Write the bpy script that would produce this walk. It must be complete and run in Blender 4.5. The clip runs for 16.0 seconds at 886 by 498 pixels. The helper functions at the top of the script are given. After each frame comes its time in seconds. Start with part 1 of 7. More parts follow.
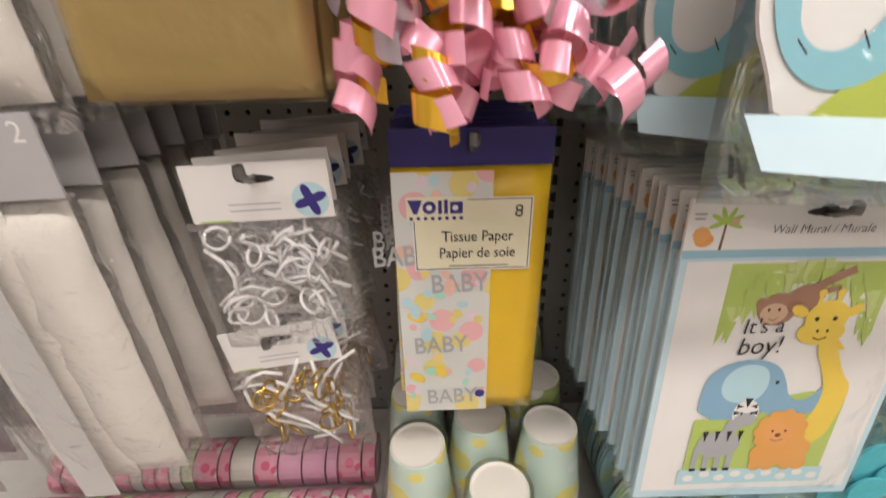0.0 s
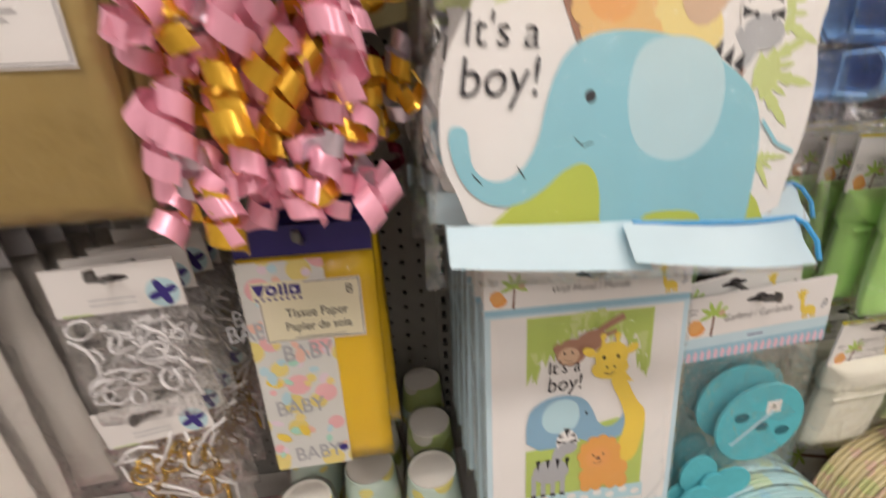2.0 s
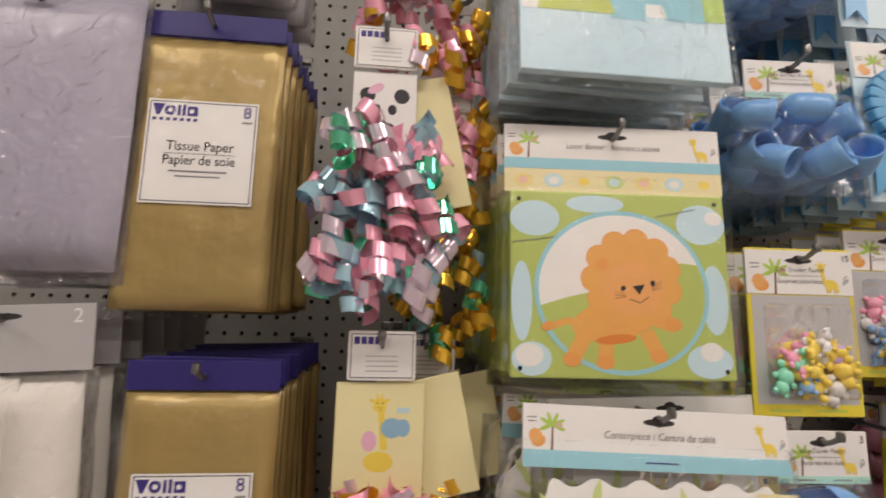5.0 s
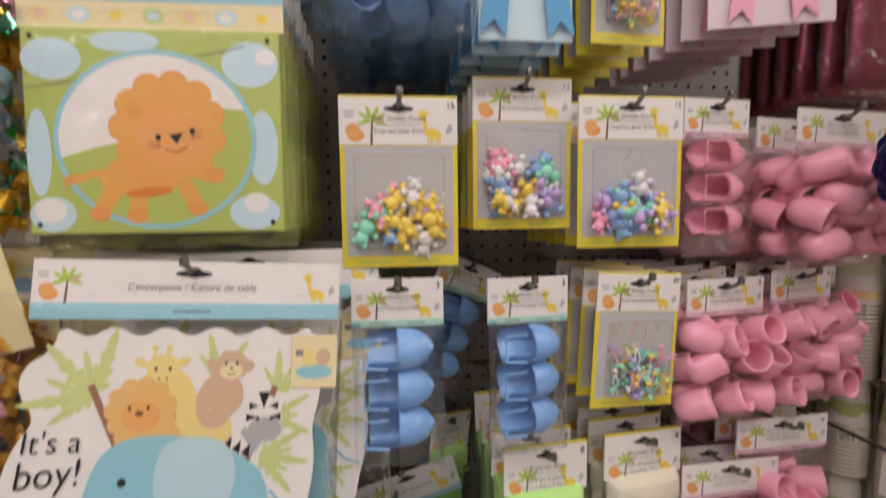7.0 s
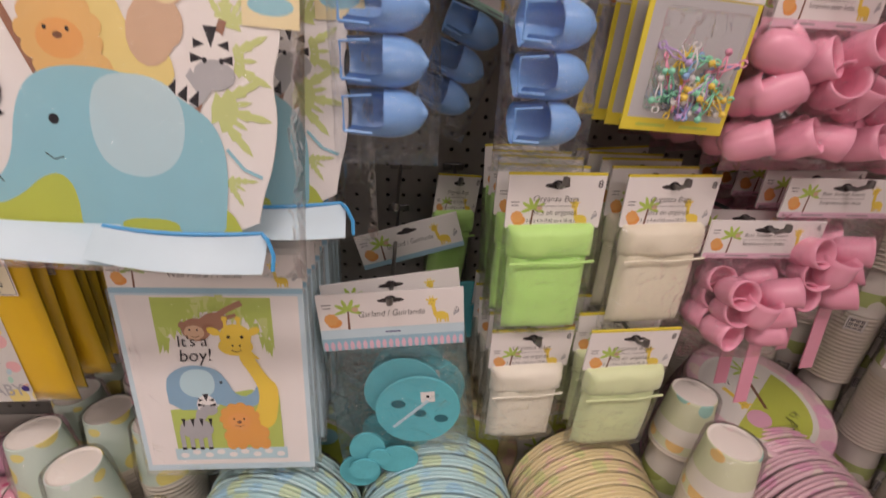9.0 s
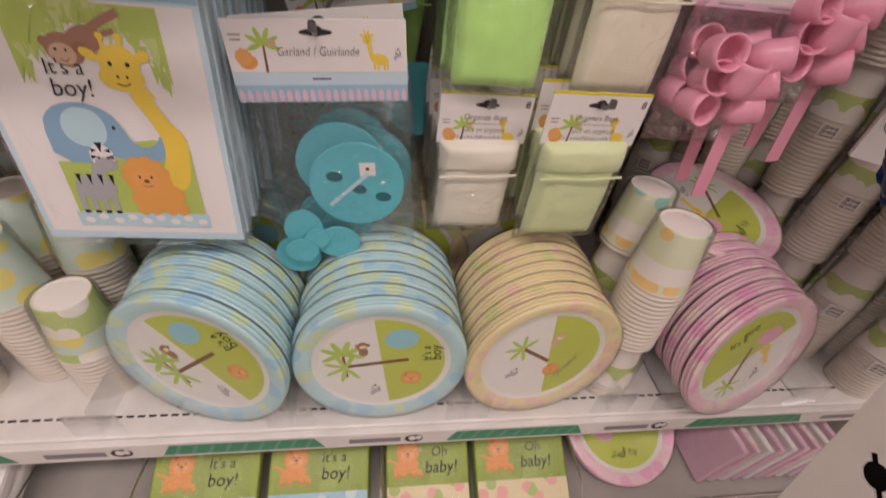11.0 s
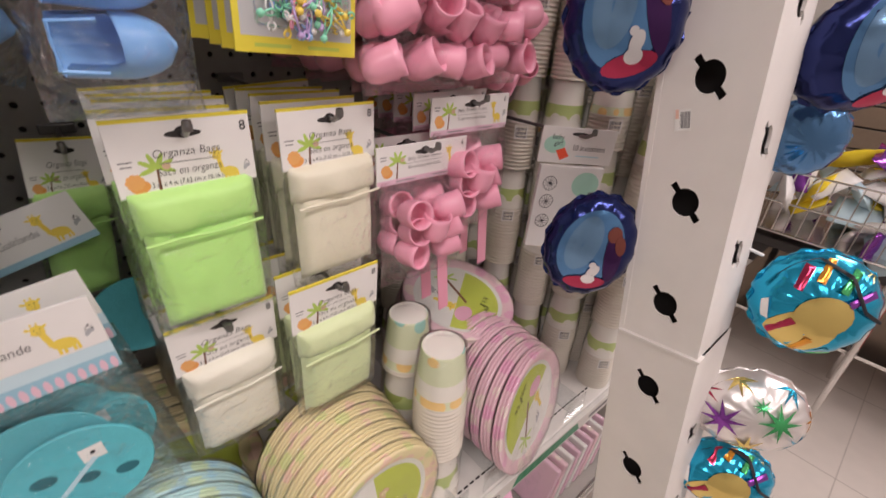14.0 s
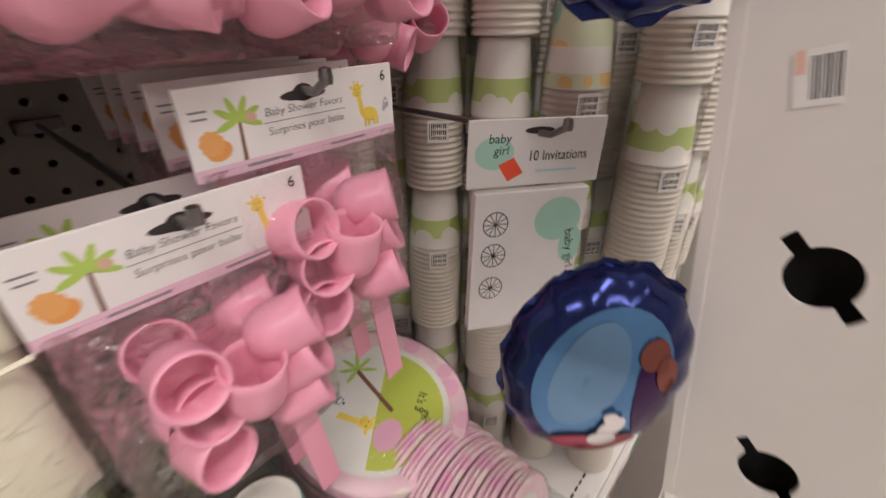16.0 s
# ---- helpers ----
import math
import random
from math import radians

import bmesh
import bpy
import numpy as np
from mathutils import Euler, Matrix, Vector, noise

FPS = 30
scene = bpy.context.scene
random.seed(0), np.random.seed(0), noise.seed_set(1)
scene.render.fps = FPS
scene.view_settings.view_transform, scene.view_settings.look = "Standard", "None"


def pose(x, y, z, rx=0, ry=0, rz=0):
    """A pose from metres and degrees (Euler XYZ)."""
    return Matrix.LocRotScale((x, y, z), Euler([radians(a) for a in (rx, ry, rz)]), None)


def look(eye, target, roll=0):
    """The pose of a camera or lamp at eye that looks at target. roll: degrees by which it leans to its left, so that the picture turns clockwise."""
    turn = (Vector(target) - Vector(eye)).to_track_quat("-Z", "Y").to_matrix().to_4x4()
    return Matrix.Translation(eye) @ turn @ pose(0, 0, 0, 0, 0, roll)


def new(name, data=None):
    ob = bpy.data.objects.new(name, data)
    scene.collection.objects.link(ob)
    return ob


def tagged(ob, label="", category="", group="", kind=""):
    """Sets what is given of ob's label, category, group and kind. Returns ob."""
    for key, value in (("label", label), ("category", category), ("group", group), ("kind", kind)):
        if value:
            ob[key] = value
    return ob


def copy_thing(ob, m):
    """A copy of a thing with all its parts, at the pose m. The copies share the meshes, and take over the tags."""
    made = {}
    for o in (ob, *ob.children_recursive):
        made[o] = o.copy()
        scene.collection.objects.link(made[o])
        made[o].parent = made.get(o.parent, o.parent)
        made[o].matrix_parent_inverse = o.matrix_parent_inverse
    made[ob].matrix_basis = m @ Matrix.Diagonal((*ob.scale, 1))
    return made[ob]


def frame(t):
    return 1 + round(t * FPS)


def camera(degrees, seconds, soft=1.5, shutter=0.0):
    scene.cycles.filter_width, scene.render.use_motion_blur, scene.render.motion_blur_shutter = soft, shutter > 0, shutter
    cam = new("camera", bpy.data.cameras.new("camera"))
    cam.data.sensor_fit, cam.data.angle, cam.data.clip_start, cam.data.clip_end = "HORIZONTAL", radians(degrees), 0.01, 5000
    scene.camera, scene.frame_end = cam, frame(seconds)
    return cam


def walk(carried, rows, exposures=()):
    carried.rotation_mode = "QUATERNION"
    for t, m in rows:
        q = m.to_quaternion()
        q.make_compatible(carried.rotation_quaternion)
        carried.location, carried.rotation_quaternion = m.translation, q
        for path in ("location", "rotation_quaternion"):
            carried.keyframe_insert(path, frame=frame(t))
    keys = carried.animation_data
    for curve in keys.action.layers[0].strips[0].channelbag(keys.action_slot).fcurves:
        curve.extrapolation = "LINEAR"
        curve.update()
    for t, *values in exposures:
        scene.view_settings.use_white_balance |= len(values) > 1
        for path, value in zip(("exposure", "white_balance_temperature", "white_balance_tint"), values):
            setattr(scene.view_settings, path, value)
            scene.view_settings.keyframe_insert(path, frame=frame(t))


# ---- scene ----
cam = camera(92.1, 16.0, 1.55, 0.4)
PATH = [
    (0, (0.203, -0.056, 1.325), (0.235, 1.744, 0.453), -1.1),
    (0.5, (0.235, -0.049, 1.294), (0.208, 1.708, 0.339), -3.1),
    (1, (0.272, -0.063, 1.286), (0.425, 1.711, 0.376), -1.2),
    (1.5, (0.328, -0.089, 1.301), (0.685, 1.687, 0.453), -1.3),
    (2, (0.295, -0.107, 1.367), (0.516, 1.755, 0.671), -2.5),
    (2.3, (0.271, -0.113, 1.421), (0.419, 1.78, 0.791), -2.1),
    (2.5, (0.27, -0.122, 1.433), (0.343, 1.801, 0.887), -2.6),
    (3, (0.239, -0.139, 1.467), (0.241, 1.811, 1.022), -2.4),
    (3.1, (0.221, -0.14, 1.479), (0.245, 1.818, 1.071), -3.4),
    (3.2, (0.223, -0.136, 1.491), (0.231, 1.821, 1.083), -1.2),
    (3.5, (0.206, -0.162, 1.544), (0.209, 1.81, 1.207), -1.3),
    (3.7, (0.199, -0.177, 1.563), (0.214, 1.808, 1.32), -0.8),
    (5.8, (0.39, -0.206, 1.609), (0.643, 1.745, 1.971), 0.8),
    (6, (0.463, -0.212, 1.609), (0.73, 1.747, 1.911), 0.3),
    (6.5, (0.575, -0.215, 1.597), (0.931, 1.748, 1.739), -1.5),
    (7, (0.605, -0.216, 1.561), (0.893, 1.757, 1.398), -0.7),
    (7.5, (0.624, -0.198, 1.501), (0.825, 1.731, 1.012), 0.7),
    (8, (0.633, -0.183, 1.48), (0.795, 1.713, 0.866), 1.4),
    (8.2, (0.634, -0.182, 1.467), (0.778, 1.702, 0.813), 2.0),
    (10.3, (0.658, -0.177, 1.323), (0.878, 1.492, 0.243), 4.4),
    (10.5, (0.663, -0.181, 1.315), (0.91, 1.448, 0.182), 5.1),
    (11, (0.675, -0.195, 1.277), (0.954, 1.325, 0.007), 7.2),
    (11.5, (0.676, -0.203, 1.264), (1.022, 1.227, -0.091), 8.7),
    (12, (0.706, -0.206, 1.26), (1.216, 1.171, -0.099), 10.2),
    (12.5, (0.731, -0.208, 1.273), (1.451, 1.146, -0.011), 10.2),
    (13, (0.721, -0.199, 1.321), (1.627, 1.171, 0.179), 8.0),
    (13.5, (0.714, -0.183, 1.358), (1.777, 1.172, 0.342), 5.5),
    (14, (0.713, -0.153, 1.385), (1.901, 1.149, 0.44), 4.0),
    (14.5, (0.722, -0.125, 1.398), (2.002, 1.123, 0.501), 2.1),
    (15, (0.736, -0.078, 1.386), (2.107, 1.049, 0.466), 0.4),
    (15.5, (0.849, -0.042, 1.362), (2.171, 1.066, 0.351), -2.7),
    (16, (0.955, 0.011, 1.337), (2.269, 1.157, 0.356), -1.0),
]
MOVE = [(t, look(eye, target, roll)) for t, eye, target, roll in PATH]
walk(cam, MOVE, [(0.0, 0.05, 6200, 5), (0.5, 0.08, 6150, 5), (1.5, 0.0, 6200, 6), (3.0, -0.32, 6450, 7), (3.7, -0.25, 6450, 6), (5.8, -0.45, 6300, 8), (6.5, -0.42, 6150, 9), (8.0, -0.38, 6550, 16), (10.5, -0.44, 6500, 20), (12.5, -0.32, 6350, 18), (14.0, -0.06, 6200, 13), (15.0, -0.12, 6450, 17), (15.5, -0.08, 6350, 13), (16.0, 0.02, 6100, 8)])

# ---- light: fluorescent fixtures on the shop's ceiling ----
world = bpy.data.worlds.new("shop_air")
scene.world = world
world.use_nodes = True
world.node_tree.nodes["Background"].inputs[0].default_value = (1.0, 0.93, 0.88, 1)
world.node_tree.nodes["Background"].inputs[1].default_value = 0.12
LAMP_POWER = 19.0
LAMPS = [(-1.3, -0.9), (0.4, -0.9), (2.1, -0.9), (3.7, -0.9), (-0.5, -3.0), (1.5, -3.0), (3.6, -3.0)]
CEILING = 3.1

G = 0.0254
BOARD = 0.5
SHELF = 0.753
LOW = 0.545
rnd = random.Random(7)


# ---- materials ----
def mat(name, col, rough=0.5, metal=0.0, var=0.08, scale=40.0, bump=0.0, bscale=120.0, spec=0.5, trans=0.0, sheen=0.0):
    m = bpy.data.materials.new(name)
    m.use_nodes = True
    nt = m.node_tree
    b = nt.nodes["Principled BSDF"]
    b.inputs["Roughness"].default_value = rough
    b.inputs["Metallic"].default_value = metal
    b.inputs["Specular IOR Level"].default_value = spec
    b.inputs["Transmission Weight"].default_value = trans
    b.inputs["Sheen Weight"].default_value = sheen
    tc = nt.nodes.new("ShaderNodeTexCoord")
    if var > 0:
        n1 = nt.nodes.new("ShaderNodeTexNoise")
        n1.inputs["Scale"].default_value = scale
        n1.inputs["Detail"].default_value = 5
        n2 = nt.nodes.new("ShaderNodeTexNoise")
        n2.inputs["Scale"].default_value = scale * 0.13
        n2.inputs["Detail"].default_value = 2
        nt.links.new(tc.outputs["Object"], n1.inputs["Vector"])
        nt.links.new(tc.outputs["Object"], n2.inputs["Vector"])
        add = nt.nodes.new("ShaderNodeMath")
        add.operation = "ADD"
        nt.links.new(n1.outputs["Fac"], add.inputs[0])
        nt.links.new(n2.outputs["Fac"], add.inputs[1])
        ramp = nt.nodes.new("ShaderNodeMapRange")
        ramp.inputs["From Min"].default_value = 0.6
        ramp.inputs["From Max"].default_value = 1.4
        ramp.inputs["To Min"].default_value = 1 - var
        ramp.inputs["To Max"].default_value = 1 + var
        nt.links.new(add.outputs[0], ramp.inputs["Value"])
        mul = nt.nodes.new("ShaderNodeVectorMath")
        mul.operation = "SCALE"
        mul.inputs[0].default_value = col[:3]
        nt.links.new(ramp.outputs[0], mul.inputs["Scale"])
        nt.links.new(mul.outputs[0], b.inputs["Base Color"])
    else:
        b.inputs["Base Color"].default_value = (*col[:3], 1)
    if bump > 0:
        n3 = nt.nodes.new("ShaderNodeTexNoise")
        n3.inputs["Scale"].default_value = bscale
        n3.inputs["Detail"].default_value = 4
        nt.links.new(tc.outputs["Object"], n3.inputs["Vector"])
        bn = nt.nodes.new("ShaderNodeBump")
        bn.inputs["Strength"].default_value = min(1.0, bump)
        bn.inputs["Distance"].default_value = 0.004
        nt.links.new(n3.outputs["Fac"], bn.inputs["Height"])
        nt.links.new(bn.outputs[0], b.inputs["Normal"])
    return m


def film_mat(name, tint, gloss, scale=38.0, strength=0.8):
    """Thin clear wrapping film: see-through with crinkled gloss."""
    m = bpy.data.materials.new(name)
    m.use_nodes = True
    nt = m.node_tree
    nt.nodes.remove(nt.nodes["Principled BSDF"])
    out = nt.nodes["Material Output"]
    tr = nt.nodes.new("ShaderNodeBsdfTransparent")
    tr.inputs[0].default_value = (*tint, 1)
    gl = nt.nodes.new("ShaderNodeBsdfGlossy")
    gl.inputs["Roughness"].default_value = 0.11
    gl.inputs["Color"].default_value = (1, 1, 1, 1)
    tc = nt.nodes.new("ShaderNodeTexCoord")
    nz = nt.nodes.new("ShaderNodeTexNoise")
    nz.inputs["Scale"].default_value = scale
    nz.inputs["Detail"].default_value = 3
    nz.inputs["Distortion"].default_value = 1.2
    nt.links.new(tc.outputs["Object"], nz.inputs["Vector"])
    bp = nt.nodes.new("ShaderNodeBump")
    bp.inputs["Strength"].default_value = strength
    bp.inputs["Distance"].default_value = 0.011
    nt.links.new(nz.outputs["Fac"], bp.inputs["Height"])
    nt.links.new(bp.outputs[0], gl.inputs["Normal"])
    fr = nt.nodes.new("ShaderNodeFresnel")
    fr.inputs["IOR"].default_value = 1.45
    nt.links.new(bp.outputs[0], fr.inputs["Normal"])
    mx = nt.nodes.new("ShaderNodeMath")
    mx.operation = "MULTIPLY_ADD"
    mx.inputs[1].default_value = 0.55
    mx.inputs[2].default_value = gloss
    nt.links.new(fr.outputs[0], mx.inputs[0])
    mix = nt.nodes.new("ShaderNodeMixShader")
    nt.links.new(mx.outputs[0], mix.inputs[0])
    nt.links.new(tr.outputs[0], mix.inputs[1])
    nt.links.new(gl.outputs[0], mix.inputs[2])
    nt.links.new(mix.outputs[0], out.inputs[0])
    return m


PALELEAF = mat("pale_leaf_print", (0.60, 0.68, 0.28), 0.45, var=0.05)
PEG = mat("pegboard_grey", (0.30, 0.295, 0.275), 0.55, bump=0.05, bscale=300)
# near-black for back sheets; also paints the shade in slots, holes and hollows
BACK = mat("dark_backing_and_shade", (0.035, 0.03, 0.03), 0.8)
STEEL = mat("hook_steel", (0.22, 0.215, 0.21), 0.35, 0.9)
WHITE_METAL = mat("shelf_white_enamel", (0.78, 0.76, 0.72), 0.4, bump=0.04)
GREY_METAL = mat("grey_enamel", (0.42, 0.40, 0.37), 0.4, bump=0.05)
CHROME = mat("chrome_wire", (0.75, 0.74, 0.72), 0.18, 1.0, 0.03)
CARD = mat("white_card", (0.85, 0.83, 0.81), 0.45, var=0.03)
CARDBOARD = mat("white_cardboard", (0.80, 0.76, 0.73), 0.6, var=0.05, scale=25, bump=0.06, bscale=60)
BROWNCARD = mat("brown_cardboard", (0.24, 0.13, 0.075), 0.8, var=0.1)
GREYCARD = mat("grey_card", (0.48, 0.47, 0.48), 0.5, var=0.04)
SILVERBAND = mat("silver_white_band", (0.62, 0.61, 0.60), 0.25, 0.1, 0.04)
GOLD = mat("gold_tissue", (0.44, 0.325, 0.125), 0.34, 0.3, 0.14, 12, 0.8, 26)
PURPLE = mat("violet_card", (0.03, 0.022, 0.16), 0.4)
LABELLINE = mat("black_ink", (0.015, 0.014, 0.02), 0.5, var=0)
HEADINK = mat("soft_black_ink", (0.06, 0.055, 0.06), 0.5, var=0)
INKGREY = mat("grey_ink", (0.25, 0.24, 0.25), 0.5, var=0)
NAVYINK = mat("navy_ink", (0.045, 0.03, 0.22), 0.5, var=0)
WHITEF = mat("white_satin", (0.78, 0.74, 0.68), 0.55, var=0.05, bump=0.4, bscale=30, sheen=0.3)
YELLOW = mat("yellow_tissue", (0.83, 0.56, 0.02), 0.4, var=0.05, bump=0.15, bscale=30)
PALEYEL = mat("pale_yellow_card", (0.82, 0.75, 0.42), 0.5, var=0.03)
SKY = mat("sky_blue_print", (0.33, 0.62, 0.72), 0.4, var=0.04)
SKYL = mat("light_blue_print", (0.58, 0.75, 0.83), 0.4, var=0.03)
BLUEEDGE = mat("blue_border_print", (0.34, 0.57, 0.70), 0.4, var=0.03)
ELE = mat("elephant_blue_print", (0.30, 0.60, 0.70), 0.4, var=0.03)
ELE2 = mat("dusty_blue_print", (0.28, 0.47, 0.62), 0.4, var=0.03)
ELEL = mat("pale_ear_print", (0.52, 0.72, 0.78), 0.4, var=0.03)
LIME = mat("lime_print", (0.52, 0.60, 0.10), 0.4, var=0.05)
LEAF = mat("leaf_green_print", (0.45, 0.62, 0.12), 0.4, var=0.12, scale=120)
ORANGE = mat("lion_orange_print", (0.80, 0.36, 0.10), 0.4, var=0.04)
ORANGED = mat("mane_orange_print", (0.72, 0.24, 0.05), 0.4, var=0.04)
GIRAFFE = mat("giraffe_yellow_print", (0.86, 0.66, 0.10), 0.4, var=0.04)
GIRL = mat("pale_giraffe_print", (0.84, 0.70, 0.28), 0.4, var=0.04)
MONKEY = mat("monkey_brown_print", (0.34, 0.17, 0.11), 0.45, var=0.05)
MONKL = mat("pale_monkey_print", (0.66, 0.47, 0.32), 0.45, var=0.05)
TRUNK = mat("palm_trunk_print", (0.20, 0.09, 0.05), 0.5, var=0.05)
ZGREY = mat("zebra_grey_print", (0.45, 0.46, 0.48), 0.45, var=0.04)
PINKP = mat("pink_print", (0.80, 0.45, 0.60), 0.45, var=0.05)
PEACH = mat("peach_print", (0.84, 0.55, 0.45), 0.45, var=0.05)
YELBAND = mat("yellow_band_print", (0.78, 0.66, 0.06), 0.4, var=0.04)
MINT = mat("mint_print", (0.45, 0.75, 0.62), 0.45, var=0.05)
LILAC = mat("lilac_print", (0.80, 0.68, 0.76), 0.45, var=0.03)
PALEPINK = mat("pale_pink_card", (0.80, 0.55, 0.66), 0.45, var=0.03)
BLISTERC = mat("blister_card_grey", (0.52, 0.52, 0.53), 0.3, var=0.03)
BLUESHOE = mat("blue_plastic", (0.22, 0.45, 0.82), 0.3, var=0.03)
PINKPL = mat("pink_plastic", (0.94, 0.42, 0.56), 0.28, var=0.03)
TURQ = mat("turquoise_felt", (0.13, 0.55, 0.63), 0.85, var=0.08, scale=90, bump=0.2, bscale=400)
TURQD = mat("dark_turquoise", (0.03, 0.16, 0.2), 0.9)
ORGGREEN = mat("lime_organza", (0.52, 0.86, 0.26), 0.45, var=0.08, bump=0.25, bscale=50, sheen=0.4)
ORGPALE = mat("pale_green_organza", (0.70, 0.80, 0.46), 0.45, var=0.06, bump=0.25, bscale=50, sheen=0.4)
ORGCREAM = mat("cream_organza", (0.80, 0.76, 0.60), 0.45, var=0.06, bump=0.25, bscale=50, sheen=0.4)
ORGWHITE = mat("ivory_organza", (0.82, 0.80, 0.68), 0.45, var=0.06, bump=0.25, bscale=50, sheen=0.4)
FILM = film_mat("clear_film", (0.99, 0.99, 0.99), 0.0, 30, 0.55)
FILMH = film_mat("crinkled_film", (0.985, 0.985, 0.985), 0.042, 60, 1.0)
ACRYL = film_mat("clear_acrylic", (0.93, 0.94, 0.94), 0.05, 4, 0.02)
PINKRIB = mat("pink_metallic_ribbon", (0.97, 0.46, 0.60), 0.2, 0.2, 0.05)
GOLDRIB = mat("gold_metallic_ribbon", (0.88, 0.52, 0.05), 0.2, 0.6, 0.05)
IRIRIB = mat("iridescent_ribbon", (0.80, 0.68, 0.78), 0.15, 0.5, 0.1)
GREENRIB = mat("green_iridescent_ribbon", (0.20, 0.80, 0.50), 0.12, 0.8, 0.1)
REDRIB = mat("dark_red_ribbon", (0.25, 0.02, 0.06), 0.25, 0.5, 0.1)
BLUERIB = mat("pale_blue_ribbon", (0.45, 0.70, 0.82), 0.2, 0.4, 0.05)
CUPW = mat("white_paper_cup", (0.83, 0.80, 0.74), 0.55, var=0.03)
CUPLIP = mat("cup_lip_cream", (0.78, 0.73, 0.64), 0.5, var=0.04)
FLOORM = mat("pale_floor_tile", (0.66, 0.60, 0.55), 0.3, var=0.05, scale=14)
WALLM = mat("shop_wall_paint", (0.55, 0.52, 0.49), 0.7, var=0.05)
CEILM = mat("ceiling_tile", (0.75, 0.74, 0.72), 0.9, var=0.04)
RED = mat("red_display", (0.62, 0.05, 0.035), 0.5)
DARK = mat("dark_metal", (0.06, 0.055, 0.055), 0.5)
YELP = mat("yellow_sign", (0.82, 0.62, 0.02), 0.5)
TAN = mat("slat_wall_tan", (0.27, 0.20, 0.14), 0.6)
RAILG = mat("green_rail_print", (0.03, 0.27, 0.14), 0.4)
RAILL = mat("light_green_rail_print", (0.12, 0.36, 0.22), 0.4)
STICKER = mat("orange_red_sticker", (0.95, 0.12, 0.05), 0.5, var=0)
GOLDRING = mat("gold_ring", (0.75, 0.5, 0.12), 0.2, 1.0, 0.03)
WHITECORD = mat("white_cord", (0.82, 0.80, 0.80), 0.5, var=0.04)
VIOLETFOIL = mat("violet_gift_bag", (0.42, 0.40, 0.49), 0.35, var=0.05)
PEACHW = mat("cream_plate_rim", (0.84, 0.74, 0.45), 0.4, var=0.03)
PLATEW = mat("plate_white", (0.80, 0.80, 0.76), 0.35, var=0.03)


def spotted(name, base, a, b, scale):
    """Printed paper with loose dots in two colours."""
    m = mat(name, base, 0.38, var=0)
    nt = m.node_tree
    bs = nt.nodes["Principled BSDF"]
    tc = nt.nodes.new("ShaderNodeTexCoord")
    v = nt.nodes.new("ShaderNodeTexVoronoi")
    v.inputs["Scale"].default_value = scale
    nt.links.new(tc.outputs["Object"], v.inputs["Vector"])
    lt = nt.nodes.new("ShaderNodeMath")
    lt.operation = "LESS_THAN"
    lt.inputs[1].default_value = 0.42
    nt.links.new(v.outputs["Distance"], lt.inputs[0])
    sp = nt.nodes.new("ShaderNodeSeparateColor")
    nt.links.new(v.outputs["Color"], sp.inputs[0])
    pick = nt.nodes.new("ShaderNodeMix")
    pick.data_type = "RGBA"
    pick.inputs[6].default_value = (*a, 1)
    pick.inputs[7].default_value = (*b, 1)
    gt = nt.nodes.new("ShaderNodeMath")
    gt.operation = "GREATER_THAN"
    gt.inputs[1].default_value = 0.5
    nt.links.new(sp.outputs[0], gt.inputs[0])
    nt.links.new(gt.outputs[0], pick.inputs[0])
    mx = nt.nodes.new("ShaderNodeMix")
    mx.data_type = "RGBA"
    mx.inputs[6].default_value = (*base, 1)
    nt.links.new(lt.outputs[0], mx.inputs[0])
    nt.links.new(pick.outputs[2], mx.inputs[7])
    nt.links.new(mx.outputs[2], bs.inputs["Base Color"])
    return m


RIM_AQUA = spotted("aqua_dotted_rim", (0.50, 0.72, 0.74), (0.60, 0.74, 0.52), (0.38, 0.63, 0.76), 34)
RIM_CREAM = spotted("cream_dotted_rim", (0.80, 0.70, 0.42), (0.82, 0.60, 0.48), (0.68, 0.70, 0.34), 46)
RIM_PINK = spotted("pink_dotted_rim", (0.84, 0.60, 0.66), (0.82, 0.46, 0.62), (0.86, 0.74, 0.68), 34)
CUPPRINT = spotted("dotted_cup_print", (0.70, 0.74, 0.52), (0.84, 0.60, 0.25), (0.35, 0.62, 0.55), 34)
CUPPRINTB = spotted("aqua_cup_print", (0.62, 0.74, 0.66), (0.80, 0.72, 0.25), (0.72, 0.78, 0.76), 30)
CUPGREEN = spotted("green_cup_print", (0.52, 0.62, 0.24), (0.82, 0.80, 0.72), (0.36, 0.42, 0.12), 26)
TISSUEP = spotted("baby_tissue_print", (0.72, 0.73, 0.70), (0.86, 0.50, 0.52), (0.82, 0.70, 0.25), 42)
NAPGREEN = spotted("green_napkin_print", (0.33, 0.44, 0.08), (0.36, 0.48, 0.10), (0.30, 0.40, 0.07), 30)
NAPDOT = spotted("dotted_napkin_print", (0.78, 0.70, 0.45), (0.84, 0.45, 0.40), (0.45, 0.58, 0.20), 45)
NAPBLUE = spotted("blue_napkin_print", (0.40, 0.62, 0.72), (0.62, 0.78, 0.80), (0.34, 0.55, 0.68), 45)
RIBPINK = spotted("pink_ribbon_print", (0.84, 0.42, 0.52), (0.88, 0.74, 0.72), (0.75, 0.16, 0.30), 60)
RIBGREEN = spotted("green_ribbon_print", (0.62, 0.70, 0.45), (0.84, 0.78, 0.72), (0.45, 0.58, 0.25), 60)


CLEAR = (FILM, FILMH, ACRYL)


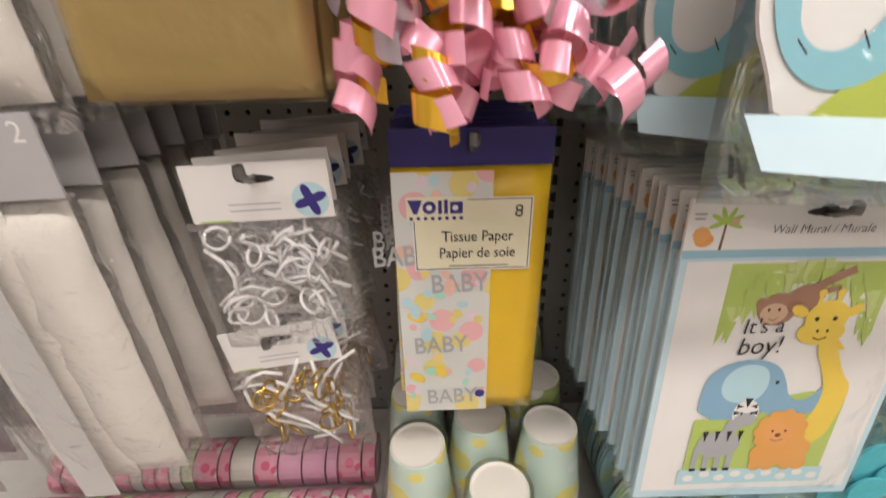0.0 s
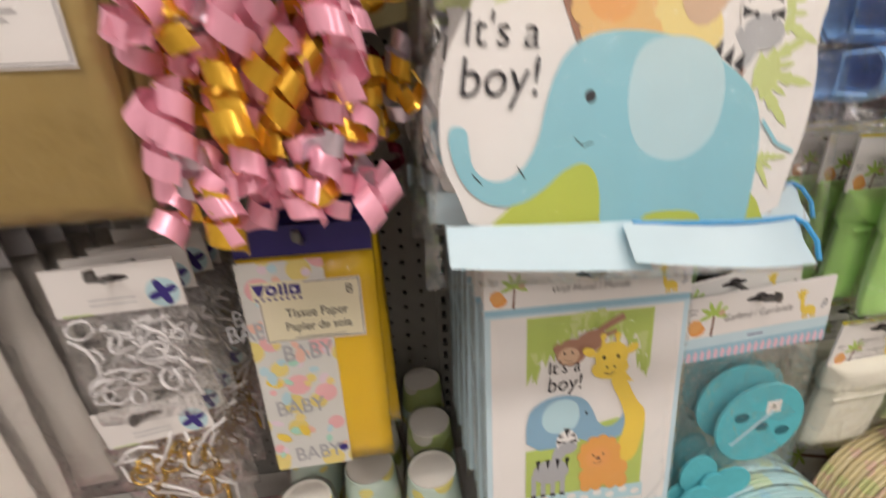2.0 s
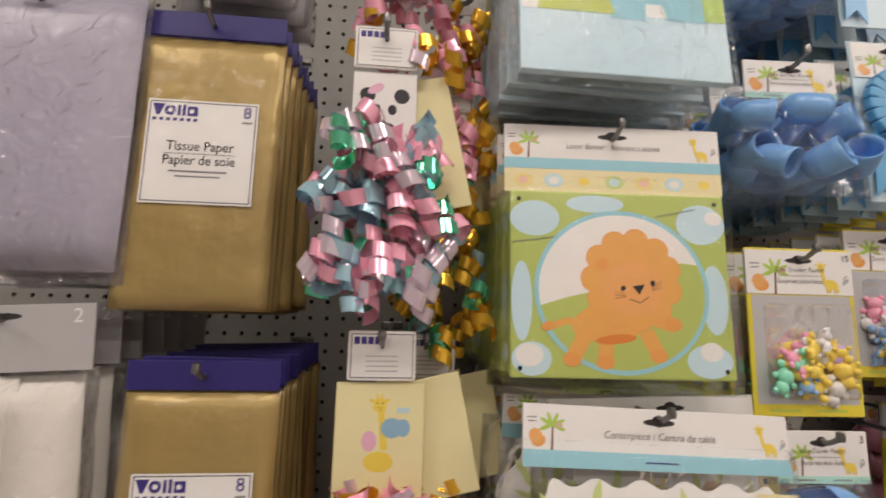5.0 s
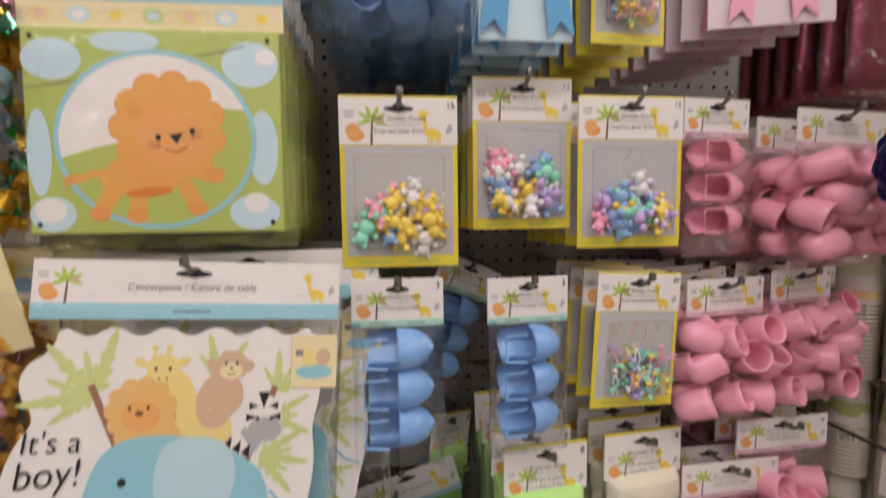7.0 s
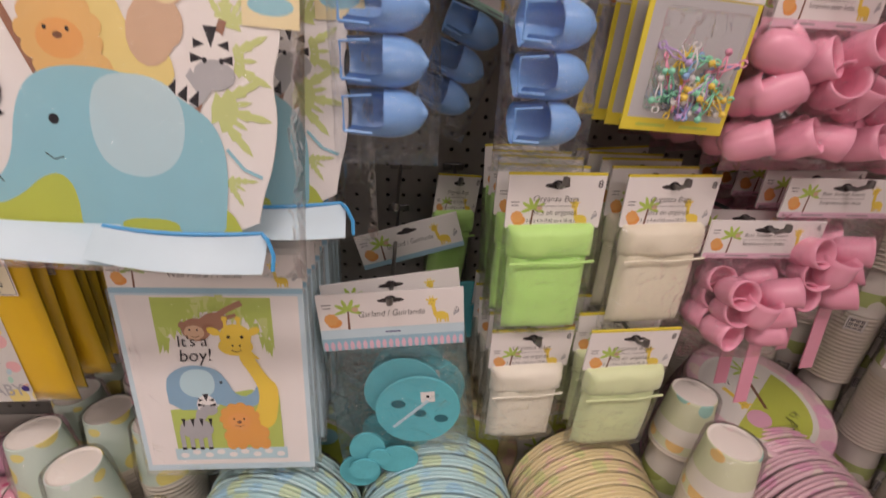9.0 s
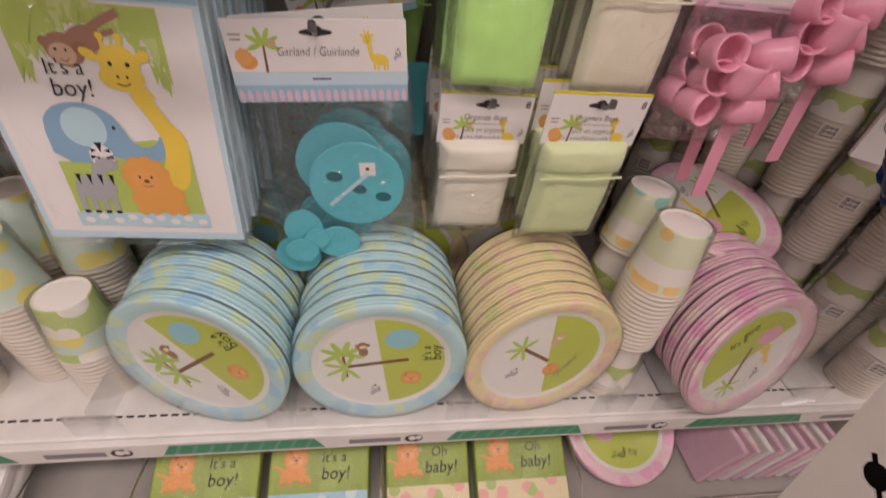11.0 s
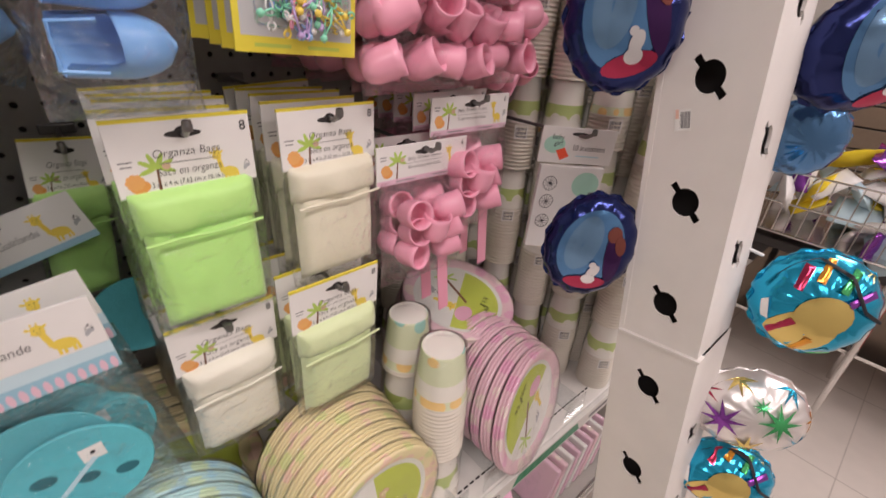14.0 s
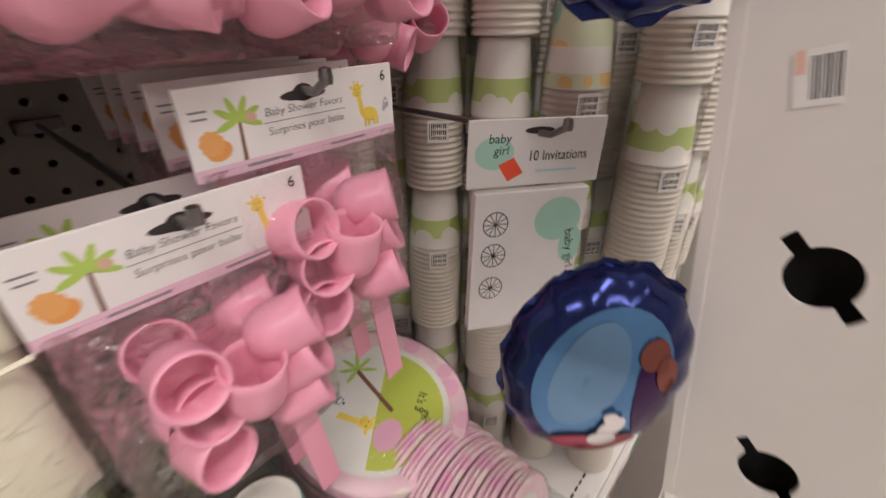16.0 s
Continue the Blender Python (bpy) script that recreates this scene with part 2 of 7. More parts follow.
# ---- mesh helpers ----
def obj(name, bm, material, parent=None, label="", smooth=False, loc=None):
    me = bpy.data.meshes.new(name)
    bm.to_mesh(me)
    bm.free()
    mats = material if isinstance(material, (list, tuple)) else [material]
    for m in mats:
        me.materials.append(m)
    if smooth:
        for p in me.polygons:
            p.use_smooth = True
    o = new(name, me)
    if parent:
        o.parent = parent
    if loc is not None:
        o.matrix_basis = loc if isinstance(loc, Matrix) else Matrix.Translation(loc)
    if label:
        o["label"] = label
    if mats[0] in CLEAR:
        o.visible_shadow = False
    return o


def part(name, bm, material, parent, label="", smooth=False, loc=None):
    return obj(name, bm, material, parent, label, smooth, loc)


def again(name, me, parent, m):
    o = new(name, me)
    o.parent = parent
    o.matrix_basis = m
    return o


def root(name, m, label, category, group=""):
    o = new(name)
    o.empty_display_size = 0.02
    o.matrix_basis = m if isinstance(m, Matrix) else Matrix.Translation(m)
    return tagged(o, label, category, group)


def box(bm, x0, y0, z0, x1, y1, z1, bevel=0.0):
    r = bmesh.ops.create_cube(bm, size=1, matrix=Matrix.Translation(((x0 + x1) / 2, (y0 + y1) / 2, (z0 + z1) / 2)) @ Matrix.Diagonal((abs(x1 - x0), abs(y1 - y0), abs(z1 - z0), 1)))
    if bevel > 0:
        es = {e for v in r["verts"] for e in v.link_edges}
        bmesh.ops.bevel(bm, geom=list(es), offset=bevel, segments=2, affect="EDGES", profile=0.5)
    return bm


def boxm(*a, bevel=0.0):
    return box(bmesh.new(), *a, bevel=bevel)


def tube(bm, pts, r, n=8, caps=True):
    """A round bar through the points."""
    rings = []
    pts = [Vector(p) for p in pts]
    for i, p in enumerate(pts):
        d = (pts[min(i + 1, len(pts) - 1)] - pts[max(i - 1, 0)]).normalized()
        a = d.orthogonal().normalized() if abs(d.z) > 0.9 else d.cross(Vector((0, 0, 1))).normalized()
        b = d.cross(a)
        rings.append([bm.verts.new(p + r * (math.cos(2 * math.pi * k / n) * a + math.sin(2 * math.pi * k / n) * b)) for k in range(n)])
    for q, w in zip(rings, rings[1:]):
        for k in range(n):
            bm.faces.new((q[k], q[(k + 1) % n], w[(k + 1) % n], w[k]))
    if caps:
        bm.faces.new(rings[0][::-1])
        bm.faces.new(rings[-1])
    return bm


def lathe(bm, prof, n=32, mats=None):
    """Turns (radius, height) pairs about z; mats gives a material for each band."""
    rings = []
    for r, z in prof:
        if r < 1e-6:
            rings.append([bm.verts.new((0, 0, z))])
        else:
            rings.append([bm.verts.new((r * math.cos(2 * math.pi * k / n), r * math.sin(2 * math.pi * k / n), z)) for k in range(n)])
    for i, (q, w) in enumerate(zip(rings, rings[1:])):
        for k in range(n):
            k2 = (k + 1) % n
            if len(q) == 1 and len(w) == 1:
                continue
            if len(q) == 1:
                f = bm.faces.new((q[0], w[k2], w[k]))
            elif len(w) == 1:
                f = bm.faces.new((q[k], q[k2], w[0]))
            else:
                f = bm.faces.new((q[k], q[k2], w[k2], w[k]))
            if mats:
                f.material_index = mats[i]
    return bm


def pillow(w, h, d, nx=8, nz=10, wob=0.0, seed=0, puff=0.5):
    """A bag-shaped closed sheet: centred on x, from z = 0 down to -h, with depth d at the middle."""
    bm = bmesh.new()
    r = random.Random(seed)
    off = Vector((r.random() * 50, r.random() * 50, 0))
    grids = []
    for side in (-1, 1):
        g = []
        for j in range(nz + 1):
            row = []
            for i in range(nx + 1):
                u, v = i / nx, j / nz
                edge = min(1.0, (4 * u * (1 - u)) ** puff) * min(1.0, (4 * v * (1 - v)) ** puff)
                x = (u - 0.5) * w
                z = -v * h
                wave = noise.noise(Vector((x * 45, z * 45, side * 3)) + off) * wob
                row.append(bm.verts.new((x + wave * 0.5 * (1 if 0 < u < 1 else 1), side * (0.0006 + d / 2 * edge) + wave * (0.3 + edge), z)))
            g.append(row)
        grids.append(g)
    for s, g in enumerate(grids):
        for j in range(nz):
            for i in range(nx):
                q = (g[j][i], g[j + 1][i], g[j + 1][i + 1], g[j][i + 1])
                bm.faces.new(q if s == 0 else q[::-1])
    a, b = grids
    for j in range(nz):
        bm.faces.new((a[j][0], b[j][0], b[j + 1][0], a[j + 1][0]))
        bm.faces.new((a[j][nx], a[j + 1][nx], b[j + 1][nx], b[j][nx]))
    for i in range(nx):
        bm.faces.new((a[0][i], a[0][i + 1], b[0][i + 1], b[0][i]))
        bm.faces.new((a[nz][i], b[nz][i], b[nz][i + 1], a[nz][i + 1]))
    return bm


def smooth_ring(pts, rounds=2):
    """Rounds the corners of a closed outline."""
    for _ in range(rounds):
        pts = [q for a, b in zip(pts, pts[1:] + pts[:1]) for q in ((0.75 * a[0] + 0.25 * b[0], 0.75 * a[1] + 0.25 * b[1]), (0.25 * a[0] + 0.75 * b[0], 0.25 * a[1] + 0.75 * b[1]))]
    return pts


TEXTS = {}


def text_mesh(s, bold=0.0, shear=0.0):
    key = (s, bold, shear)
    if key not in TEXTS:
        cu = bpy.data.curves.new("writing", "FONT")
        cu.body = s
        cu.align_x, cu.align_y = "CENTER", "CENTER"
        cu.size, cu.offset, cu.shear = 1.0, bold, shear
        cu.resolution_u = 3
        o = new("writing", cu)
        dg = bpy.context.evaluated_depsgraph_get()
        me = bpy.data.meshes.new_from_object(o.evaluated_get(dg))
        bpy.data.objects.remove(o)
        bpy.data.curves.remove(cu)
        TEXTS[key] = me
    return TEXTS[key]


class Pic:
    """A flat print: shapes laid over one another on a face that looks to -y; each shape lies a hair in front of the last."""

    def __init__(self, step=0.00001):
        self.bm, self.mats, self.k, self.step = bmesh.new(), [], 1, step

    def slot(self, m):
        if m not in self.mats:
            self.mats.append(m)
        return self.mats.index(m)

    def poly(self, pts, m):
        f = self.bm.faces.new([self.bm.verts.new((x, -self.k * self.step, z)) for x, z in pts])
        f.material_index = self.slot(m)
        f.normal_update()
        if f.normal.y > 0:
            f.normal_flip()
        self.k += 1
        return self

    def rect(self, x0, z0, x1, z1, m):
        return self.poly(((x0, z0), (x1, z0), (x1, z1), (x0, z1)), m)

    def ell(self, x, z, rx, rz, m, n=18, rot=0.0, a0=0.0, a1=360.0):
        c, s = math.cos(radians(rot)), math.sin(radians(rot))
        full = a1 - a0 >= 359.9
        pts = []
        for i in range(n if full else n + 1):
            a = radians(a0 + (a1 - a0) * i / n)
            u, v = rx * math.cos(a), rz * math.sin(a)
            pts.append((x + c * u - s * v, z + s * u + c * v))
        return self.poly(pts, m)

    def scallop(self, x, z, r, m, n=10, depth=0.16):
        pts = []
        for i in range(n * 6):
            a = 2 * math.pi * i / (n * 6)
            q = r * (1 - depth + depth * abs(math.sin(n * a / 2)) ** 0.7)
            pts.append((x + q * math.cos(a), z + q * math.sin(a)))
        return self.poly(pts, m)

    def line(self, pts, w, m):
        for (x0, z0), (x1, z1) in zip(pts, pts[1:]):
            d = math.hypot(x1 - x0, z1 - z0) or 1
            nx, nz = -(z1 - z0) / d * w / 2, (x1 - x0) / d * w / 2
            self.poly(((x0 + nx, z0 + nz), (x0 - nx, z0 - nz), (x1 - nx, z1 - nz), (x1 + nx, z1 + nz)), m)
            self.k -= 1
        self.k += 1
        return self

    def text(self, s, x, z, size, m, bold=0.0, shear=0.0, rot=0.0, squeeze=1.0):
        me = text_mesh(s, bold, shear)
        i0 = len(self.bm.verts)
        f0 = len(self.bm.faces)
        self.bm.from_mesh(me)
        self.bm.verts.ensure_lookup_table()
        self.bm.faces.ensure_lookup_table()
        c, q = math.cos(radians(rot)), math.sin(radians(rot))
        for v in self.bm.verts[i0:]:
            u, w = v.co.x * size * squeeze, v.co.y * size
            v.co = (x + c * u - q * w, -self.k * self.step, z + q * u + c * w)
        i = self.slot(m)
        for f in self.bm.faces[f0:]:
            f.material_index = i
        self.k += 1
        return self

    def leafspray(self, x, z, r, m, n=7, a0=20, a1=160, w=0.22):
        for i in range(n):
            a = radians(a0 + (a1 - a0) * i / max(1, n - 1))
            self.ell(x + r * 0.5 * math.cos(a), z + r * 0.5 * math.sin(a), r * 0.5, r * w * 0.5, m, 10, math.degrees(a))
        return self

    def palm(self, x, z, h):
        self.poly(((x - h * 0.03, z), (x + h * 0.04, z), (x + h * 0.06, z + h * 0.62), (x + h * 0.01, z + h * 0.62)), TRUNK)
        for a in (-20, 25, 65, 110, 150, 200):
            r = radians(a)
            self.ell(x + h * 0.03 + h * 0.2 * math.cos(r), z + h * 0.66 + h * 0.17 * math.sin(r), h * 0.22, h * 0.06, LEAF, 10, a)
        return self

    def lion(self, x, z, s, body=True):
        if body:
            self.line(((x - 0.55 * s, z - 0.55 * s), (x - 1.15 * s, z - 0.35 * s)), 0.13 * s, ORANGE)
            self.ell(x - 0.1 * s, z - 0.72 * s, 0.72 * s, 0.36 * s, ORANGE, 18, 12)
            for dx, a in ((-0.62, -20), (-0.25, 8), (0.3, 20), (0.62, 55)):
                self.ell(x + dx * s, z - 1.0 * s, 0.13 * s, 0.28 * s, ORANGE, 10, a)
                self.ell(x + (dx + 0.02) * s, z - 1.22 * s, 0.12 * s, 0.07 * s, ORANGED, 10, a)
        self.scallop(x, z, 0.66 * s, ORANGED, 11, 0.14)
        self.scallop(x, z, 0.64 * s, ORANGE, 11, 0.14)
        self.ell(x - 0.3 * s, z + 0.36 * s, 0.12 * s, 0.12 * s, ORANGED, 12)
        self.ell(x, z - 0.05 * s, 0.44 * s, 0.4 * s, mat_lionface, 18)
        for dx in (-0.17, 0.17):
            self.ell(x + dx * s, z + 0.04 * s, 0.035 * s, 0.045 * s, LABELLINE, 8)
        self.ell(x, z - 0.09 * s, 0.08 * s, 0.055 * s, LABELLINE, 8)
        self.line(((x - 0.1 * s, z - 0.22 * s), (x, z - 0.26 * s), (x + 0.1 * s, z - 0.22 * s)), 0.025 * s, TRUNK)
        for q in (-1, 1):
            self.ell(x + q * 0.24 * s, z - 0.15 * s, 0.07 * s, 0.06 * s, PEACH, 10)
        return self

    def giraffe(self, x, z, s, neck=1.2, m=None):
        m = m or GIRAFFE
        self.poly(((x - 0.12 * s, z - 0.2 * s), (x + 0.25 * s, z - 0.2 * s), (x + 0.5 * s, z - neck * s), (x + 0.1 * s, z - neck * s)), m)
        for dx in (-0.2, 0.1):
            self.line(((x + dx * s, z + 0.25 * s), (x + dx * s, z + 0.55 * s)), 0.07 * s, m)
            self.ell(x + dx * s, z + 0.57 * s, 0.07 * s, 0.07 * s, m, 10)
        self.ell(x - 0.48 * s, z + 0.25 * s, 0.16 * s, 0.1 * s, m, 10, -30)
        self.ell(x + 0.42 * s, z + 0.25 * s, 0.16 * s, 0.1 * s, m, 10, 30)
        self.ell(x, z + 0.12 * s, 0.36 * s, 0.32 * s, m, 16)
        self.ell(x - 0.02 * s, z - 0.15 * s, 0.4 * s, 0.25 * s, m, 16)
        for dx in (-0.16, 0.14):
            self.ell(x + dx * s, z + 0.1 * s, 0.04 * s, 0.045 * s, LABELLINE, 8)
            self.ell(x + dx * 0.55 * s, z - 0.13 * s, 0.025 * s, 0.03 * s, LABELLINE, 8)
        self.line(((x - 0.14 * s, z - 0.25 * s), (x - 0.02 * s, z - 0.3 * s), (x + 0.1 * s, z - 0.25 * s)), 0.025 * s, TRUNK)
        return self

    def monkey(self, x, z, s, m=None):
        m = m or MONKL
        self.ell(x - 0.05 * s, z - 0.75 * s, 0.38 * s, 0.5 * s, m, 16)
        self.line(((x - 0.35 * s, z - 0.5 * s), (x - 0.55 * s, z + 0.2 * s)), 0.16 * s, m)
        self.ell(x - 0.42 * s, z, 0.16 * s, 0.16 * s, m, 12)
        self.ell(x + 0.42 * s, z, 0.16 * s, 0.16 * s, m, 12)
        self.ell(x, z, 0.42 * s, 0.4 * s, m, 18)
        self.ell(x, z - 0.14 * s, 0.3 * s, 0.22 * s, PEACHW, 16)
        for dx in (-0.14, 0.14):
            self.ell(x + dx * s, z + 0.06 * s, 0.04 * s, 0.05 * s, LABELLINE, 8)
        self.ell(x, z - 0.07 * s, 0.05 * s, 0.035 * s, TRUNK, 8)
        self.line(((x - 0.1 * s, z - 0.2 * s), (x, z - 0.24 * s), (x + 0.1 * s, z - 0.2 * s)), 0.025 * s, TRUNK)
        return self

    def zebra(self, x, z, s, body=True):
        if body:
            self.ell(x - 0.5 * s, z - 0.8 * s, 0.55 * s, 0.38 * s, ZGREY, 16)
            for dx in (-0.85, -0.55, -0.3, -0.08):
                self.rect(x + dx * s, z - 1.35 * s, x + (dx + 0.13) * s, z - 0.8 * s, ZGREY)
                self.poly(((x + dx * s, z - 0.5 * s), (x + (dx + 0.13) * s, z - 0.5 * s), (x + (dx + 0.06) * s, z - 0.9 * s)), LABELLINE)
        self.ell(x - 0.2 * s, z - 0.35 * s, 0.2 * s, 0.4 * s, ZGREY, 12, -25)
        self.ell(x, z, 0.33 * s, 0.4 * s, CARD, 16)
        self.ell(x + 0.03 * s, z - 0.22 * s, 0.3 * s, 0.22 * s, ZGREY, 14)
        for dx, dz, a in ((-0.25, 0.2, 20), (-0.3, 0.0, 0), (0.25, 0.2, -20), (0.3, 0.0, 0)):
            self.poly(((x + dx * s, z + (dz + 0.07) * s), (x + dx * s, z + (dz - 0.07) * s), (x + dx * 0.35 * s, z + dz * s)), LABELLINE)
        self.poly(((x - 0.1 * s, z + 0.45 * s), (x + 0.1 * s, z + 0.45 * s), (x, z + 0.15 * s)), LABELLINE)
        for dx in (-0.1, 0.14):
            self.ell(x + dx * s, z - 0.02 * s, 0.035 * s, 0.045 * s, LABELLINE, 8)
        return self

    def elephant(self, x, z, s, m, ear):
        """Sideways, the trunk to the left, the body's middle at x, z."""
        self.ell(x + 0.12 * s, z, 0.62 * s, 0.5 * s, m, 24)
        self.poly(((x + 0.1 * s, z), (x + 0.74 * s, z), (x + 0.78 * s, z - 0.78 * s), (x + 0.35 * s, z - 0.78 * s), (x + 0.3 * s, z - 0.6 * s), (x - 0.1 * s, z - 0.6 * s)), m)
        self.poly(((x - 0.28 * s, z), (x + 0.15 * s, z), (x + 0.1 * s, z - 0.8 * s), (x - 0.28 * s, z - 0.8 * s)), m)
        self.ell(x - 0.4 * s, z - 0.05 * s, 0.42 * s, 0.4 * s, m, 22)
        self.poly(((x - 0.78 * s, z - 0.2 * s), (x - 0.35 * s, z - 0.3 * s), (x - 0.62 * s, z - 0.66 * s), (x - 0.85 * s, z - 0.72 * s), (x - 1.02 * s, z - 0.55 * s), (x - 1.0 * s, z - 0.3 * s), (x - 0.88 * s, z - 0.3 * s), (x - 0.88 * s, z - 0.5 * s), (x - 0.8 * s, z - 0.52 * s)), m)
        self.ell(x - 0.02 * s, z + 0.02 * s, 0.3 * s, 0.34 * s, ear, 22)
        self.ell(x - 0.52 * s, z + 0.02 * s, 0.035 * s, 0.035 * s, LABELLINE, 10)
        self.line(((x - 0.62 * s, z - 0.2 * s), (x - 0.56 * s, z - 0.25 * s), (x - 0.48 * s, z - 0.2 * s)), 0.02 * s, LABELLINE)
        return self

    def done(self, name, parent, label="", loc=None):
        return part(name, self.bm, self.mats, parent, label, loc=loc)


mat_lionface = mat("lion_face_print", (0.82, 0.42, 0.14), 0.4, var=0.04)


# ---- the setting ----
def plain(name, x0, y0, z0, x1, y1, z1, m, label, cat):
    return tagged(obj(name, boxm(x0, y0, z0, x1, y1, z1), m), label, cat, kind="structure")


plain("floor", -3.0, -4.2, -0.05, 5.2, 3.0, 0.0, FLOORM, "pale beige polished shop floor tiles", "floor")
plain("ceiling", -3.0, -4.2, CEILING, 5.2, 3.0, CEILING + 0.05, CEILM, "off-white shop ceiling panels", "ceiling")
plain("wall_west", -3.05, -4.2, 0, -3.0, 3.0, CEILING, WALLM, "plain beige shop wall", "wall")
plain("wall_east", 5.2, -4.2, 0, 5.25, 3.0, CEILING, WALLM, "plain beige shop wall", "wall")
plain("wall_south", -3.05, -4.25, 0, 5.25, -4.2, CEILING, WALLM, "plain beige shop wall", "wall")
plain("wall_north", -3.05, 3.0, 0, 5.25, 3.05, CEILING, WALLM, "plain beige shop wall", "wall")

EMIT = bpy.data.materials.new("lit_diffuser")
EMIT.use_nodes = True
EMIT.node_tree.nodes["Principled BSDF"].inputs["Emission Color"].default_value = (1, 0.95, 0.9, 1)
EMIT.node_tree.nodes["Principled BSDF"].inputs["Emission Strength"].default_value = 3.0
for lx, ly in LAMPS:
    li = root("ceiling_light", (lx, ly, CEILING), "white fluorescent troffer on the shop ceiling", "ceiling light", "ceiling lights")
    part("housing", boxm(-0.62, -0.16, -0.05, 0.62, 0.16, -0.002, bevel=0.006), WHITE_METAL, li)
    part("diffuser", boxm(-0.58, -0.13, -0.056, 0.58, 0.13, -0.0505), EMIT, li, "glowing white diffuser")
    la = bpy.data.lights.new("tube_light", "AREA")
    la.shape, la.size, la.size_y, la.energy, la.color = "RECTANGLE", 1.15, 0.24, LAMP_POWER, (1.0, 0.86, 0.79)
    lo = new("tube_light", la)
    lo.location = (lx, ly, CEILING - 0.06)


def pegpanel(name, x0, x1, z0, z1, gx, gz):
    """Pegboard with true round holes an inch apart, over a dark backing."""
    verts, faces = [], []
    n, r = 8, 0.0036
    i0, i1 = math.ceil((x0 - gx) / G - 0.5), math.floor((x1 - gx) / G + 0.5)
    k0, k1 = math.ceil((z0 - gz) / G - 0.5), math.floor((z1 - gz) / G + 0.5)
    ring = [(r * math.cos(2 * math.pi * a / n), r * math.sin(2 * math.pi * a / n)) for a in range(n)]
    h = G / 2
    edge = [(h, 0), (h, h), (0, h), (-h, h), (-h, 0), (-h, -h), (0, -h), (h, -h)]
    for i in range(i0, i1 + 1):
        for k in range(k0, k1 + 1):
            cx, cz, b = gx + i * G, gz + k * G, len(verts)
            verts += [(min(x1, max(x0, cx + u)), BOARD, min(z1, max(z0, cz + w))) for u, w in edge]
            verts += [(min(x1, max(x0, cx + u)), BOARD, min(z1, max(z0, cz + w))) for u, w in ring]
            verts += [(min(x1, max(x0, cx + u)), BOARD + 0.005, min(z1, max(z0, cz + w))) for u, w in ring]
            for a in range(n):
                c = (a + 1) % n
                faces.append((b + a, b + n + a, b + n + c, b + c))
                faces.append((b + n + a, b + 2 * n + a, b + 2 * n + c, b + n + c))
    me = bpy.data.meshes.new(name)
    me.from_pydata(verts, [], faces)
    me.materials.append(PEG)
    o = tagged(new(name, me), "grey metal pegboard panel with rows of round holes", "pegboard", kind="structure")
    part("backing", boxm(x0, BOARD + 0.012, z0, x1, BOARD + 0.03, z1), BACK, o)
    return o


TOP = 2.25
pegpanel("pegboard_1", -0.86, 0.352, 0.5, TOP, 0.304, 1.2)
pegpanel("pegboard_2", 0.376, 1.62, 0.5, TOP, 0.6, 1.2)


def upright(x):
    o = root("slotted_upright", (x, BOARD, 0), "grey steel gondola upright with a column of slots", "shelf upright", "uprights")
    bm = boxm(-0.0118, -0.004, 0.0, -0.004, 0.025, TOP)
    box(bm, 0.004, -0.004, 0.0, 0.0118, 0.025, TOP)
    part("side_channel", bm, PEG, o)
    bm = bmesh.new()
    z = 0.02
    while z < TOP - 0.03:
        box(bm, -0.004, -0.003, z, 0.004, 0.004, z + 0.011)
        z += 0.0254
    part("slot_strip", bm, PEG, o)
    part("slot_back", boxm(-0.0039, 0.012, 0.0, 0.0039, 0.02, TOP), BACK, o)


upright(0.364)
upright(1.632)
upright(-0.872)
plain("end_panel", 1.66, 0.02, 0.0, 1.68, 0.56, 1.55, WALLM, "painted end panel of the gondola", "panel")
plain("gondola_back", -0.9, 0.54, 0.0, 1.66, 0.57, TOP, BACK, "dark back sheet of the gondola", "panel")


# ---- shelves ----
def shelf():
    s = root("display_shelf", (0, 0, SHELF), "white enamelled metal gondola shelf with green price rail", "shelf")
    part("deck", boxm(-0.86, 0.081, -0.028, 1.62, BOARD - 0.004, 0.0, bevel=0.003), WHITE_METAL, s)
    bm = bmesh.new()
    x = -0.8
    while x < 1.58:
        box(bm, x, 0.106, 0.0002, x + 0.008, 0.1085, 0.0012)
        x += 0.0127
    part("slotted_strip", bm, BACK, s, "row of dark slots along the front edge")
    rail = part("price_rail", boxm(-0.86, 0.072, -0.034, 1.62, 0.0805, -0.002, bevel=0.001), WHITE_METAL, s, "white price rail along the front edge")
    p = Pic(0.0001)
    x = -0.62
    while x < 1.55:
        w = 0.19
        p.poly(((x, -0.029), (x + w, -0.029), (x + w - 0.012, -0.006), (x + 0.012, -0.006)), RAILG)
        for q in range(9):
            a = x + 0.012 + q * 0.019
            p.poly(((a, -0.029), (a + 0.004, -0.029), (a + 0.014, -0.006), (a + 0.01, -0.006)), RAILL)
            p.k -= 1
        p.k += 1
        p.rect(x + w + 0.03, -0.024, x + w + 0.095, -0.014, INKGREY)
        p.ell(x + w + 0.112, -0.018, 0.012, 0.009, LABELLINE, 12)
        p.ell(x + w + 0.110, -0.017, 0.005, 0.006, CARD, 10)
        p.ell(x + w + 0.118, -0.016, 0.004, 0.005, CARD, 10)
        x += 0.345
        p.k = 1
    p.done("rail_print", rail, "green chevron strips and small marks", (0, 0.0718, 0))
    return s


shelf()


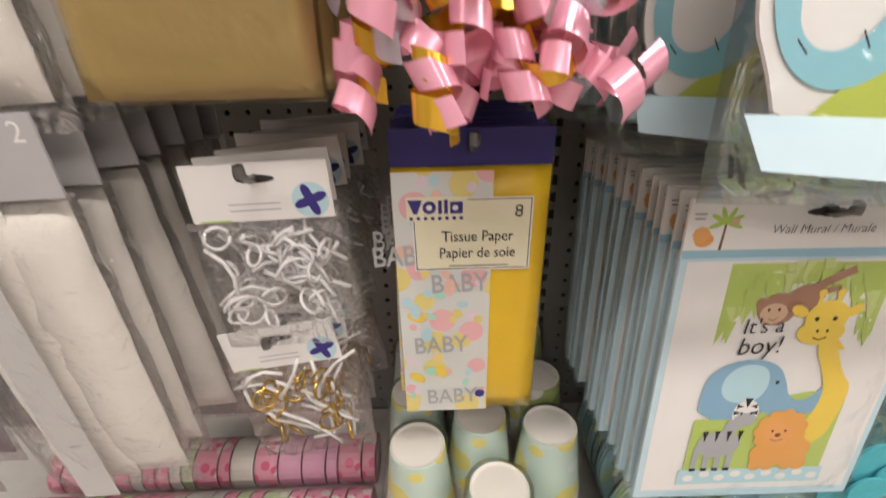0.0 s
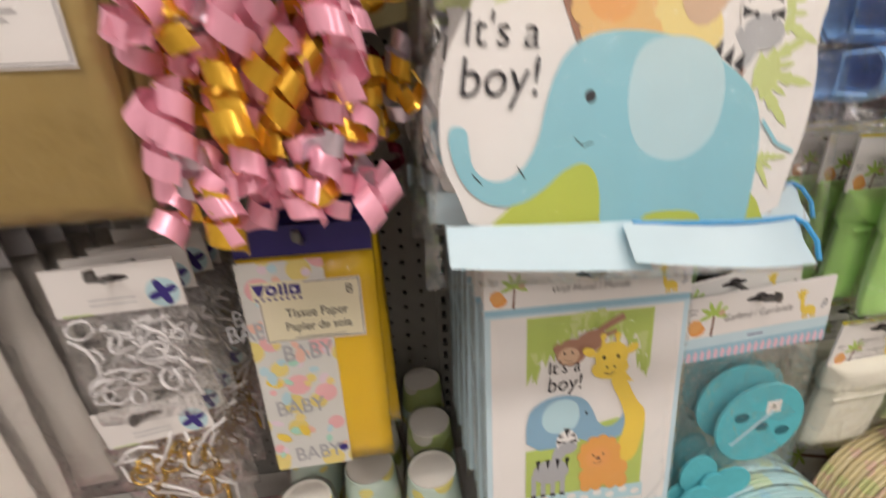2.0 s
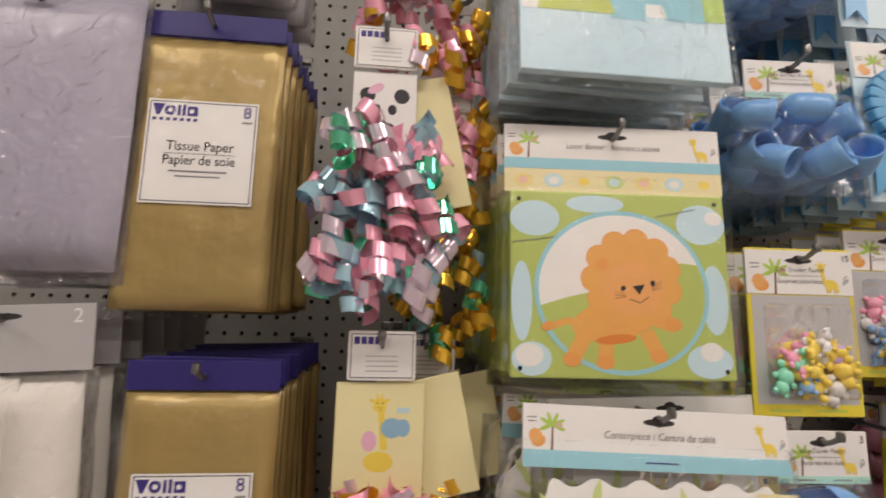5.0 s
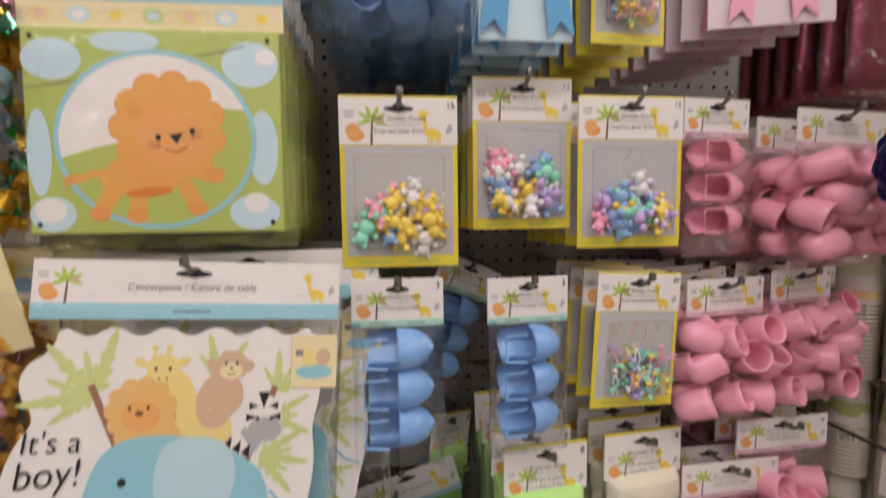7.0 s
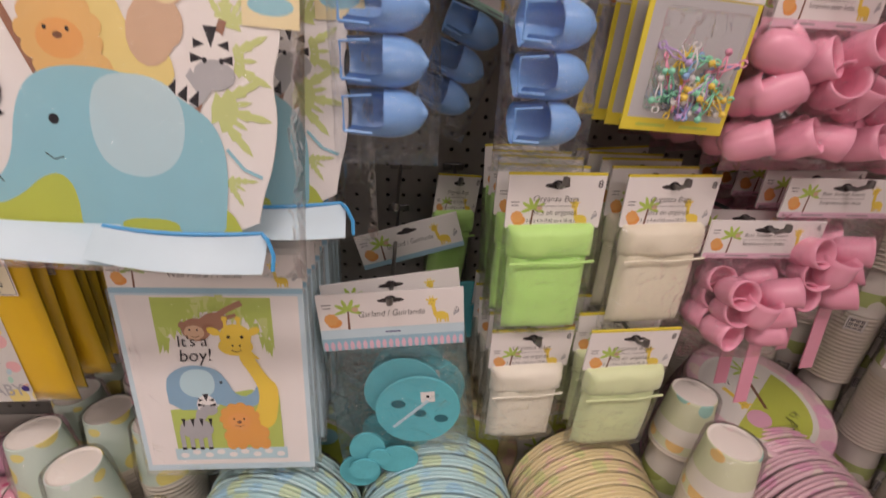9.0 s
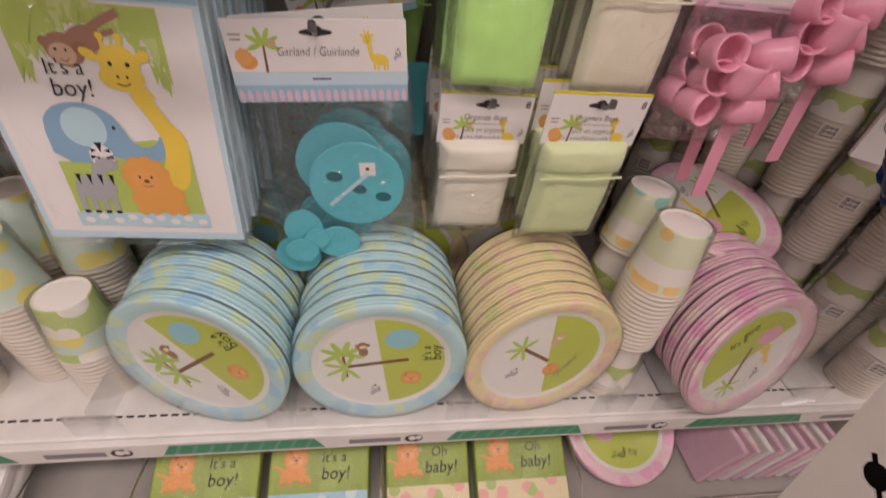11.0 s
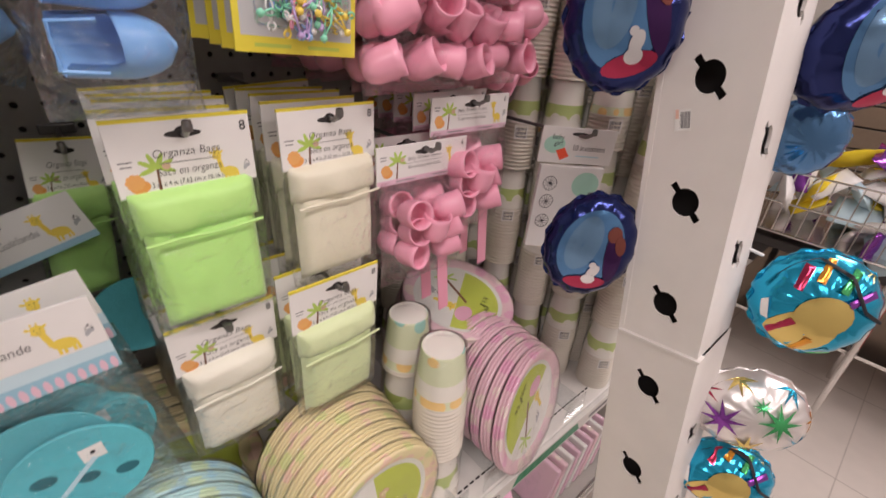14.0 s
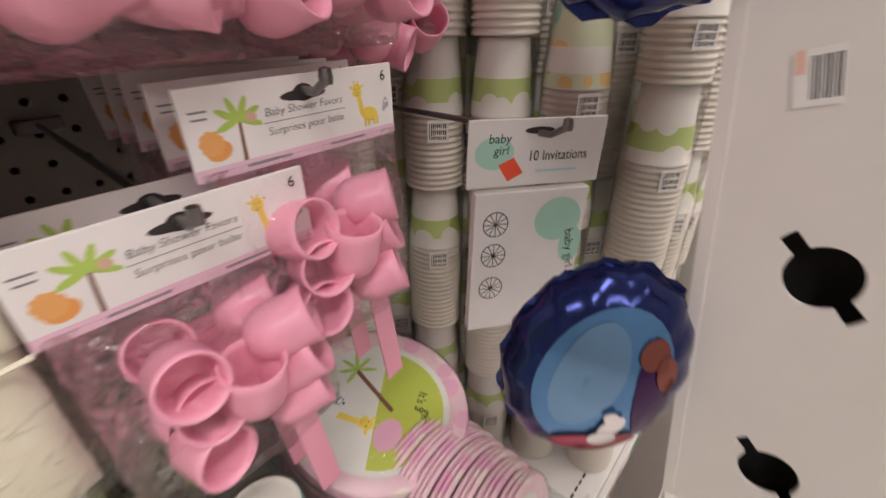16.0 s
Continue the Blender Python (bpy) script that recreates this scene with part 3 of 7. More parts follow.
def low_shelf():
    s = root("lower_shelf", (0, 0, LOW), "grey metal lower shelf with a wire front fence", "shelf")
    part("deck", boxm(-0.86, 0.035, -0.012, 1.45, BOARD - 0.004, 0.0), GREY_METAL, s)
    bm = boxm(-0.86, 0.025, -0.034, 1.45, 0.0345, 0.004, bevel=0.002)
    box(bm, -0.86, 0.03, -0.06, 1.45, 0.044, -0.0345, bevel=0.002)
    part("front_lip", bm, GREY_METAL, s, "stepped grey steel front lip")
    fence = bmesh.new()
    for z in (0.008, 0.026):
        tube(fence, ((-0.86, 0.027, z), (1.45, 0.027, z)), 0.0016, 6)
    part("fence_rail", fence, CHROME, s, "thin chrome fence wire")
    for x in (0.19, 0.505 - 0.17, 0.675, 0.985):
        d = bmesh.new()
        tube(d, ((x, 0.027, 0.0), (x, 0.027, 0.028), (x, 0.06, 0.055), (x, 0.45, 0.055)), 0.002, 6)
        part("divider_wire", d, CHROME, s, "bent chrome divider wire")


low_shelf()
plain("kick_plate", -0.86, 0.2, 0.0, 1.45, 0.215, 0.16, GREY_METAL, "grey steel kick plate under the gondola", "kick plate")

# carton on the floor below the shelf
ct = root("flat_carton", (1.22, 0.12, 0), "grey-white cardboard box lying on the floor under the shelf", "box")
part("box_body", boxm(-0.16, -0.02, 0.0, 0.24, 0.3, 0.12, bevel=0.004), CARDBOARD, ct)
part("flap", boxm(-0.15, -0.1, 0.121, 0.2, 0.0, 0.124), GREYCARD, ct, "folded grey flap")


# ---- peg hooks ----
def hook(x, z, yf, drop=0.0):
    o = root("peg_hook", (x, BOARD, z), "grey steel peg hook on the pegboard", "peg hook", "peg hooks")
    part("bracket", boxm(-0.017, -0.005, -0.006, 0.017, -0.001, 0.006, bevel=0.002), STEEL, o)
    bm = bmesh.new()
    tube(bm, ((0, -0.004, 0), (0, yf - BOARD + 0.006, drop), (0, yf - BOARD - 0.004, drop + 0.006)), 0.0024, 8)
    part("shaft", bm, STEEL, o)
    bm = bmesh.new()
    lathe(bm, ((0, -0.004), (0.0032, -0.0035), (0.0036, 0), (0.0030, 0.004), (0, 0.005)), 10)
    part("tip", bm, STEEL, o, "rounded plastic tip", loc=(0, yf - BOARD - 0.005, drop + 0.008))


# ---- hang packs: the top middle of the header hangs on the hook ----
def header(parent, w, h, lines, band=None, count="", art=True, t=0.0012, top=0.008, base=CARD, small=0.5, share=0.14):
    """A folded header card with a hang hole, its top edge at z = top."""
    part("header_card", boxm(-w / 2, -t, top - h, w / 2, t, top, bevel=0.0004), base, parent)
    p = Pic()
    p.k = 1
    off = -t
    z0 = top - h
    bh = 0
    if band:
        bh = h * share
        p.rect(-w / 2, z0, w / 2, z0 + bh, band)
        if len(lines) > 1:
            for q in (-1, 1):
                p.rect(q * w * 0.2 - w * 0.1, z0 + bh * 0.35, q * w * 0.2 + w * 0.1, z0 + bh * 0.6, INKGREY)
    hw = min(0.014, w * 0.13)
    p.ell(0, top - 0.010, hw, 0.0028, BACK, 14)
    p.ell(0, top - 0.009, hw * 0.45, 0.0045, BACK, 12)
    if art:
        ah = h - bh - 0.004
        k = min(ah, w * 0.34)
        p.palm(-w * 0.5 + k * 0.78, z0 + bh, k * 0.92)
        p.ell(-w * 0.5 + k * 0.42, z0 + bh + k * 0.22, k * 0.2, k * 0.15, ORANGE, 14, 12)
        p.scallop(-w * 0.5 + k * 0.34, z0 + bh + k * 0.34, k * 0.19, mat_lionface, 9, 0.14)
        p.ell(-w * 0.5 + k * 1.0, z0 + bh + k * 0.62, k * 0.09, k * 0.08, MONKL, 10)
        p.rect(-w * 0.5 + k * 0.12, z0 + bh + k * 0.78, -w * 0.5 + k * 0.38, z0 + bh + k * 0.81, INKGREY)
        p.rect(-w * 0.5 + k * 0.14, z0 + bh + k * 0.68, -w * 0.5 + k * 0.36, z0 + bh + k * 0.71, INKGREY)
        p.giraffe(w * 0.5 - k * 0.86, z0 + bh + k * 0.72, k * 0.27, 1.6)
        p.ell(w * 0.5 - k * 0.62, z0 + bh + k * 0.28, k * 0.2, k * 0.13, GIRAFFE, 12, -10)
        for dx in (0.76, 0.68, 0.54, 0.47):
            p.rect(w * 0.5 - k * dx, z0 + bh + k * 0.06, w * 0.5 - k * (dx - 0.05), z0 + bh + k * 0.24, GIRAFFE)
        p.zebra(w * 0.5 - k * 0.2, z0 + bh + k * 0.42, k * 0.22, False)
    for i, s in enumerate(lines):
        n = len(lines)
        z = z0 + bh + (h - bh) * (0.5 if n == 1 else 0.56 - 0.26 * i) - (0.004 if n == 1 else 0)
        sz = (h - bh) * (0.24 if n == 1 else 0.16)
        wd = len(s) * sz * 0.46
        p.text(s, 0, z, sz, HEADINK, -0.012, 0.15, 0, min(1.0, w * small / wd))
    if len(lines) > 1:
        p.rect(-w * 0.2, z0 + bh + (h - bh) * 0.42, w * 0.2, z0 + bh + (h - bh) * 0.43, INKGREY)
    if count:
        p.text(count, w * 0.44, top - h * 0.16, h * 0.2, LABELLINE, 0.0)
    return p.done("header_print", parent, "printed jungle animals and lettering", (0, off, 0))


def stack(first, n, dy, jx=0.002, jr=2.0, seed=1, dz=0.0):
    """Repeats of a hang pack along its hook, each a little askew."""
    r = random.Random(seed)
    m = first.matrix_basis.copy()
    for i in range(1, n):
        copy_thing(first, Matrix.Translation((r.uniform(-jx, jx), dy * i, dz * i + r.uniform(-0.001, 0.001))) @ m @ pose(0, 0, 0, 0, r.uniform(-jr, jr), r.uniform(-jr, jr)))


HANG = []


def hang(x, y, z, name, label, category, rx=0, ry=0, rz=0, group=""):
    HANG.append((x, y, z))
    return root(name, pose(x, y, z, rx, ry, rz), label, category, group or name + "s on peg hooks")


def brand_mark(p, x, z, s):
    """A maker's mark drawn as plain shapes: wedge, ring, bar, block, ring."""
    p.poly(((x, z + s), (x + s, z + s), (x + 0.62 * s, z), (x + 0.38 * s, z)), NAVYINK)
    p.ell(x + 1.45 * s, z + 0.45 * s, 0.46 * s, 0.46 * s, NAVYINK, 18)
    p.ell(x + 1.45 * s, z + 0.45 * s, 0.2 * s, 0.2 * s, CARD, 14)
    p.rect(x + 2.05 * s, z, x + 2.3 * s, z + 0.95 * s, NAVYINK)
    p.rect(x + 2.45 * s, z, x + 2.7 * s, z + s, NAVYINK)
    p.rect(x + 2.85 * s, z, x + 3.7 * s, z + 0.85 * s, NAVYINK)
    p.ell(x + 3.2 * s, z + 0.42 * s, 0.2 * s, 0.2 * s, CARD, 12)


# tissue paper packs
def tissue(x, y, z, w, h, body, purple_h, kind, n, ry=0, rz=0, label="", d=0.012, dy=0.018):
    o = hang(x, y, z, "tissue_paper_pack", label, "tissue paper", 0, ry, rz, "tissue paper packs")
    part("header_card", boxm(-w * 0.49, -0.0012, -purple_h, w * 0.49, 0.0012, 0.01, bevel=0.0005), PURPLE, o, "dark violet header card")
    if kind == "gold":
        bm = pillow(w * 0.98, h, d, 12, 18, 0.0012, 3, 0.15)
        part("folded_paper", bm, body, o, smooth=True, loc=(0, 0.002, -purple_h))
        lw = 0.0885
        zt = -0.073
        p = Pic()
        p.rect(-lw / 2, zt - lw, lw / 2, zt, CARD)
        ef = 0.002
        for a in ((-1, 0), (1, 0), (0, -1), (0, 1)):
            cx, cz = a[0] * (lw / 2 - ef), zt - lw / 2 + a[1] * (lw / 2 - ef)
            hx, hz = (0.0004, lw / 2 - ef) if a[0] else (lw / 2 - ef, 0.0004)
            p.rect(cx - hx, cz - hz, cx + hx, cz + hz, LABELLINE)
        brand_mark(p, -lw * 0.46, zt - 0.0138, 0.0098)
        for k in range(7):
            p.rect(-lw * 0.45 + k * 0.0054, zt - 0.0185, -lw * 0.45 + k * 0.0054 + 0.003, zt - 0.016, NAVYINK)
        p.text("8", lw * 0.40, zt - 0.009, 0.014, NAVYINK)
        p.rect(lw * 0.36, zt - 0.018, lw * 0.45, zt - 0.0165, INKGREY)
        p.text("Tissue Paper", 0, zt - 0.040, 0.0115, LABELLINE, 0.004, 0, 0, 0.9)
        p.rect(-lw * 0.32, zt - 0.0465, lw * 0.32, zt - 0.046, INKGREY)
        p.text("Papier de soie", 0, zt - 0.052, 0.0115, LABELLINE, 0.004, 0, 0, 0.88)
        p.rect(-lw * 0.26, zt - 0.062, lw * 0.26, zt - 0.0605, INKGREY)
        p.rect(-lw * 0.2, zt - 0.066, lw * 0.2, zt - 0.0648, INKGREY)
        p.done("paper_label", o, "white square paper label with navy lettering", (0, 0.002 - d / 2 - 0.0016, 0))
    else:
        split = 0.06
        bm = pillow(w * 0.98, h, d, 8, 12, 0.0003, 5, 0.15)
        part("folded_paper", bm, YELLOW, o, smooth=True, loc=(0, 0.002, -purple_h))
        p = Pic()
        x0, x1 = -w * 0.487, w * 0.13
        zt = -purple_h
        p.rect(x0, zt - h + 0.004, x1, zt - 0.002, TISSUEP)
        r2 = random.Random(17)
        for i in range(46):
            px, pz = x0 + 0.004 + r2.random() * (x1 - x0 - 0.008), zt - 0.006 - r2.random() * (h - 0.014)
            p.ell(px, pz, r2.uniform(0.002, 0.0045), r2.uniform(0.0025, 0.006), (PEACH, GIRL, ELEL, LILAC, MINT)[i % 5], 8, r2.random() * 180)
        for i, (tx, tz) in enumerate(((-0.008, 0.062), (-0.022, 0.115), (-0.014, 0.166), (-0.046, 0.04))):
            p.text("BABY", tx if i < 3 else x0 + 0.004, zt - tz - 0.02, 0.021, ZGREY, 0.01, 0, 2, 0.8)
        for i in range(10):
            p.ell(x0 + 0.008 + rnd.random() * (x1 - x0 - 0.016), zt - 0.015 - rnd.random() * (h - 0.03), 0.004, 0.007, (PEACH, GIRAFFE, ELEL)[i % 3], 9, rnd.random() * 180)
        lx0, lx1, lt, lb = -0.039, 0.0395, zt - 0.019, zt - 0.071
        p.poly(((lx0, lt), (lx1, lt), (lx1, lb), (lx0 + 0.001, lb)), CARD)
        p.poly(((lx0 + 0.001, lt - 0.001), (lx1 - 0.001, lt - 0.001), (lx1 - 0.001, lb + 0.001), (lx0 + 0.002, lb + 0.001)), LABELLINE)
        p.poly(((lx0 + 0.0016, lt - 0.0016), (lx1 - 0.0016, lt - 0.0016), (lx1 - 0.0016, lb + 0.0016), (lx0 + 0.0026, lb + 0.0016)), PALEYELL)
        p.rect(lx0 - 0.003, lt - 0.0155, lx0 + 0.036, lt + 0.001, PALEYELL)
        brand_mark(p, lx0 - 0.002, lt - 0.0105, 0.0095)
        for k in range(8):
            p.ell(lx0 + k * 0.0046, lt - 0.0135, 0.0013, 0.0013, NAVYINK, 8)
        p.text("8", lx1 - 0.009, lt - 0.01, 0.012, LABELLINE)
        p.text("Tissue Paper", 0.004, lt - 0.027, 0.0108, LABELLINE, 0.004, 0, 0, 0.85)
        p.text("Papier de soie", 0.004, lt - 0.039, 0.0108, LABELLINE, 0.004, 0, 0, 0.83)
        p.rect(-0.015, lt - 0.049, 0.025, lt - 0.048, INKGREY)
        p.ell(0.008, zt - h + 0.022, 0.004, 0.004, NAVYINK, 8)
        p.done("sheet_print", o, "pastel baby print with a pale label", (0, 0.002 - d / 2 - 0.0012, 0))
    part("wrapper", pillow(w, h + 0.006, d + 0.006, 6, 8, 0.0016, 9, 0.2), FILM, o, "clear plastic wrapper", True, (0, 0.002, -purple_h + 0.004))
    hook(x, z - 0.002, y - 0.012)
    stack(o, n, dy, seed=int(x * 100) + 3)


PALEYELL = mat("cream_label", (0.83, 0.78, 0.58), 0.45, var=0.03)
tissue(0.0905, 0.171, 1.548, 0.119, 0.234, GOLD, 0.013, "gold", 9, 0, 0, "gold metallic tissue paper pack with a white label")
tissue(0.073, 0.168, 1.844, 0.124, 0.234, GOLD, 0.013, "gold", 9, 0, 0, "gold metallic tissue paper pack hanging on an upper hook")
tissue(0.2265, 0.206, 1.269, 0.104, 0.205, YELLOW, 0.0135, "baby", 7, 0, 0, "yellow and baby-print tissue paper pack with violet header", dy=0.02)


# white satin packs with grey headers
def satin(x, y, z, w, h, hh, n, ry=0, label=""):
    o = hang(x, y, z, "white_fabric_pack", label, "fabric pack", 0, ry, 0, "white fabric packs")
    part("header_card", boxm(-w * 0.54, -0.001, -hh + 0.01, w * 0.54, 0.001, 0.01, bevel=0.0004), GREYCARD, o, "silver-grey header card")
    p = Pic()
    p.ell(0, 0.001, 0.014, 0.0028, BACK, 14)
    p.text("2", w * 0.44, 0.0, 0.016, CARD)
    p.done("header_print", o, "", (0, -0.0011, 0))
    for i, (a, b) in enumerate(((-0.46, 0.1), (-0.05, 0.46))):
        part("folded_fabric", pillow(w * (b - a), h, 0.02, 6, 12, 0.003, 11 + i, 0.3), WHITEF, o, smooth=True, loc=(w * (a + b) / 2, 0.004 + 0.004 * i, -hh + 0.006))
    part("silver_band", boxm(-w * 0.2, -0.0148, -hh - h * 0.97, w * 0.06, -0.0142, -hh), SILVERBAND, o, "glossy silver band")
    part("poly_bag", pillow(w * 1.12, h + hh * 0.4, 0.042, 9, 12, 0.004, 13, 0.3), FILMH, o, "crinkled clear bag", True, (0, 0.004, -hh + 0.012))
    hook(x, z - 0.001, y - 0.014)
    stack(o, n, 0.032, seed=int(x * 50) + 9, jr=3)


satin(-0.066, 0.175, 1.588, 0.125, 0.245, 0.052, 7, -3, "white satin fabric in a clear bag with grey header")
satin(-0.056, 0.175, 1.285, 0.100, 0.225, 0.046, 7, -2, "white fabric strips in a clear bag with grey header")


# dark gift bags, upper left
def giftbag(x, y, z, w, h, m, n, label):
    o = hang(x, y, z, "gift_bag_pack", label, "gift bag", 0, 0, 0, "gift bag packs")
    part("bag", pillow(w, h, 0.012, 6, 8, 0.002, 21, 0.2), m, o, smooth=True)
    p = Pic()
    p.ell(0, -0.012, 0.014, 0.003, BACK, 14)
    p.done("hang_hole", o, "", (0, -0.009, 0))
    part("poly_bag", pillow(w * 1.08, h * 1.06, 0.026, 10, 12, 0.006, 23, 0.3), FILMH, o, "crinkled clear bag", True, (0, 0, 0.004))
    hook(x, z - 0.012, y - 0.014)
    stack(o, n, 0.03, seed=4)


giftbag(-0.06, 0.16, 1.86, 0.16, 0.235, VIOLETFOIL, 5, "grey-violet gift bag in crinkled clear wrap")
giftbag(0.06, 0.16, 2.02, 0.13, 0.115, GREYCARD, 5, "silver gift bag in crinkled clear wrap")
giftbag(-0.26, 0.17, 1.58, 0.15, 0.30, DARK, 5, "black gift bag in clear wrap")
giftbag(-0.26, 0.17, 1.25, 0.15, 0.26, GREYCARD, 5, "silver gift bag in clear wrap")


# cord packs with white headers
def cords(x, y, z, m, n, ry, ry2, label, seed):
    o = hang(x, y, z, "favor_ring_pack", label, "favor pack", 0, ry, 0, "favor ring packs")
    part("header_card", boxm(-0.0445, -0.001, -0.028, 0.0445, 0.001, 0.009, bevel=0.0004), CARD, o)
    p = Pic()
    p.ell(0, -0.001, 0.012, 0.0026, BACK, 14)
    p.ell(0.031, -0.016, 0.0115, 0.0115, ELEL, 18)
    for a in (20, 110, 200, 290):
        p.ell(0.031 + 0.005 * math.cos(radians(a)), -0.016 + 0.005 * math.sin(radians(a)), 0.006, 0.003, NAVYINK, 10, a)
    p.rect(-0.04, -0.0275, -0.02, -0.0265, LEAF)
    for k in range(2):
        p.rect(-0.02, -0.017 - 0.004 * k, 0.012, -0.0162 - 0.004 * k, ZGREY)
    p.done("header_print", o, "navy flower mark and small lines", (0, -0.0011, 0))
    r = random.Random(seed)
    for k in range(40):
        bm = bmesh.new()
        c = Vector((r.uniform(-0.036, 0.036), r.uniform(-0.006, 0.008), -0.035 - r.random() * 0.07))
        if k % 2:
            rr = r.uniform(0.006, 0.010)
            e = Euler((r.uniform(-0.7, 0.7), r.uniform(-0.7, 0.7), r.random() * 3))
            tube(bm, [c + e.to_matrix() @ Vector((rr * math.cos(a * math.pi / 6), 0, rr * math.sin(a * math.pi / 6))) for a in range(13)], 0.0013, 5)
            part("ring", bm, m, o, smooth=True)
        else:
            d = Vector((r.uniform(-1, 1), 0.2 * r.uniform(-1, 1), r.uniform(-1, 1))) * 0.022
            s = Vector((d.z, 0, -d.x)) * r.uniform(-0.6, 0.6)
            tube(bm, [c - d, c - d * 0.3 + s, c + d * 0.3 + s, c + d], 0.0016, 5)
            part("cord_loop", bm, WHITECORD, o, smooth=True)
    part("poly_bag", pillow(0.1, 0.098, 0.03, 10, 10, 0.006, seed, 0.35), FILMH, o, "crinkled clear bag", True, (0, 0.001, -0.028))
    hook(x, z, y - 0.014)
    stack(o, n, 0.03, seed=seed, jr=6, jx=0.006)


cords(0.095, 0.197, 1.254, WHITECORD, 7, -2, 0, "white cord rings in a clear bag with white header", 31)
cords(0.079, 0.213, 1.124, GOLDRING, 5, -8, 0, "gold rings on white cord in a clear bag", 33)


# ---- curled ribbon bows on hanging cards ----
def curl_mesh(turns, r, pitch, w, seed):
    rr = random.Random(seed)
    bm = bmesh.new()
    n = int(turns * 14)
    prev = None
    for i in range(n + 1):
        a = 2 * math.pi * turns * i / n
        f = 0.75 + 0.35 * i / n
        x, y, z = r * f * math.cos(a), r * f * math.sin(a), -pitch * turns * i / n
        q = (bm.verts.new((x, y, z + w / 2)), bm.verts.new((x, y, z - w / 2)))
        if prev:
            bm.faces.new((prev[0], prev[1], q[1], q[0]))
        prev = q
    me = bpy.data.meshes.new("ribbon_curl")
    bm.to_mesh(me)
    bm.free()
    for p in me.polygons:
        p.use_smooth = True
    return me


CURLS = {}
for ci, cm in enumerate((PINKRIB, GOLDRIB, IRIRIB, GREENRIB, BLUERIB, REDRIB)):
    for v in range(3):
        me = curl_mesh((0.85, 1.3, 1.9)[v], (0.0115, 0.0105, 0.0095)[v], (0.015, 0.0165, 0.018)[v], 0.0125, v)
        me.materials.append(cm)
        CURLS[(ci, v)] = me


def bow(x, y, z, palette, n, spread, depth, label, cardart, seed, drop=0.10, cw=0.072, ch=0.095):
    o = hang(x, y, z, "curly_ribbon_bow", label, "ribbon bow", 0, 0, 0, "curly ribbon bows")
    part("tag_card", boxm(-0.028, -0.001, -0.032, 0.028, 0.001, 0.008, bevel=0.002), CARD, o, "white tag with rounded corners")
    p = Pic()
    p.rect(-0.0255, -0.03, 0.0255, 0.0055, LABELLINE)
    p.rect(-0.0249, -0.0294, 0.0249, 0.0049, CARD)
    for k in range(4):
        p.rect(-0.023 + k * 0.0056, -0.003, -0.023 + k * 0.0056 + 0.0045, 0.003, NAVYINK)
    p.ell(0, -0.002, 0.0022, 0.005, BACK, 10)
    for k in range(4):
        p.rect(-0.013, -0.013 - 0.004 * k, 0.013, -0.0122 - 0.004 * k, ZGREY)
    p.done("tag_print", o, "small navy mark and grey lines", (0, -0.0011, 0))
    card = part("gift_card", boxm(-cw / 2, 0.0, -0.034 - ch, cw / 2, 0.0015, -0.034, bevel=0.001), PALEYEL if cardart == "giraffe" else CARD, o, "pale gift card behind the bow", loc=(0, 0.0018, 0))
    p = Pic()
    if cardart == "giraffe":
        p.giraffe(0.0, -0.052, 0.014, 2.5, GIRAFFE)
        p.ell(0.01, -0.07, 0.009, 0.008, ELE2, 12)
        p.ell(0.019, -0.07, 0.006, 0.007, ELE2, 12)
        p.ell(-0.008, -0.08, 0.006, 0.008, PINKP, 12)
        p.ell(0.0, -0.096, 0.012, 0.008, GIRAFFE, 12)
        p.rect(0.014, -0.058, 0.024, -0.054, ELEL)
    else:
        p.ell(0, -0.07, 0.018, 0.017, CARD, 16)
        for q in (-1, 1):
            p.ell(q * 0.015, -0.056, 0.007, 0.007, LABELLINE, 12)
            p.ell(q * 0.007, -0.069, 0.004, 0.005, LABELLINE, 10)
        p.ell(0, -0.102, 0.017, 0.022, LABELLINE, 16)
        p.ell(0, -0.102, 0.010, 0.016, CARD, 14)
        p.ell(-0.008, -0.05, 0.008, 0.004, PINKP, 10, 30)
    p.done("card_print", card, "small pastel animals", (0, -0.0001, 0))
    part("back_card", boxm(-cw * 0.5, 0.0, -0.05 - ch, cw * 0.62, 0.0015, -0.046, bevel=0.001), PALEYEL, o, loc=pose(0.012, 0.012, 0.01, 0, -12, 0))
    r = random.Random(seed)
    c = Vector((0, -0.008, -0.044 - drop * 0.80))
    for k in range(n):
        u, v = r.uniform(-1, 1), r.random()
        ci = r.choice(palette)
        q = Vector((u * spread * (0.55 + 0.45 * v), r.uniform(-0.03, 0.018) * depth, 0.038 - v * (drop + 0.035)))
        again("ribbon_curl", CURLS[(ci, r.randrange(3))], o, Matrix.Translation(c + q) @ pose(0, 0, 0, r.uniform(-35, 35), u * -25 + r.uniform(-25, 25), r.uniform(0, 360)))
    hook(x, z - 0.003, y - 0.012)


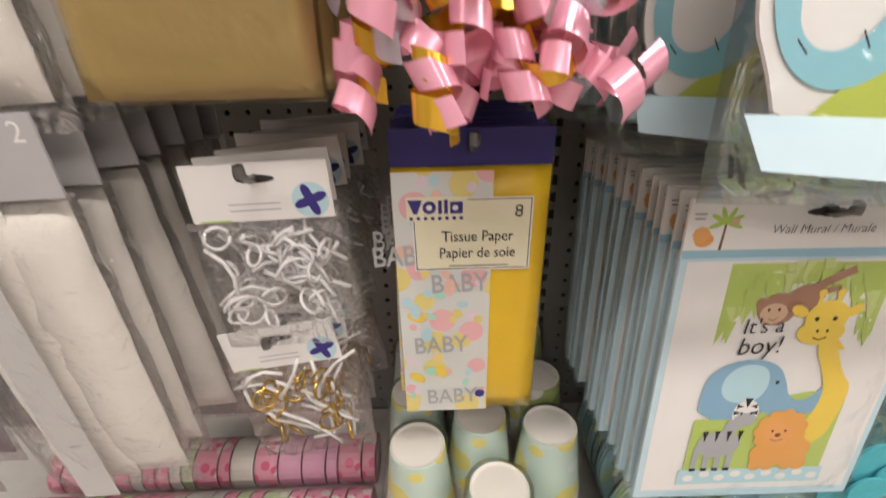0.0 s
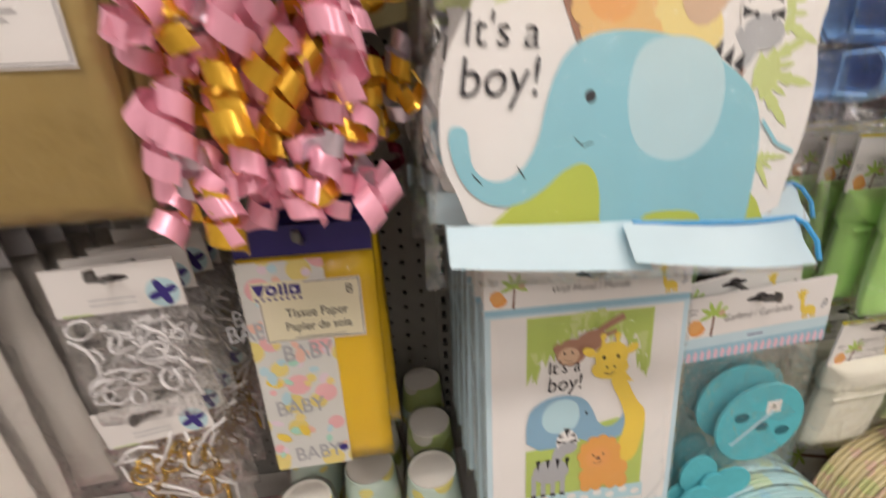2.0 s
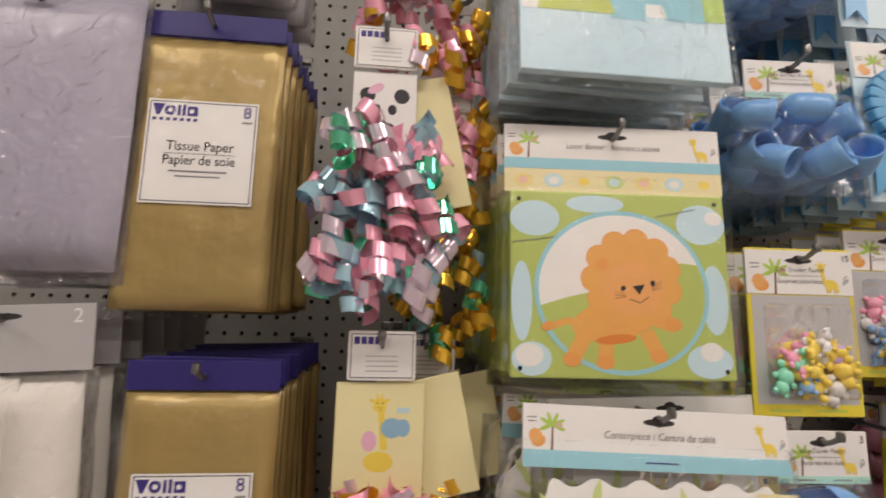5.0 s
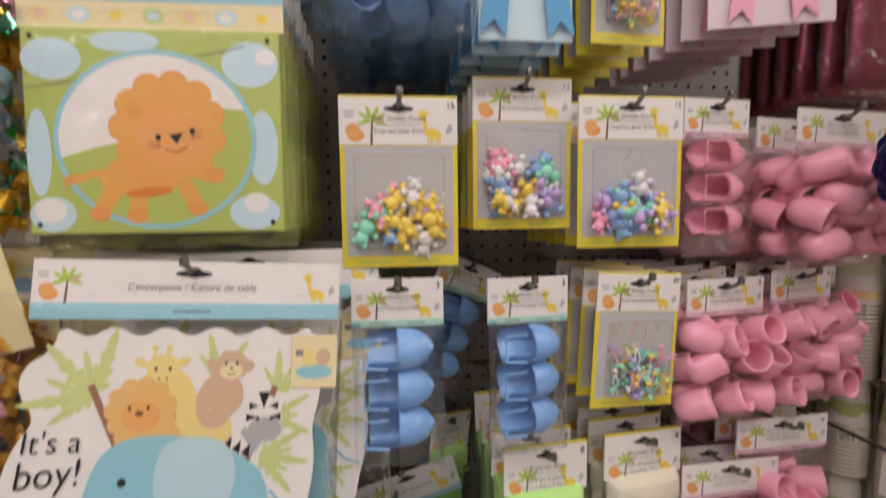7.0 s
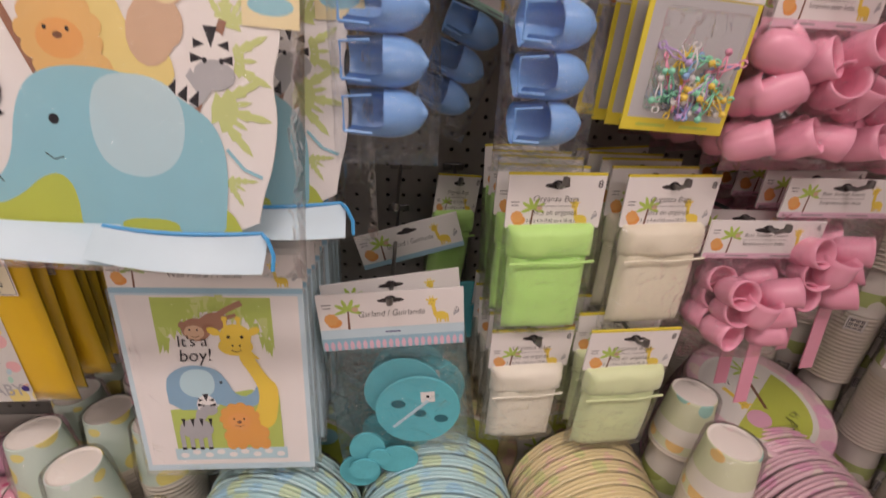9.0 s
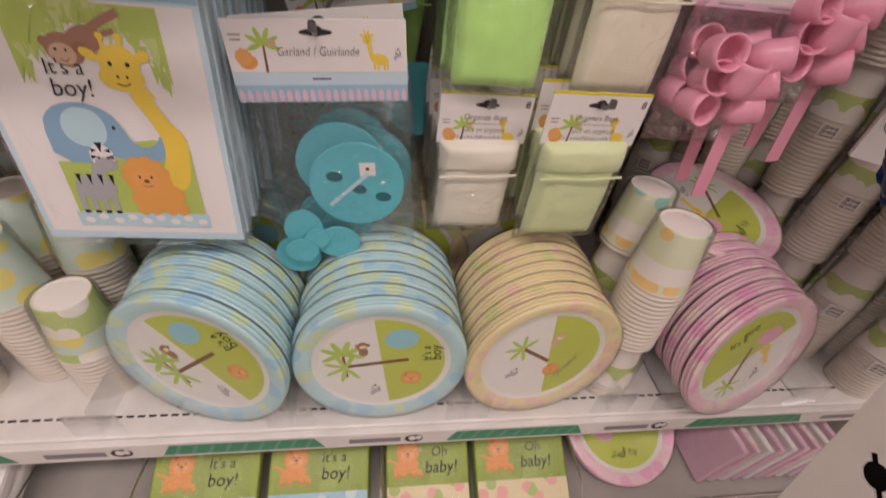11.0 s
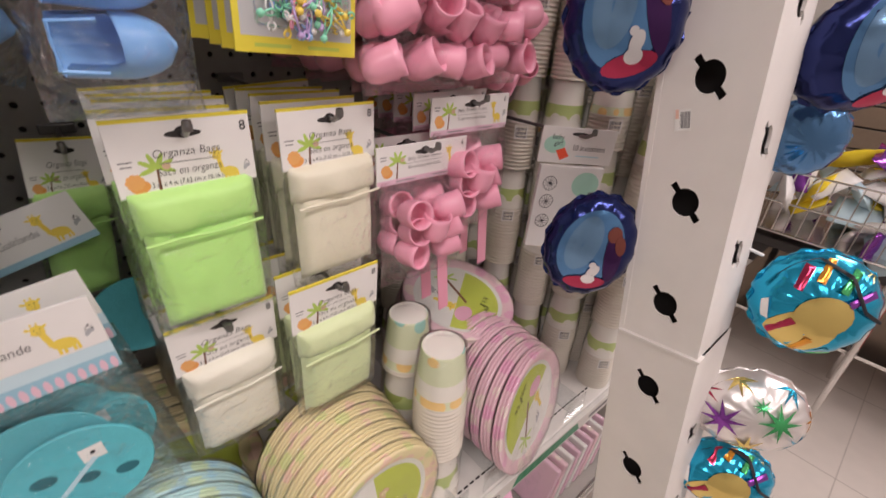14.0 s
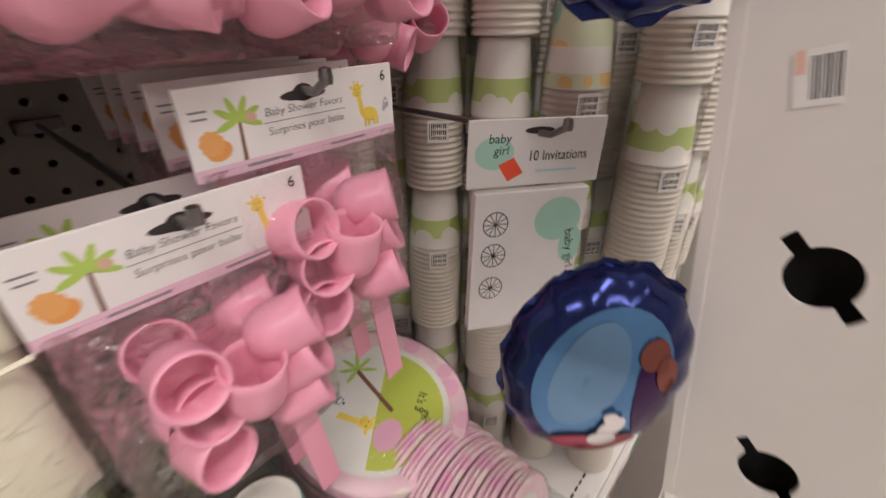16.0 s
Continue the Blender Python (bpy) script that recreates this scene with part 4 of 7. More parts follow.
bow(0.229, 0.170, 1.576, (0, 0, 0, 0, 1, 1, 2), 130, 0.068, 1.0, "pink and gold curly ribbon bow on a yellow gift card", "giraffe", 41, 0.122)
bow(0.268, 0.225, 1.570, (1, 1, 1, 1, 2), 64, 0.055, 1.0, "gold curly ribbon bow on a pale gift card", "giraffe", 43, 0.10)
bow(0.252, 0.33, 1.555, (1, 5, 5, 0), 36, 0.055, 1.2, "dark red and gold curly ribbon bow", "giraffe", 44, 0.12)
bow(0.222, 0.165, 1.845, (0, 0, 0, 2, 4, 4, 3), 116, 0.068, 1.1, "pink, blue and green iridescent curly ribbon bow", "panda", 45, 0.098, 0.056, 0.12)
bow(0.285, 0.24, 1.845, (1, 3, 1, 4, 1), 46, 0.045, 1.2, "gold and green iridescent curly ribbon bow", "panda", 46, 0.125, 0.06, 0.11)
bow(0.24, 0.19, 2.08, (0, 2, 1, 0), 40, 0.055, 1.1, "pink and gold curly ribbon bow", "panda", 47, 0.12, 0.056, 0.1)
bow(0.30, 0.25, 2.07, (1, 1, 0), 40, 0.04, 1.1, "gold curly ribbon bow", "panda", 48, 0.16, 0.056, 0.1)


# ---- wall mural pack ----
LEAFP = mat("mural_leaf_print", (0.50, 0.62, 0.16), 0.4, var=0.05)
MONKB = mat("mural_monkey_print", (0.40, 0.22, 0.15), 0.45, var=0.05)
LIONFUR = mat("lion_fur_print", (0.80, 0.42, 0.11), 0.4, var=0.04)


def mural(x, y, z, n):
    w, h, hh = 0.176, 0.211, 0.04
    o = hang(x, y, z, "wall_mural_pack", "blue-edged wall mural pack with jungle animals in clear wrap", "party decoration", -5, 0.5, 0, "wall mural packs")
    header(o, w, hh, ["Wall Mural / Murale"], BLUEEDGE, top=0.01)
    part("folded_sheet", boxm(-w / 2, -0.0015, -hh - h + 0.01, w / 2, 0.0015, -hh + 0.01, bevel=0.0006), SKYL, o, "light blue sheet edge")
    p = Pic()
    zt = -hh + 0.01
    p.rect(-w / 2 + 0.005, zt - h + 0.008, w / 2 - 0.005, zt - 0.002, CARD)
    x0, x1, zb, z1 = -0.053, 0.057, -0.223, -0.034
    # leaves hanging from the top, ground, and a spotted blue foot
    p.poly([(x0, z1), (x1, z1), (x1, z1 - 0.058), (x1 - 0.007, z1 - 0.030), (x1 - 0.016, z1 - 0.022), (0.012, z1 - 0.014), (-0.020, z1 - 0.016), (x0 + 0.018, z1 - 0.032), (x0 + 0.007, z1 - 0.046), (x0, z1 - 0.062)], LEAFP)
    r = random.Random(5)
    for k in range(70):
        u = r.random()
        hgt = 0.014 + 0.044 * abs(2 * u - 1) ** 1.6
        a, e = x0 + 0.003 + u * (x1 - x0 - 0.006), z1 - hgt * r.uniform(0.5, 1.12)
        t = r.uniform(-0.35, 0.35)
        p.poly([(a - 0.0035, e + 0.011), (a + 0.0035, e + 0.011), (a + t * 0.012, e - 0.004)], (LEAFP, LEAFP, PALELEAF)[k % 3])
    p.poly([(x0, zb), (x1, zb), (x1, zb + 0.078), (0.03, zb + 0.086), (-0.004, zb + 0.080), (-0.004, zb + 0.066), (x0, zb + 0.062)], LEAFP)
    p.rect(x0 - 0.003, zb - 0.003, x1 + 0.003, zb + 0.012, ELEL)
    for k in range(9):
        p.ell(x0 + 0.006 + k * 0.0125, zb + 0.003 + 0.004 * (k % 2), 0.0045, 0.0035, CARD, 10)
    # monkey reaching from the leaves
    p.line(((-0.005, z1 - 0.026), (0.016, z1 - 0.012), (0.030, z1 - 0.005)), 0.006, MONKB)
    p.line(((0.004, z1 - 0.024), (0.024, z1 - 0.018)), 0.004, MONKB)
    p.ell(0.001, z1 - 0.026, 0.015, 0.010, MONKB, 16, 24)
    p.ell(-0.015, z1 - 0.034, 0.0135, 0.0125, MONKB, 18)
    p.ell(-0.017, z1 - 0.037, 0.0095, 0.008, MONKL, 16)
    p.ell(-0.027, z1 - 0.029, 0.004, 0.004, MONKB, 10)
    p.ell(-0.003, z1 - 0.032, 0.006, 0.005, MONKEY, 12)
    for dx in (-0.021, -0.014):
        p.ell(dx, z1 - 0.034, 0.001, 0.0013, LABELLINE, 8)
    p.line(((-0.020, z1 - 0.041), (-0.016, z1 - 0.0425), (-0.013, z1 - 0.040)), 0.0006, TRUNK)
    p.text("It's a", -0.021, z1 - 0.047, 0.0170, LABELLINE, -0.004, 0.1, 2, 0.92)
    p.text("boy!", -0.020, z1 - 0.063, 0.0200, LABELLINE, -0.003, 0.15, 2, 0.9)
    ze = zb - 0.021
    # elephant with its trunk to the giraffe
    p.poly(smooth_ring([(x0, zb + 0.062), (x0, ze + 0.118), (-0.044, ze + 0.130), (-0.030, ze + 0.136), (-0.014, ze + 0.136), (0.000, ze + 0.130), (0.008, ze + 0.116), (0.012, ze + 0.104), (0.022, ze + 0.098), (0.032, ze + 0.104), (0.036, ze + 0.112), (0.044, ze + 0.108), (0.038, ze + 0.090), (0.022, ze + 0.083), (0.004, ze + 0.086), (-0.006, zb + 0.070), (-0.006, zb + 0.062)], 1), ELE2)
    p.poly(smooth_ring([(-0.038, ze + 0.124), (-0.026, ze + 0.133), (-0.008, ze + 0.130), (-0.004, ze + 0.112), (-0.012, ze + 0.098), (-0.030, ze + 0.098), (-0.040, ze + 0.108)], 2), ELEL)
    p.ell(0.001, ze + 0.116, 0.0015, 0.0017, LABELLINE, 10)
    # giraffe: long bent neck, body behind the lion
    p.poly(smooth_ring([(0.018, ze + 0.150), (0.034, ze + 0.150), (0.047, ze + 0.122), (0.057, ze + 0.112), (0.056, ze + 0.088), (0.050, ze + 0.060), (0.030, ze + 0.056), (0.028, ze + 0.072), (0.038, ze + 0.095), (0.036, ze + 0.116)], 2), GIRAFFE)
    p.giraffe(0.021, ze + 0.164, 0.042, 0.5)
    zl = zb - 0.006
    p.zebra(-0.016, zl + 0.074, 0.030, False)
    p.ell(-0.030, zl + 0.044, 0.017, 0.013, ZGREY, 16)
    for k in range(4):
        p.rect(-0.048 + 0.009 * k, zl + 0.020, -0.0435 + 0.009 * k, zl + 0.042, ZGREY)
        p.poly(((-0.044 + 0.009 * k, zl + 0.057), (-0.040 + 0.009 * k, zl + 0.057), (-0.042 + 0.009 * k, zl + 0.046)), LABELLINE)
        p.rect(-0.048 + 0.009 * k, zl + 0.017, -0.0435 + 0.009 * k, zl + 0.020, LABELLINE)
    p.ell(0.020, zl + 0.036, 0.024, 0.014, LIONFUR, 16, 8)
    for dx in (0.004, 0.014, 0.028, 0.038):
        p.ell(dx, zl + 0.024, 0.006, 0.008, LIONFUR, 10)
    p.scallop(0.015, zl + 0.056, 0.021, LIONFUR, 11, 0.13)
    p.ell(0.014, zl + 0.053, 0.012, 0.011, mat_lionface, 16)
    for dx in (0.009, 0.019):
        p.ell(dx, zl + 0.056, 0.001, 0.0013, LABELLINE, 8)
    p.ell(0.014, zl + 0.052, 0.0026, 0.0019, TRUNK, 8)
    p.line(((0.009, zl + 0.048), (0.014, zl + 0.0462), (0.019, zl + 0.048)), 0.0007, TRUNK)
    p.done("mural_print", o, "printed elephant, giraffe, lion, monkey and zebra", (0, -0.0016, 0))
    part("poly_bag", pillow(w + 0.006, h + 0.012, 0.006, 6, 8, 0.0012, 3, 0.15), FILM, o, "clear plastic sleeve", True, (0, 0, -hh + 0.014))
    hook(x, z, y - 0.012)
    stack(o, n, 0.013, seed=6, jr=1.2)


mural(0.448, 0.188, 1.226, 16)


# ---- garland pack ----
def garland(x, y, z, n):
    w, hh = 0.150, 0.068
    o = hang(x, y, z, "garland_pack", "turquoise felt garland in a clear bag with printed header", "party decoration", 0, -4, 0, "garland packs")
    header(o, w, hh * 0.62, ["Garland / Guirlande"], None, top=0.01)
    z0 = 0.01 - hh * 0.62
    p = Pic()
    p.rect(-w / 2, z0 - hh * 0.38, w / 2, z0, SKYL)
    p.rect(-w / 2, z0 - hh * 0.38, w / 2, z0 - hh * 0.16, BLUEEDGE)
    for k in range(22):
        p.ell(-w / 2 + 0.0035 + k * 0.0068, z0 - hh * 0.3, 0.0024, 0.006, PALEPINK, 8)
    p.rect(-0.008, z0 - hh * 0.09, 0.008, z0 - hh * 0.07, NAVYINK)
    part("header_fold", boxm(-w / 2, -0.001, z0 - hh * 0.38, w / 2, 0.001, z0), SKYL, o, "blue patterned lower header")
    p.done("fold_print", o, "", (0, -0.0011, 0))

    def disc(bx, bz, r, dy, rot):
        bm = bmesh.new()
        lathe(bm, ((0, -0.0015), (r * 0.98, -0.0015), (r, 0), (r * 0.98, 0.0015), (0, 0.0015)), 36)
        d = part("felt_face", bm, TURQ, o, "round turquoise felt face", loc=pose(bx, dy, bz, 90, 0, 0))
        q = Pic()
        q.ell(-0.022, 0.012, 0.0085, 0.006, TURQD, 14, rot)
        q.ell(0.002, -0.004, 0.0075, 0.0055, TURQD, 14, rot)
        q.ell(0.026, -0.014, 0.0085, 0.006, TURQD, 14, rot)
        q.rect(0.004, 0.012, 0.02, 0.027, CARD)
        q.ell(0.012, 0.02, 0.002, 0.002, LABELLINE, 8)
        q.line(((-0.03, -0.022), (0.012, 0.014)), 0.004, SKYL)
        part("face_print", q.bm, q.mats, o, "", loc=(bx, dy - 0.0016, bz))

    disc(0.020, -0.146, 0.049, -0.004, -10)
    bm = bmesh.new()
    lathe(bm, ((0, -0.0012), (0.045, -0.0012), (0.045, 0.0012), (0, 0.0012)), 32)
    part("felt_disc", bm, TURQ, o, loc=pose(0.004, 0.010, -0.128, 90, 0, 0))
    for a, (cx, cz, rx, rz) in enumerate(((-0.056, -0.236, 0.025, 0.026), (-0.043, -0.198, 0.021, 0.025), (-0.008, -0.216, 0.024, 0.021), (-0.030, -0.208, 0.013, 0.013), (-0.048, -0.222, 0.018, 0.016))):
        bm = bmesh.new()
        lathe(bm, ((0, -0.0012), (1, -0.0012), (1, 0.0012), (0, 0.0012)), 24)
        for v in bm.verts:
            v.co.x *= rx
            v.co.y *= rz
        part("felt_bow", bm, TURQ, o, loc=pose(cx, -0.004 - 0.0026 * a, cz, 90, 0, 0))
    part("poly_bag", pillow(w + 0.004, 0.22, 0.02, 9, 12, 0.004, 17, 0.25), FILMH, o, "crinkled clear bag", True, (0.0, 0.004, -hh + 0.02))
    hook(x, z, y - 0.012)
    stack(o, n, 0.03, seed=8, jr=5)


garland(0.618, 0.200, 1.180, 2)
hook(0.622, 1.352 - 0.0254 * 4, 0.27)
gb = hang(0.632, 0.35, 1.198, "garland_pack", "turquoise felt garland pack hanging tilted at the back", "party decoration", 0, -16, 0)
header(gb, 0.14, 0.05, ["Garland / Guirlande"], BLUEEDGE)
part("felt_disc", lathe(bmesh.new(), ((0, -0.0015), (0.048, -0.0015), (0.048, 0.0015), (0, 0.0015)), 28), TURQ, gb, loc=pose(0.05, 0.01, -0.15, 90, 0, 0))


# ---- die-cut centerpiece ----
def diecut():
    top = [(-0.102 + 0.0185 * k, -0.044 - 0.012 * (k % 2)) for k in range(11)]
    right = [(0.092, -0.078), (0.091, -0.105), (0.085, -0.128), (0.089, -0.152), (0.085, -0.185), (0.078, -0.205), (0.072, -0.238)]
    left = [(-0.116, -0.238), (-0.124, -0.216), (-0.135, -0.196), (-0.134, -0.156), (-0.126, -0.132), (-0.113, -0.114), (-0.128, -0.094), (-0.124, -0.074), (-0.106, -0.064)]
    return smooth_ring(top + right + left)


def frond(p, x, z, r, a0, a1, n=5):
    """A palm leaf: feathered spikes fanned out from a base point."""
    for i in range(n):
        a = radians(a0 + (a1 - a0) * i / max(1, n - 1))
        c, q = math.cos(a), math.sin(a)
        ln = r * (0.8 + 0.2 * math.sin(3.1 * i + 1))
        side = ln * 0.17
        pts = [(0, 0)]
        for k in range(1, 5):
            pts += [(ln * k * 0.2, side * (1.25 - 0.22 * k)), (ln * (k * 0.2 + 0.03), side * 0.35)]
        pts += [(ln, 0)] + [(u, -v) for u, v in pts[:0:-1]]
        p.poly([(x + c * u - q * v, z + q * u + c * v) for u, v in pts], PALELEAF)


def big_elephant(p):
    """The long-trunked elephant that fills the card, trunk raised at its left end."""
    body = [(-0.131, -0.179), (-0.128, -0.198), (-0.119, -0.214), (-0.104, -0.222), (-0.089, -0.220), (-0.076, -0.212), (-0.066, -0.202), (-0.054, -0.197), (-0.046, -0.204), (-0.043, -0.218), (-0.043, -0.237),
            (-0.017, -0.237), (-0.017, -0.226), (0.020, -0.226), (0.021, -0.237), (0.051, -0.238), (0.053, -0.218), (0.055, -0.192), (0.053, -0.172), (0.046, -0.157), (0.032, -0.147), (0.018, -0.139),
            (-0.001, -0.132), (-0.020, -0.129), (-0.038, -0.129), (-0.054, -0.132), (-0.066, -0.140), (-0.073, -0.153), (-0.077, -0.167), (-0.080, -0.184), (-0.086, -0.198), (-0.096, -0.207), (-0.108, -0.208), (-0.117, -0.201), (-0.119, -0.190), (-0.120, -0.179)]
    p.poly([(-0.111, -0.236), (-0.094, -0.220), (-0.076, -0.210), (-0.060, -0.196), (-0.044, -0.200), (-0.041, -0.238)], LIME)
    p.rect(-0.018, -0.238, 0.022, -0.224, LIME)
    p.poly([(0.050, -0.214), (0.058, -0.222), (0.066, -0.238), (0.050, -0.238)], LIME)
    p.poly(smooth_ring(body, 2), ELE)
    ear = [(-0.030, -0.150), (-0.022, -0.133), (0.004, -0.130), (0.024, -0.138), (0.030, -0.160), (0.024, -0.186), (0.004, -0.199), (-0.020, -0.194), (-0.030, -0.176)]
    p.poly(smooth_ring(ear, 2), ELEL)
    p.ell(-0.052, -0.163, 0.0032, 0.0034, LABELLINE, 12)
    p.line(((-0.060, -0.185), (-0.055, -0.189), (-0.049, -0.187)), 0.0008, LABELLINE)
    p.line(((-0.117, -0.204), (-0.112, -0.209)), 0.0008, LABELLINE)
    p.line(((-0.092, -0.200), (-0.088, -0.206)), 0.0008, LABELLINE)
    p.line(((0.055, -0.175), (0.066, -0.188), (0.078, -0.193)), 0.0022, ELE)


ART = 0.010


def centerpiece(x, y, z, n):
    w = 0.228
    o = hang(x, y, z, "centerpiece_pack", "die-cut elephant table centerpiece card in clear wrap", "party decoration", -9, 3, 1, "centerpiece packs")
    header(o, w, 0.046, ["Centerpiece / Centre de table"], SKY, top=0.006, small=0.46, share=0.27)
    q = Pic()
    q.rect(-0.014, -0.0345, 0.014, -0.0335, NAVYINK)
    q.done("band_print", o, "", (0, -0.0016, 0))
    bm = bmesh.new()
    front = [bm.verts.new((a, -0.001, b)) for a, b in diecut()]
    back = [bm.verts.new((a, 0.001, b)) for a, b in diecut()]
    bm.faces.new(front)
    bm.faces.new(back[::-1])
    for i in range(len(front)):
        j = (i + 1) % len(front)
        bm.faces.new((front[i], front[j], back[j], back[i]))
    bmesh.ops.recalc_face_normals(bm, faces=bm.faces)
    part("die_cut_card", bm, CARD, o, "white die-cut card", loc=(ART, 0, 0))
    p = Pic()
    frond(p, -0.076, -0.098, 0.056, 75, 215, 6)
    frond(p, 0.012, -0.088, 0.040, 55, 125, 4)
    frond(p, 0.058, -0.098, 0.036, 30, 120, 4)
    frond(p, 0.054, -0.118, 0.036, -25, 30, 3)
    frond(p, 0.046, -0.148, 0.042, -50, 30, 5)
    frond(p, 0.054, -0.196, 0.022, -60, 0, 3)
    p.line(((-0.078, -0.090), (-0.058, -0.136)), 0.005, MONKEY)
    p.line(((0.056, -0.094), (0.036, -0.152)), 0.005, MONKEY)
    # giraffe, monkey, zebra and lion standing behind the elephant
    p.poly(smooth_ring([(-0.030, -0.080), (-0.010, -0.080), (0.000, -0.108), (0.022, -0.112), (0.026, -0.140), (-0.020, -0.140), (-0.018, -0.108)], 2), GIRL)
    p.giraffe(-0.028, -0.082, 0.034, 0.6, GIRL)
    p.ell(0.012, -0.104, 0.015, 0.022, MONKL, 16, -10)
    p.monkey(0.022, -0.077, 0.030)
    p.zebra(0.048, -0.118, 0.044, False)
    p.poly([(0.016, -0.140), (0.030, -0.128), (0.038, -0.140), (0.030, -0.150)], CARD)
    for k in range(3):
        p.poly([(0.018 + 0.007 * k, -0.139 - 0.003 * k), (0.025 + 0.007 * k, -0.132 - 0.003 * k), (0.024 + 0.007 * k, -0.143 - 0.003 * k)], LABELLINE)
    p.ell(-0.036, -0.130, 0.024, 0.014, LIONPALE, 14)
    p.scallop(-0.042, -0.110, 0.026, LIONPALE, 11, 0.12)
    p.ell(-0.042, -0.114, 0.014, 0.012, mat_lionface, 16)
    for dx in (-0.008, 0.005):
        p.ell(-0.042 + dx, -0.108, 0.0013, 0.0016, LABELLINE, 8)
    p.ell(-0.043, -0.112, 0.0030, 0.0022, TRUNK, 8)
    big_elephant(p)
    p.text("It's a", -0.102, -0.132, 0.0235, LABELLINE, -0.006, 0.1, 0, 0.95)
    p.text("boy!", -0.103, -0.155, 0.0285, LABELLINE, -0.004, 0.15, 2, 0.9)
    p.rect(0.068, -0.096, 0.104, -0.053, PEACHW)
    p.ell(0.086, -0.083, 0.0145, 0.006, ELE, 16)
    p.ell(0.082, -0.071, 0.006, 0.008, GIRL, 12)
    p.ell(0.093, -0.071, 0.006, 0.007, MONKL, 12)
    p.rect(0.071, -0.070, 0.077, -0.065, INKGREY)
    p.done("animal_print", o, "printed blue elephant with lion, giraffe, monkey and zebra", (ART, -0.0012, 0))

    def strip(x0, x1, zt, zb, bow, y0, name, label):
        bm, prev = bmesh.new(), None
        for i in range(15):
            u = i / 14
            xx, yy = x0 + (x1 - x0) * u, y0 - bow * math.sin(u * math.pi)
            q = [bm.verts.new((xx - 0.006 * (1 - u), yy - k * 0.005, zt + (zb - zt) * k / 3 - 0.006 * u * (k > 0))) for k in range(4)]
            if prev:
                for k in range(3):
                    bm.faces.new((prev[k], prev[k + 1], q[k + 1], q[k]))
            prev = q
        return part(name, bm, SKYL, o, label, True, (ART, 0, 0))

    strip(-0.126, -0.018, -0.231, -0.251, 0.004, -0.003, "blue_base_strip", "light blue card base strip")
    strip(-0.026, 0.082, -0.232, -0.251, 0.012, -0.008, "rolled_base_strip", "light blue card base strip rolled forward")
    bm = bmesh.new()
    tube(bm, [(-0.026 + 0.104 * u / 8, -0.0085 - 0.012 * math.sin(u / 8 * math.pi), -0.2315) for u in range(9)] + [(0.083, -0.012, -0.235), (0.088, -0.016, -0.245), (0.088, -0.019, -0.256)], 0.0016, 6)
    part("strip_edge", bm, STRIPEDGE, o, "bright blue folded edge", loc=(ART, 0, 0))
    part("poly_bag", pillow(0.25, 0.246, 0.016, 16, 18, 0.003, 27, 0.2), FILM, o, "clear plastic bag", True, (-0.008, -0.002, -0.02))
    hook(x, z, y - 0.014)
    m0 = o.matrix_basis.copy()
    copy_thing(o, Matrix.Translation((0.032, 0.034, 0.004)) @ m0 @ pose(0, 0, 0, 4, -4, 0))
    r = random.Random(10)
    for i in range(2, n):
        copy_thing(o, Matrix.Translation((r.uniform(-0.014, 0.012), 0.034 * i, r.uniform(-0.002, 0.002))) @ m0 @ pose(0, 0, 0, 6, r.uniform(-3, 3), r.uniform(-2, 2)))
    return o


LIONPALE = mat("pale_lion_print", (0.80, 0.52, 0.20), 0.4, var=0.04)
STRIPEDGE = mat("bright_blue_edge", (0.06, 0.36, 0.72), 0.4, var=0.03)
centerpiece(0.456, 0.153, 1.519, 9)


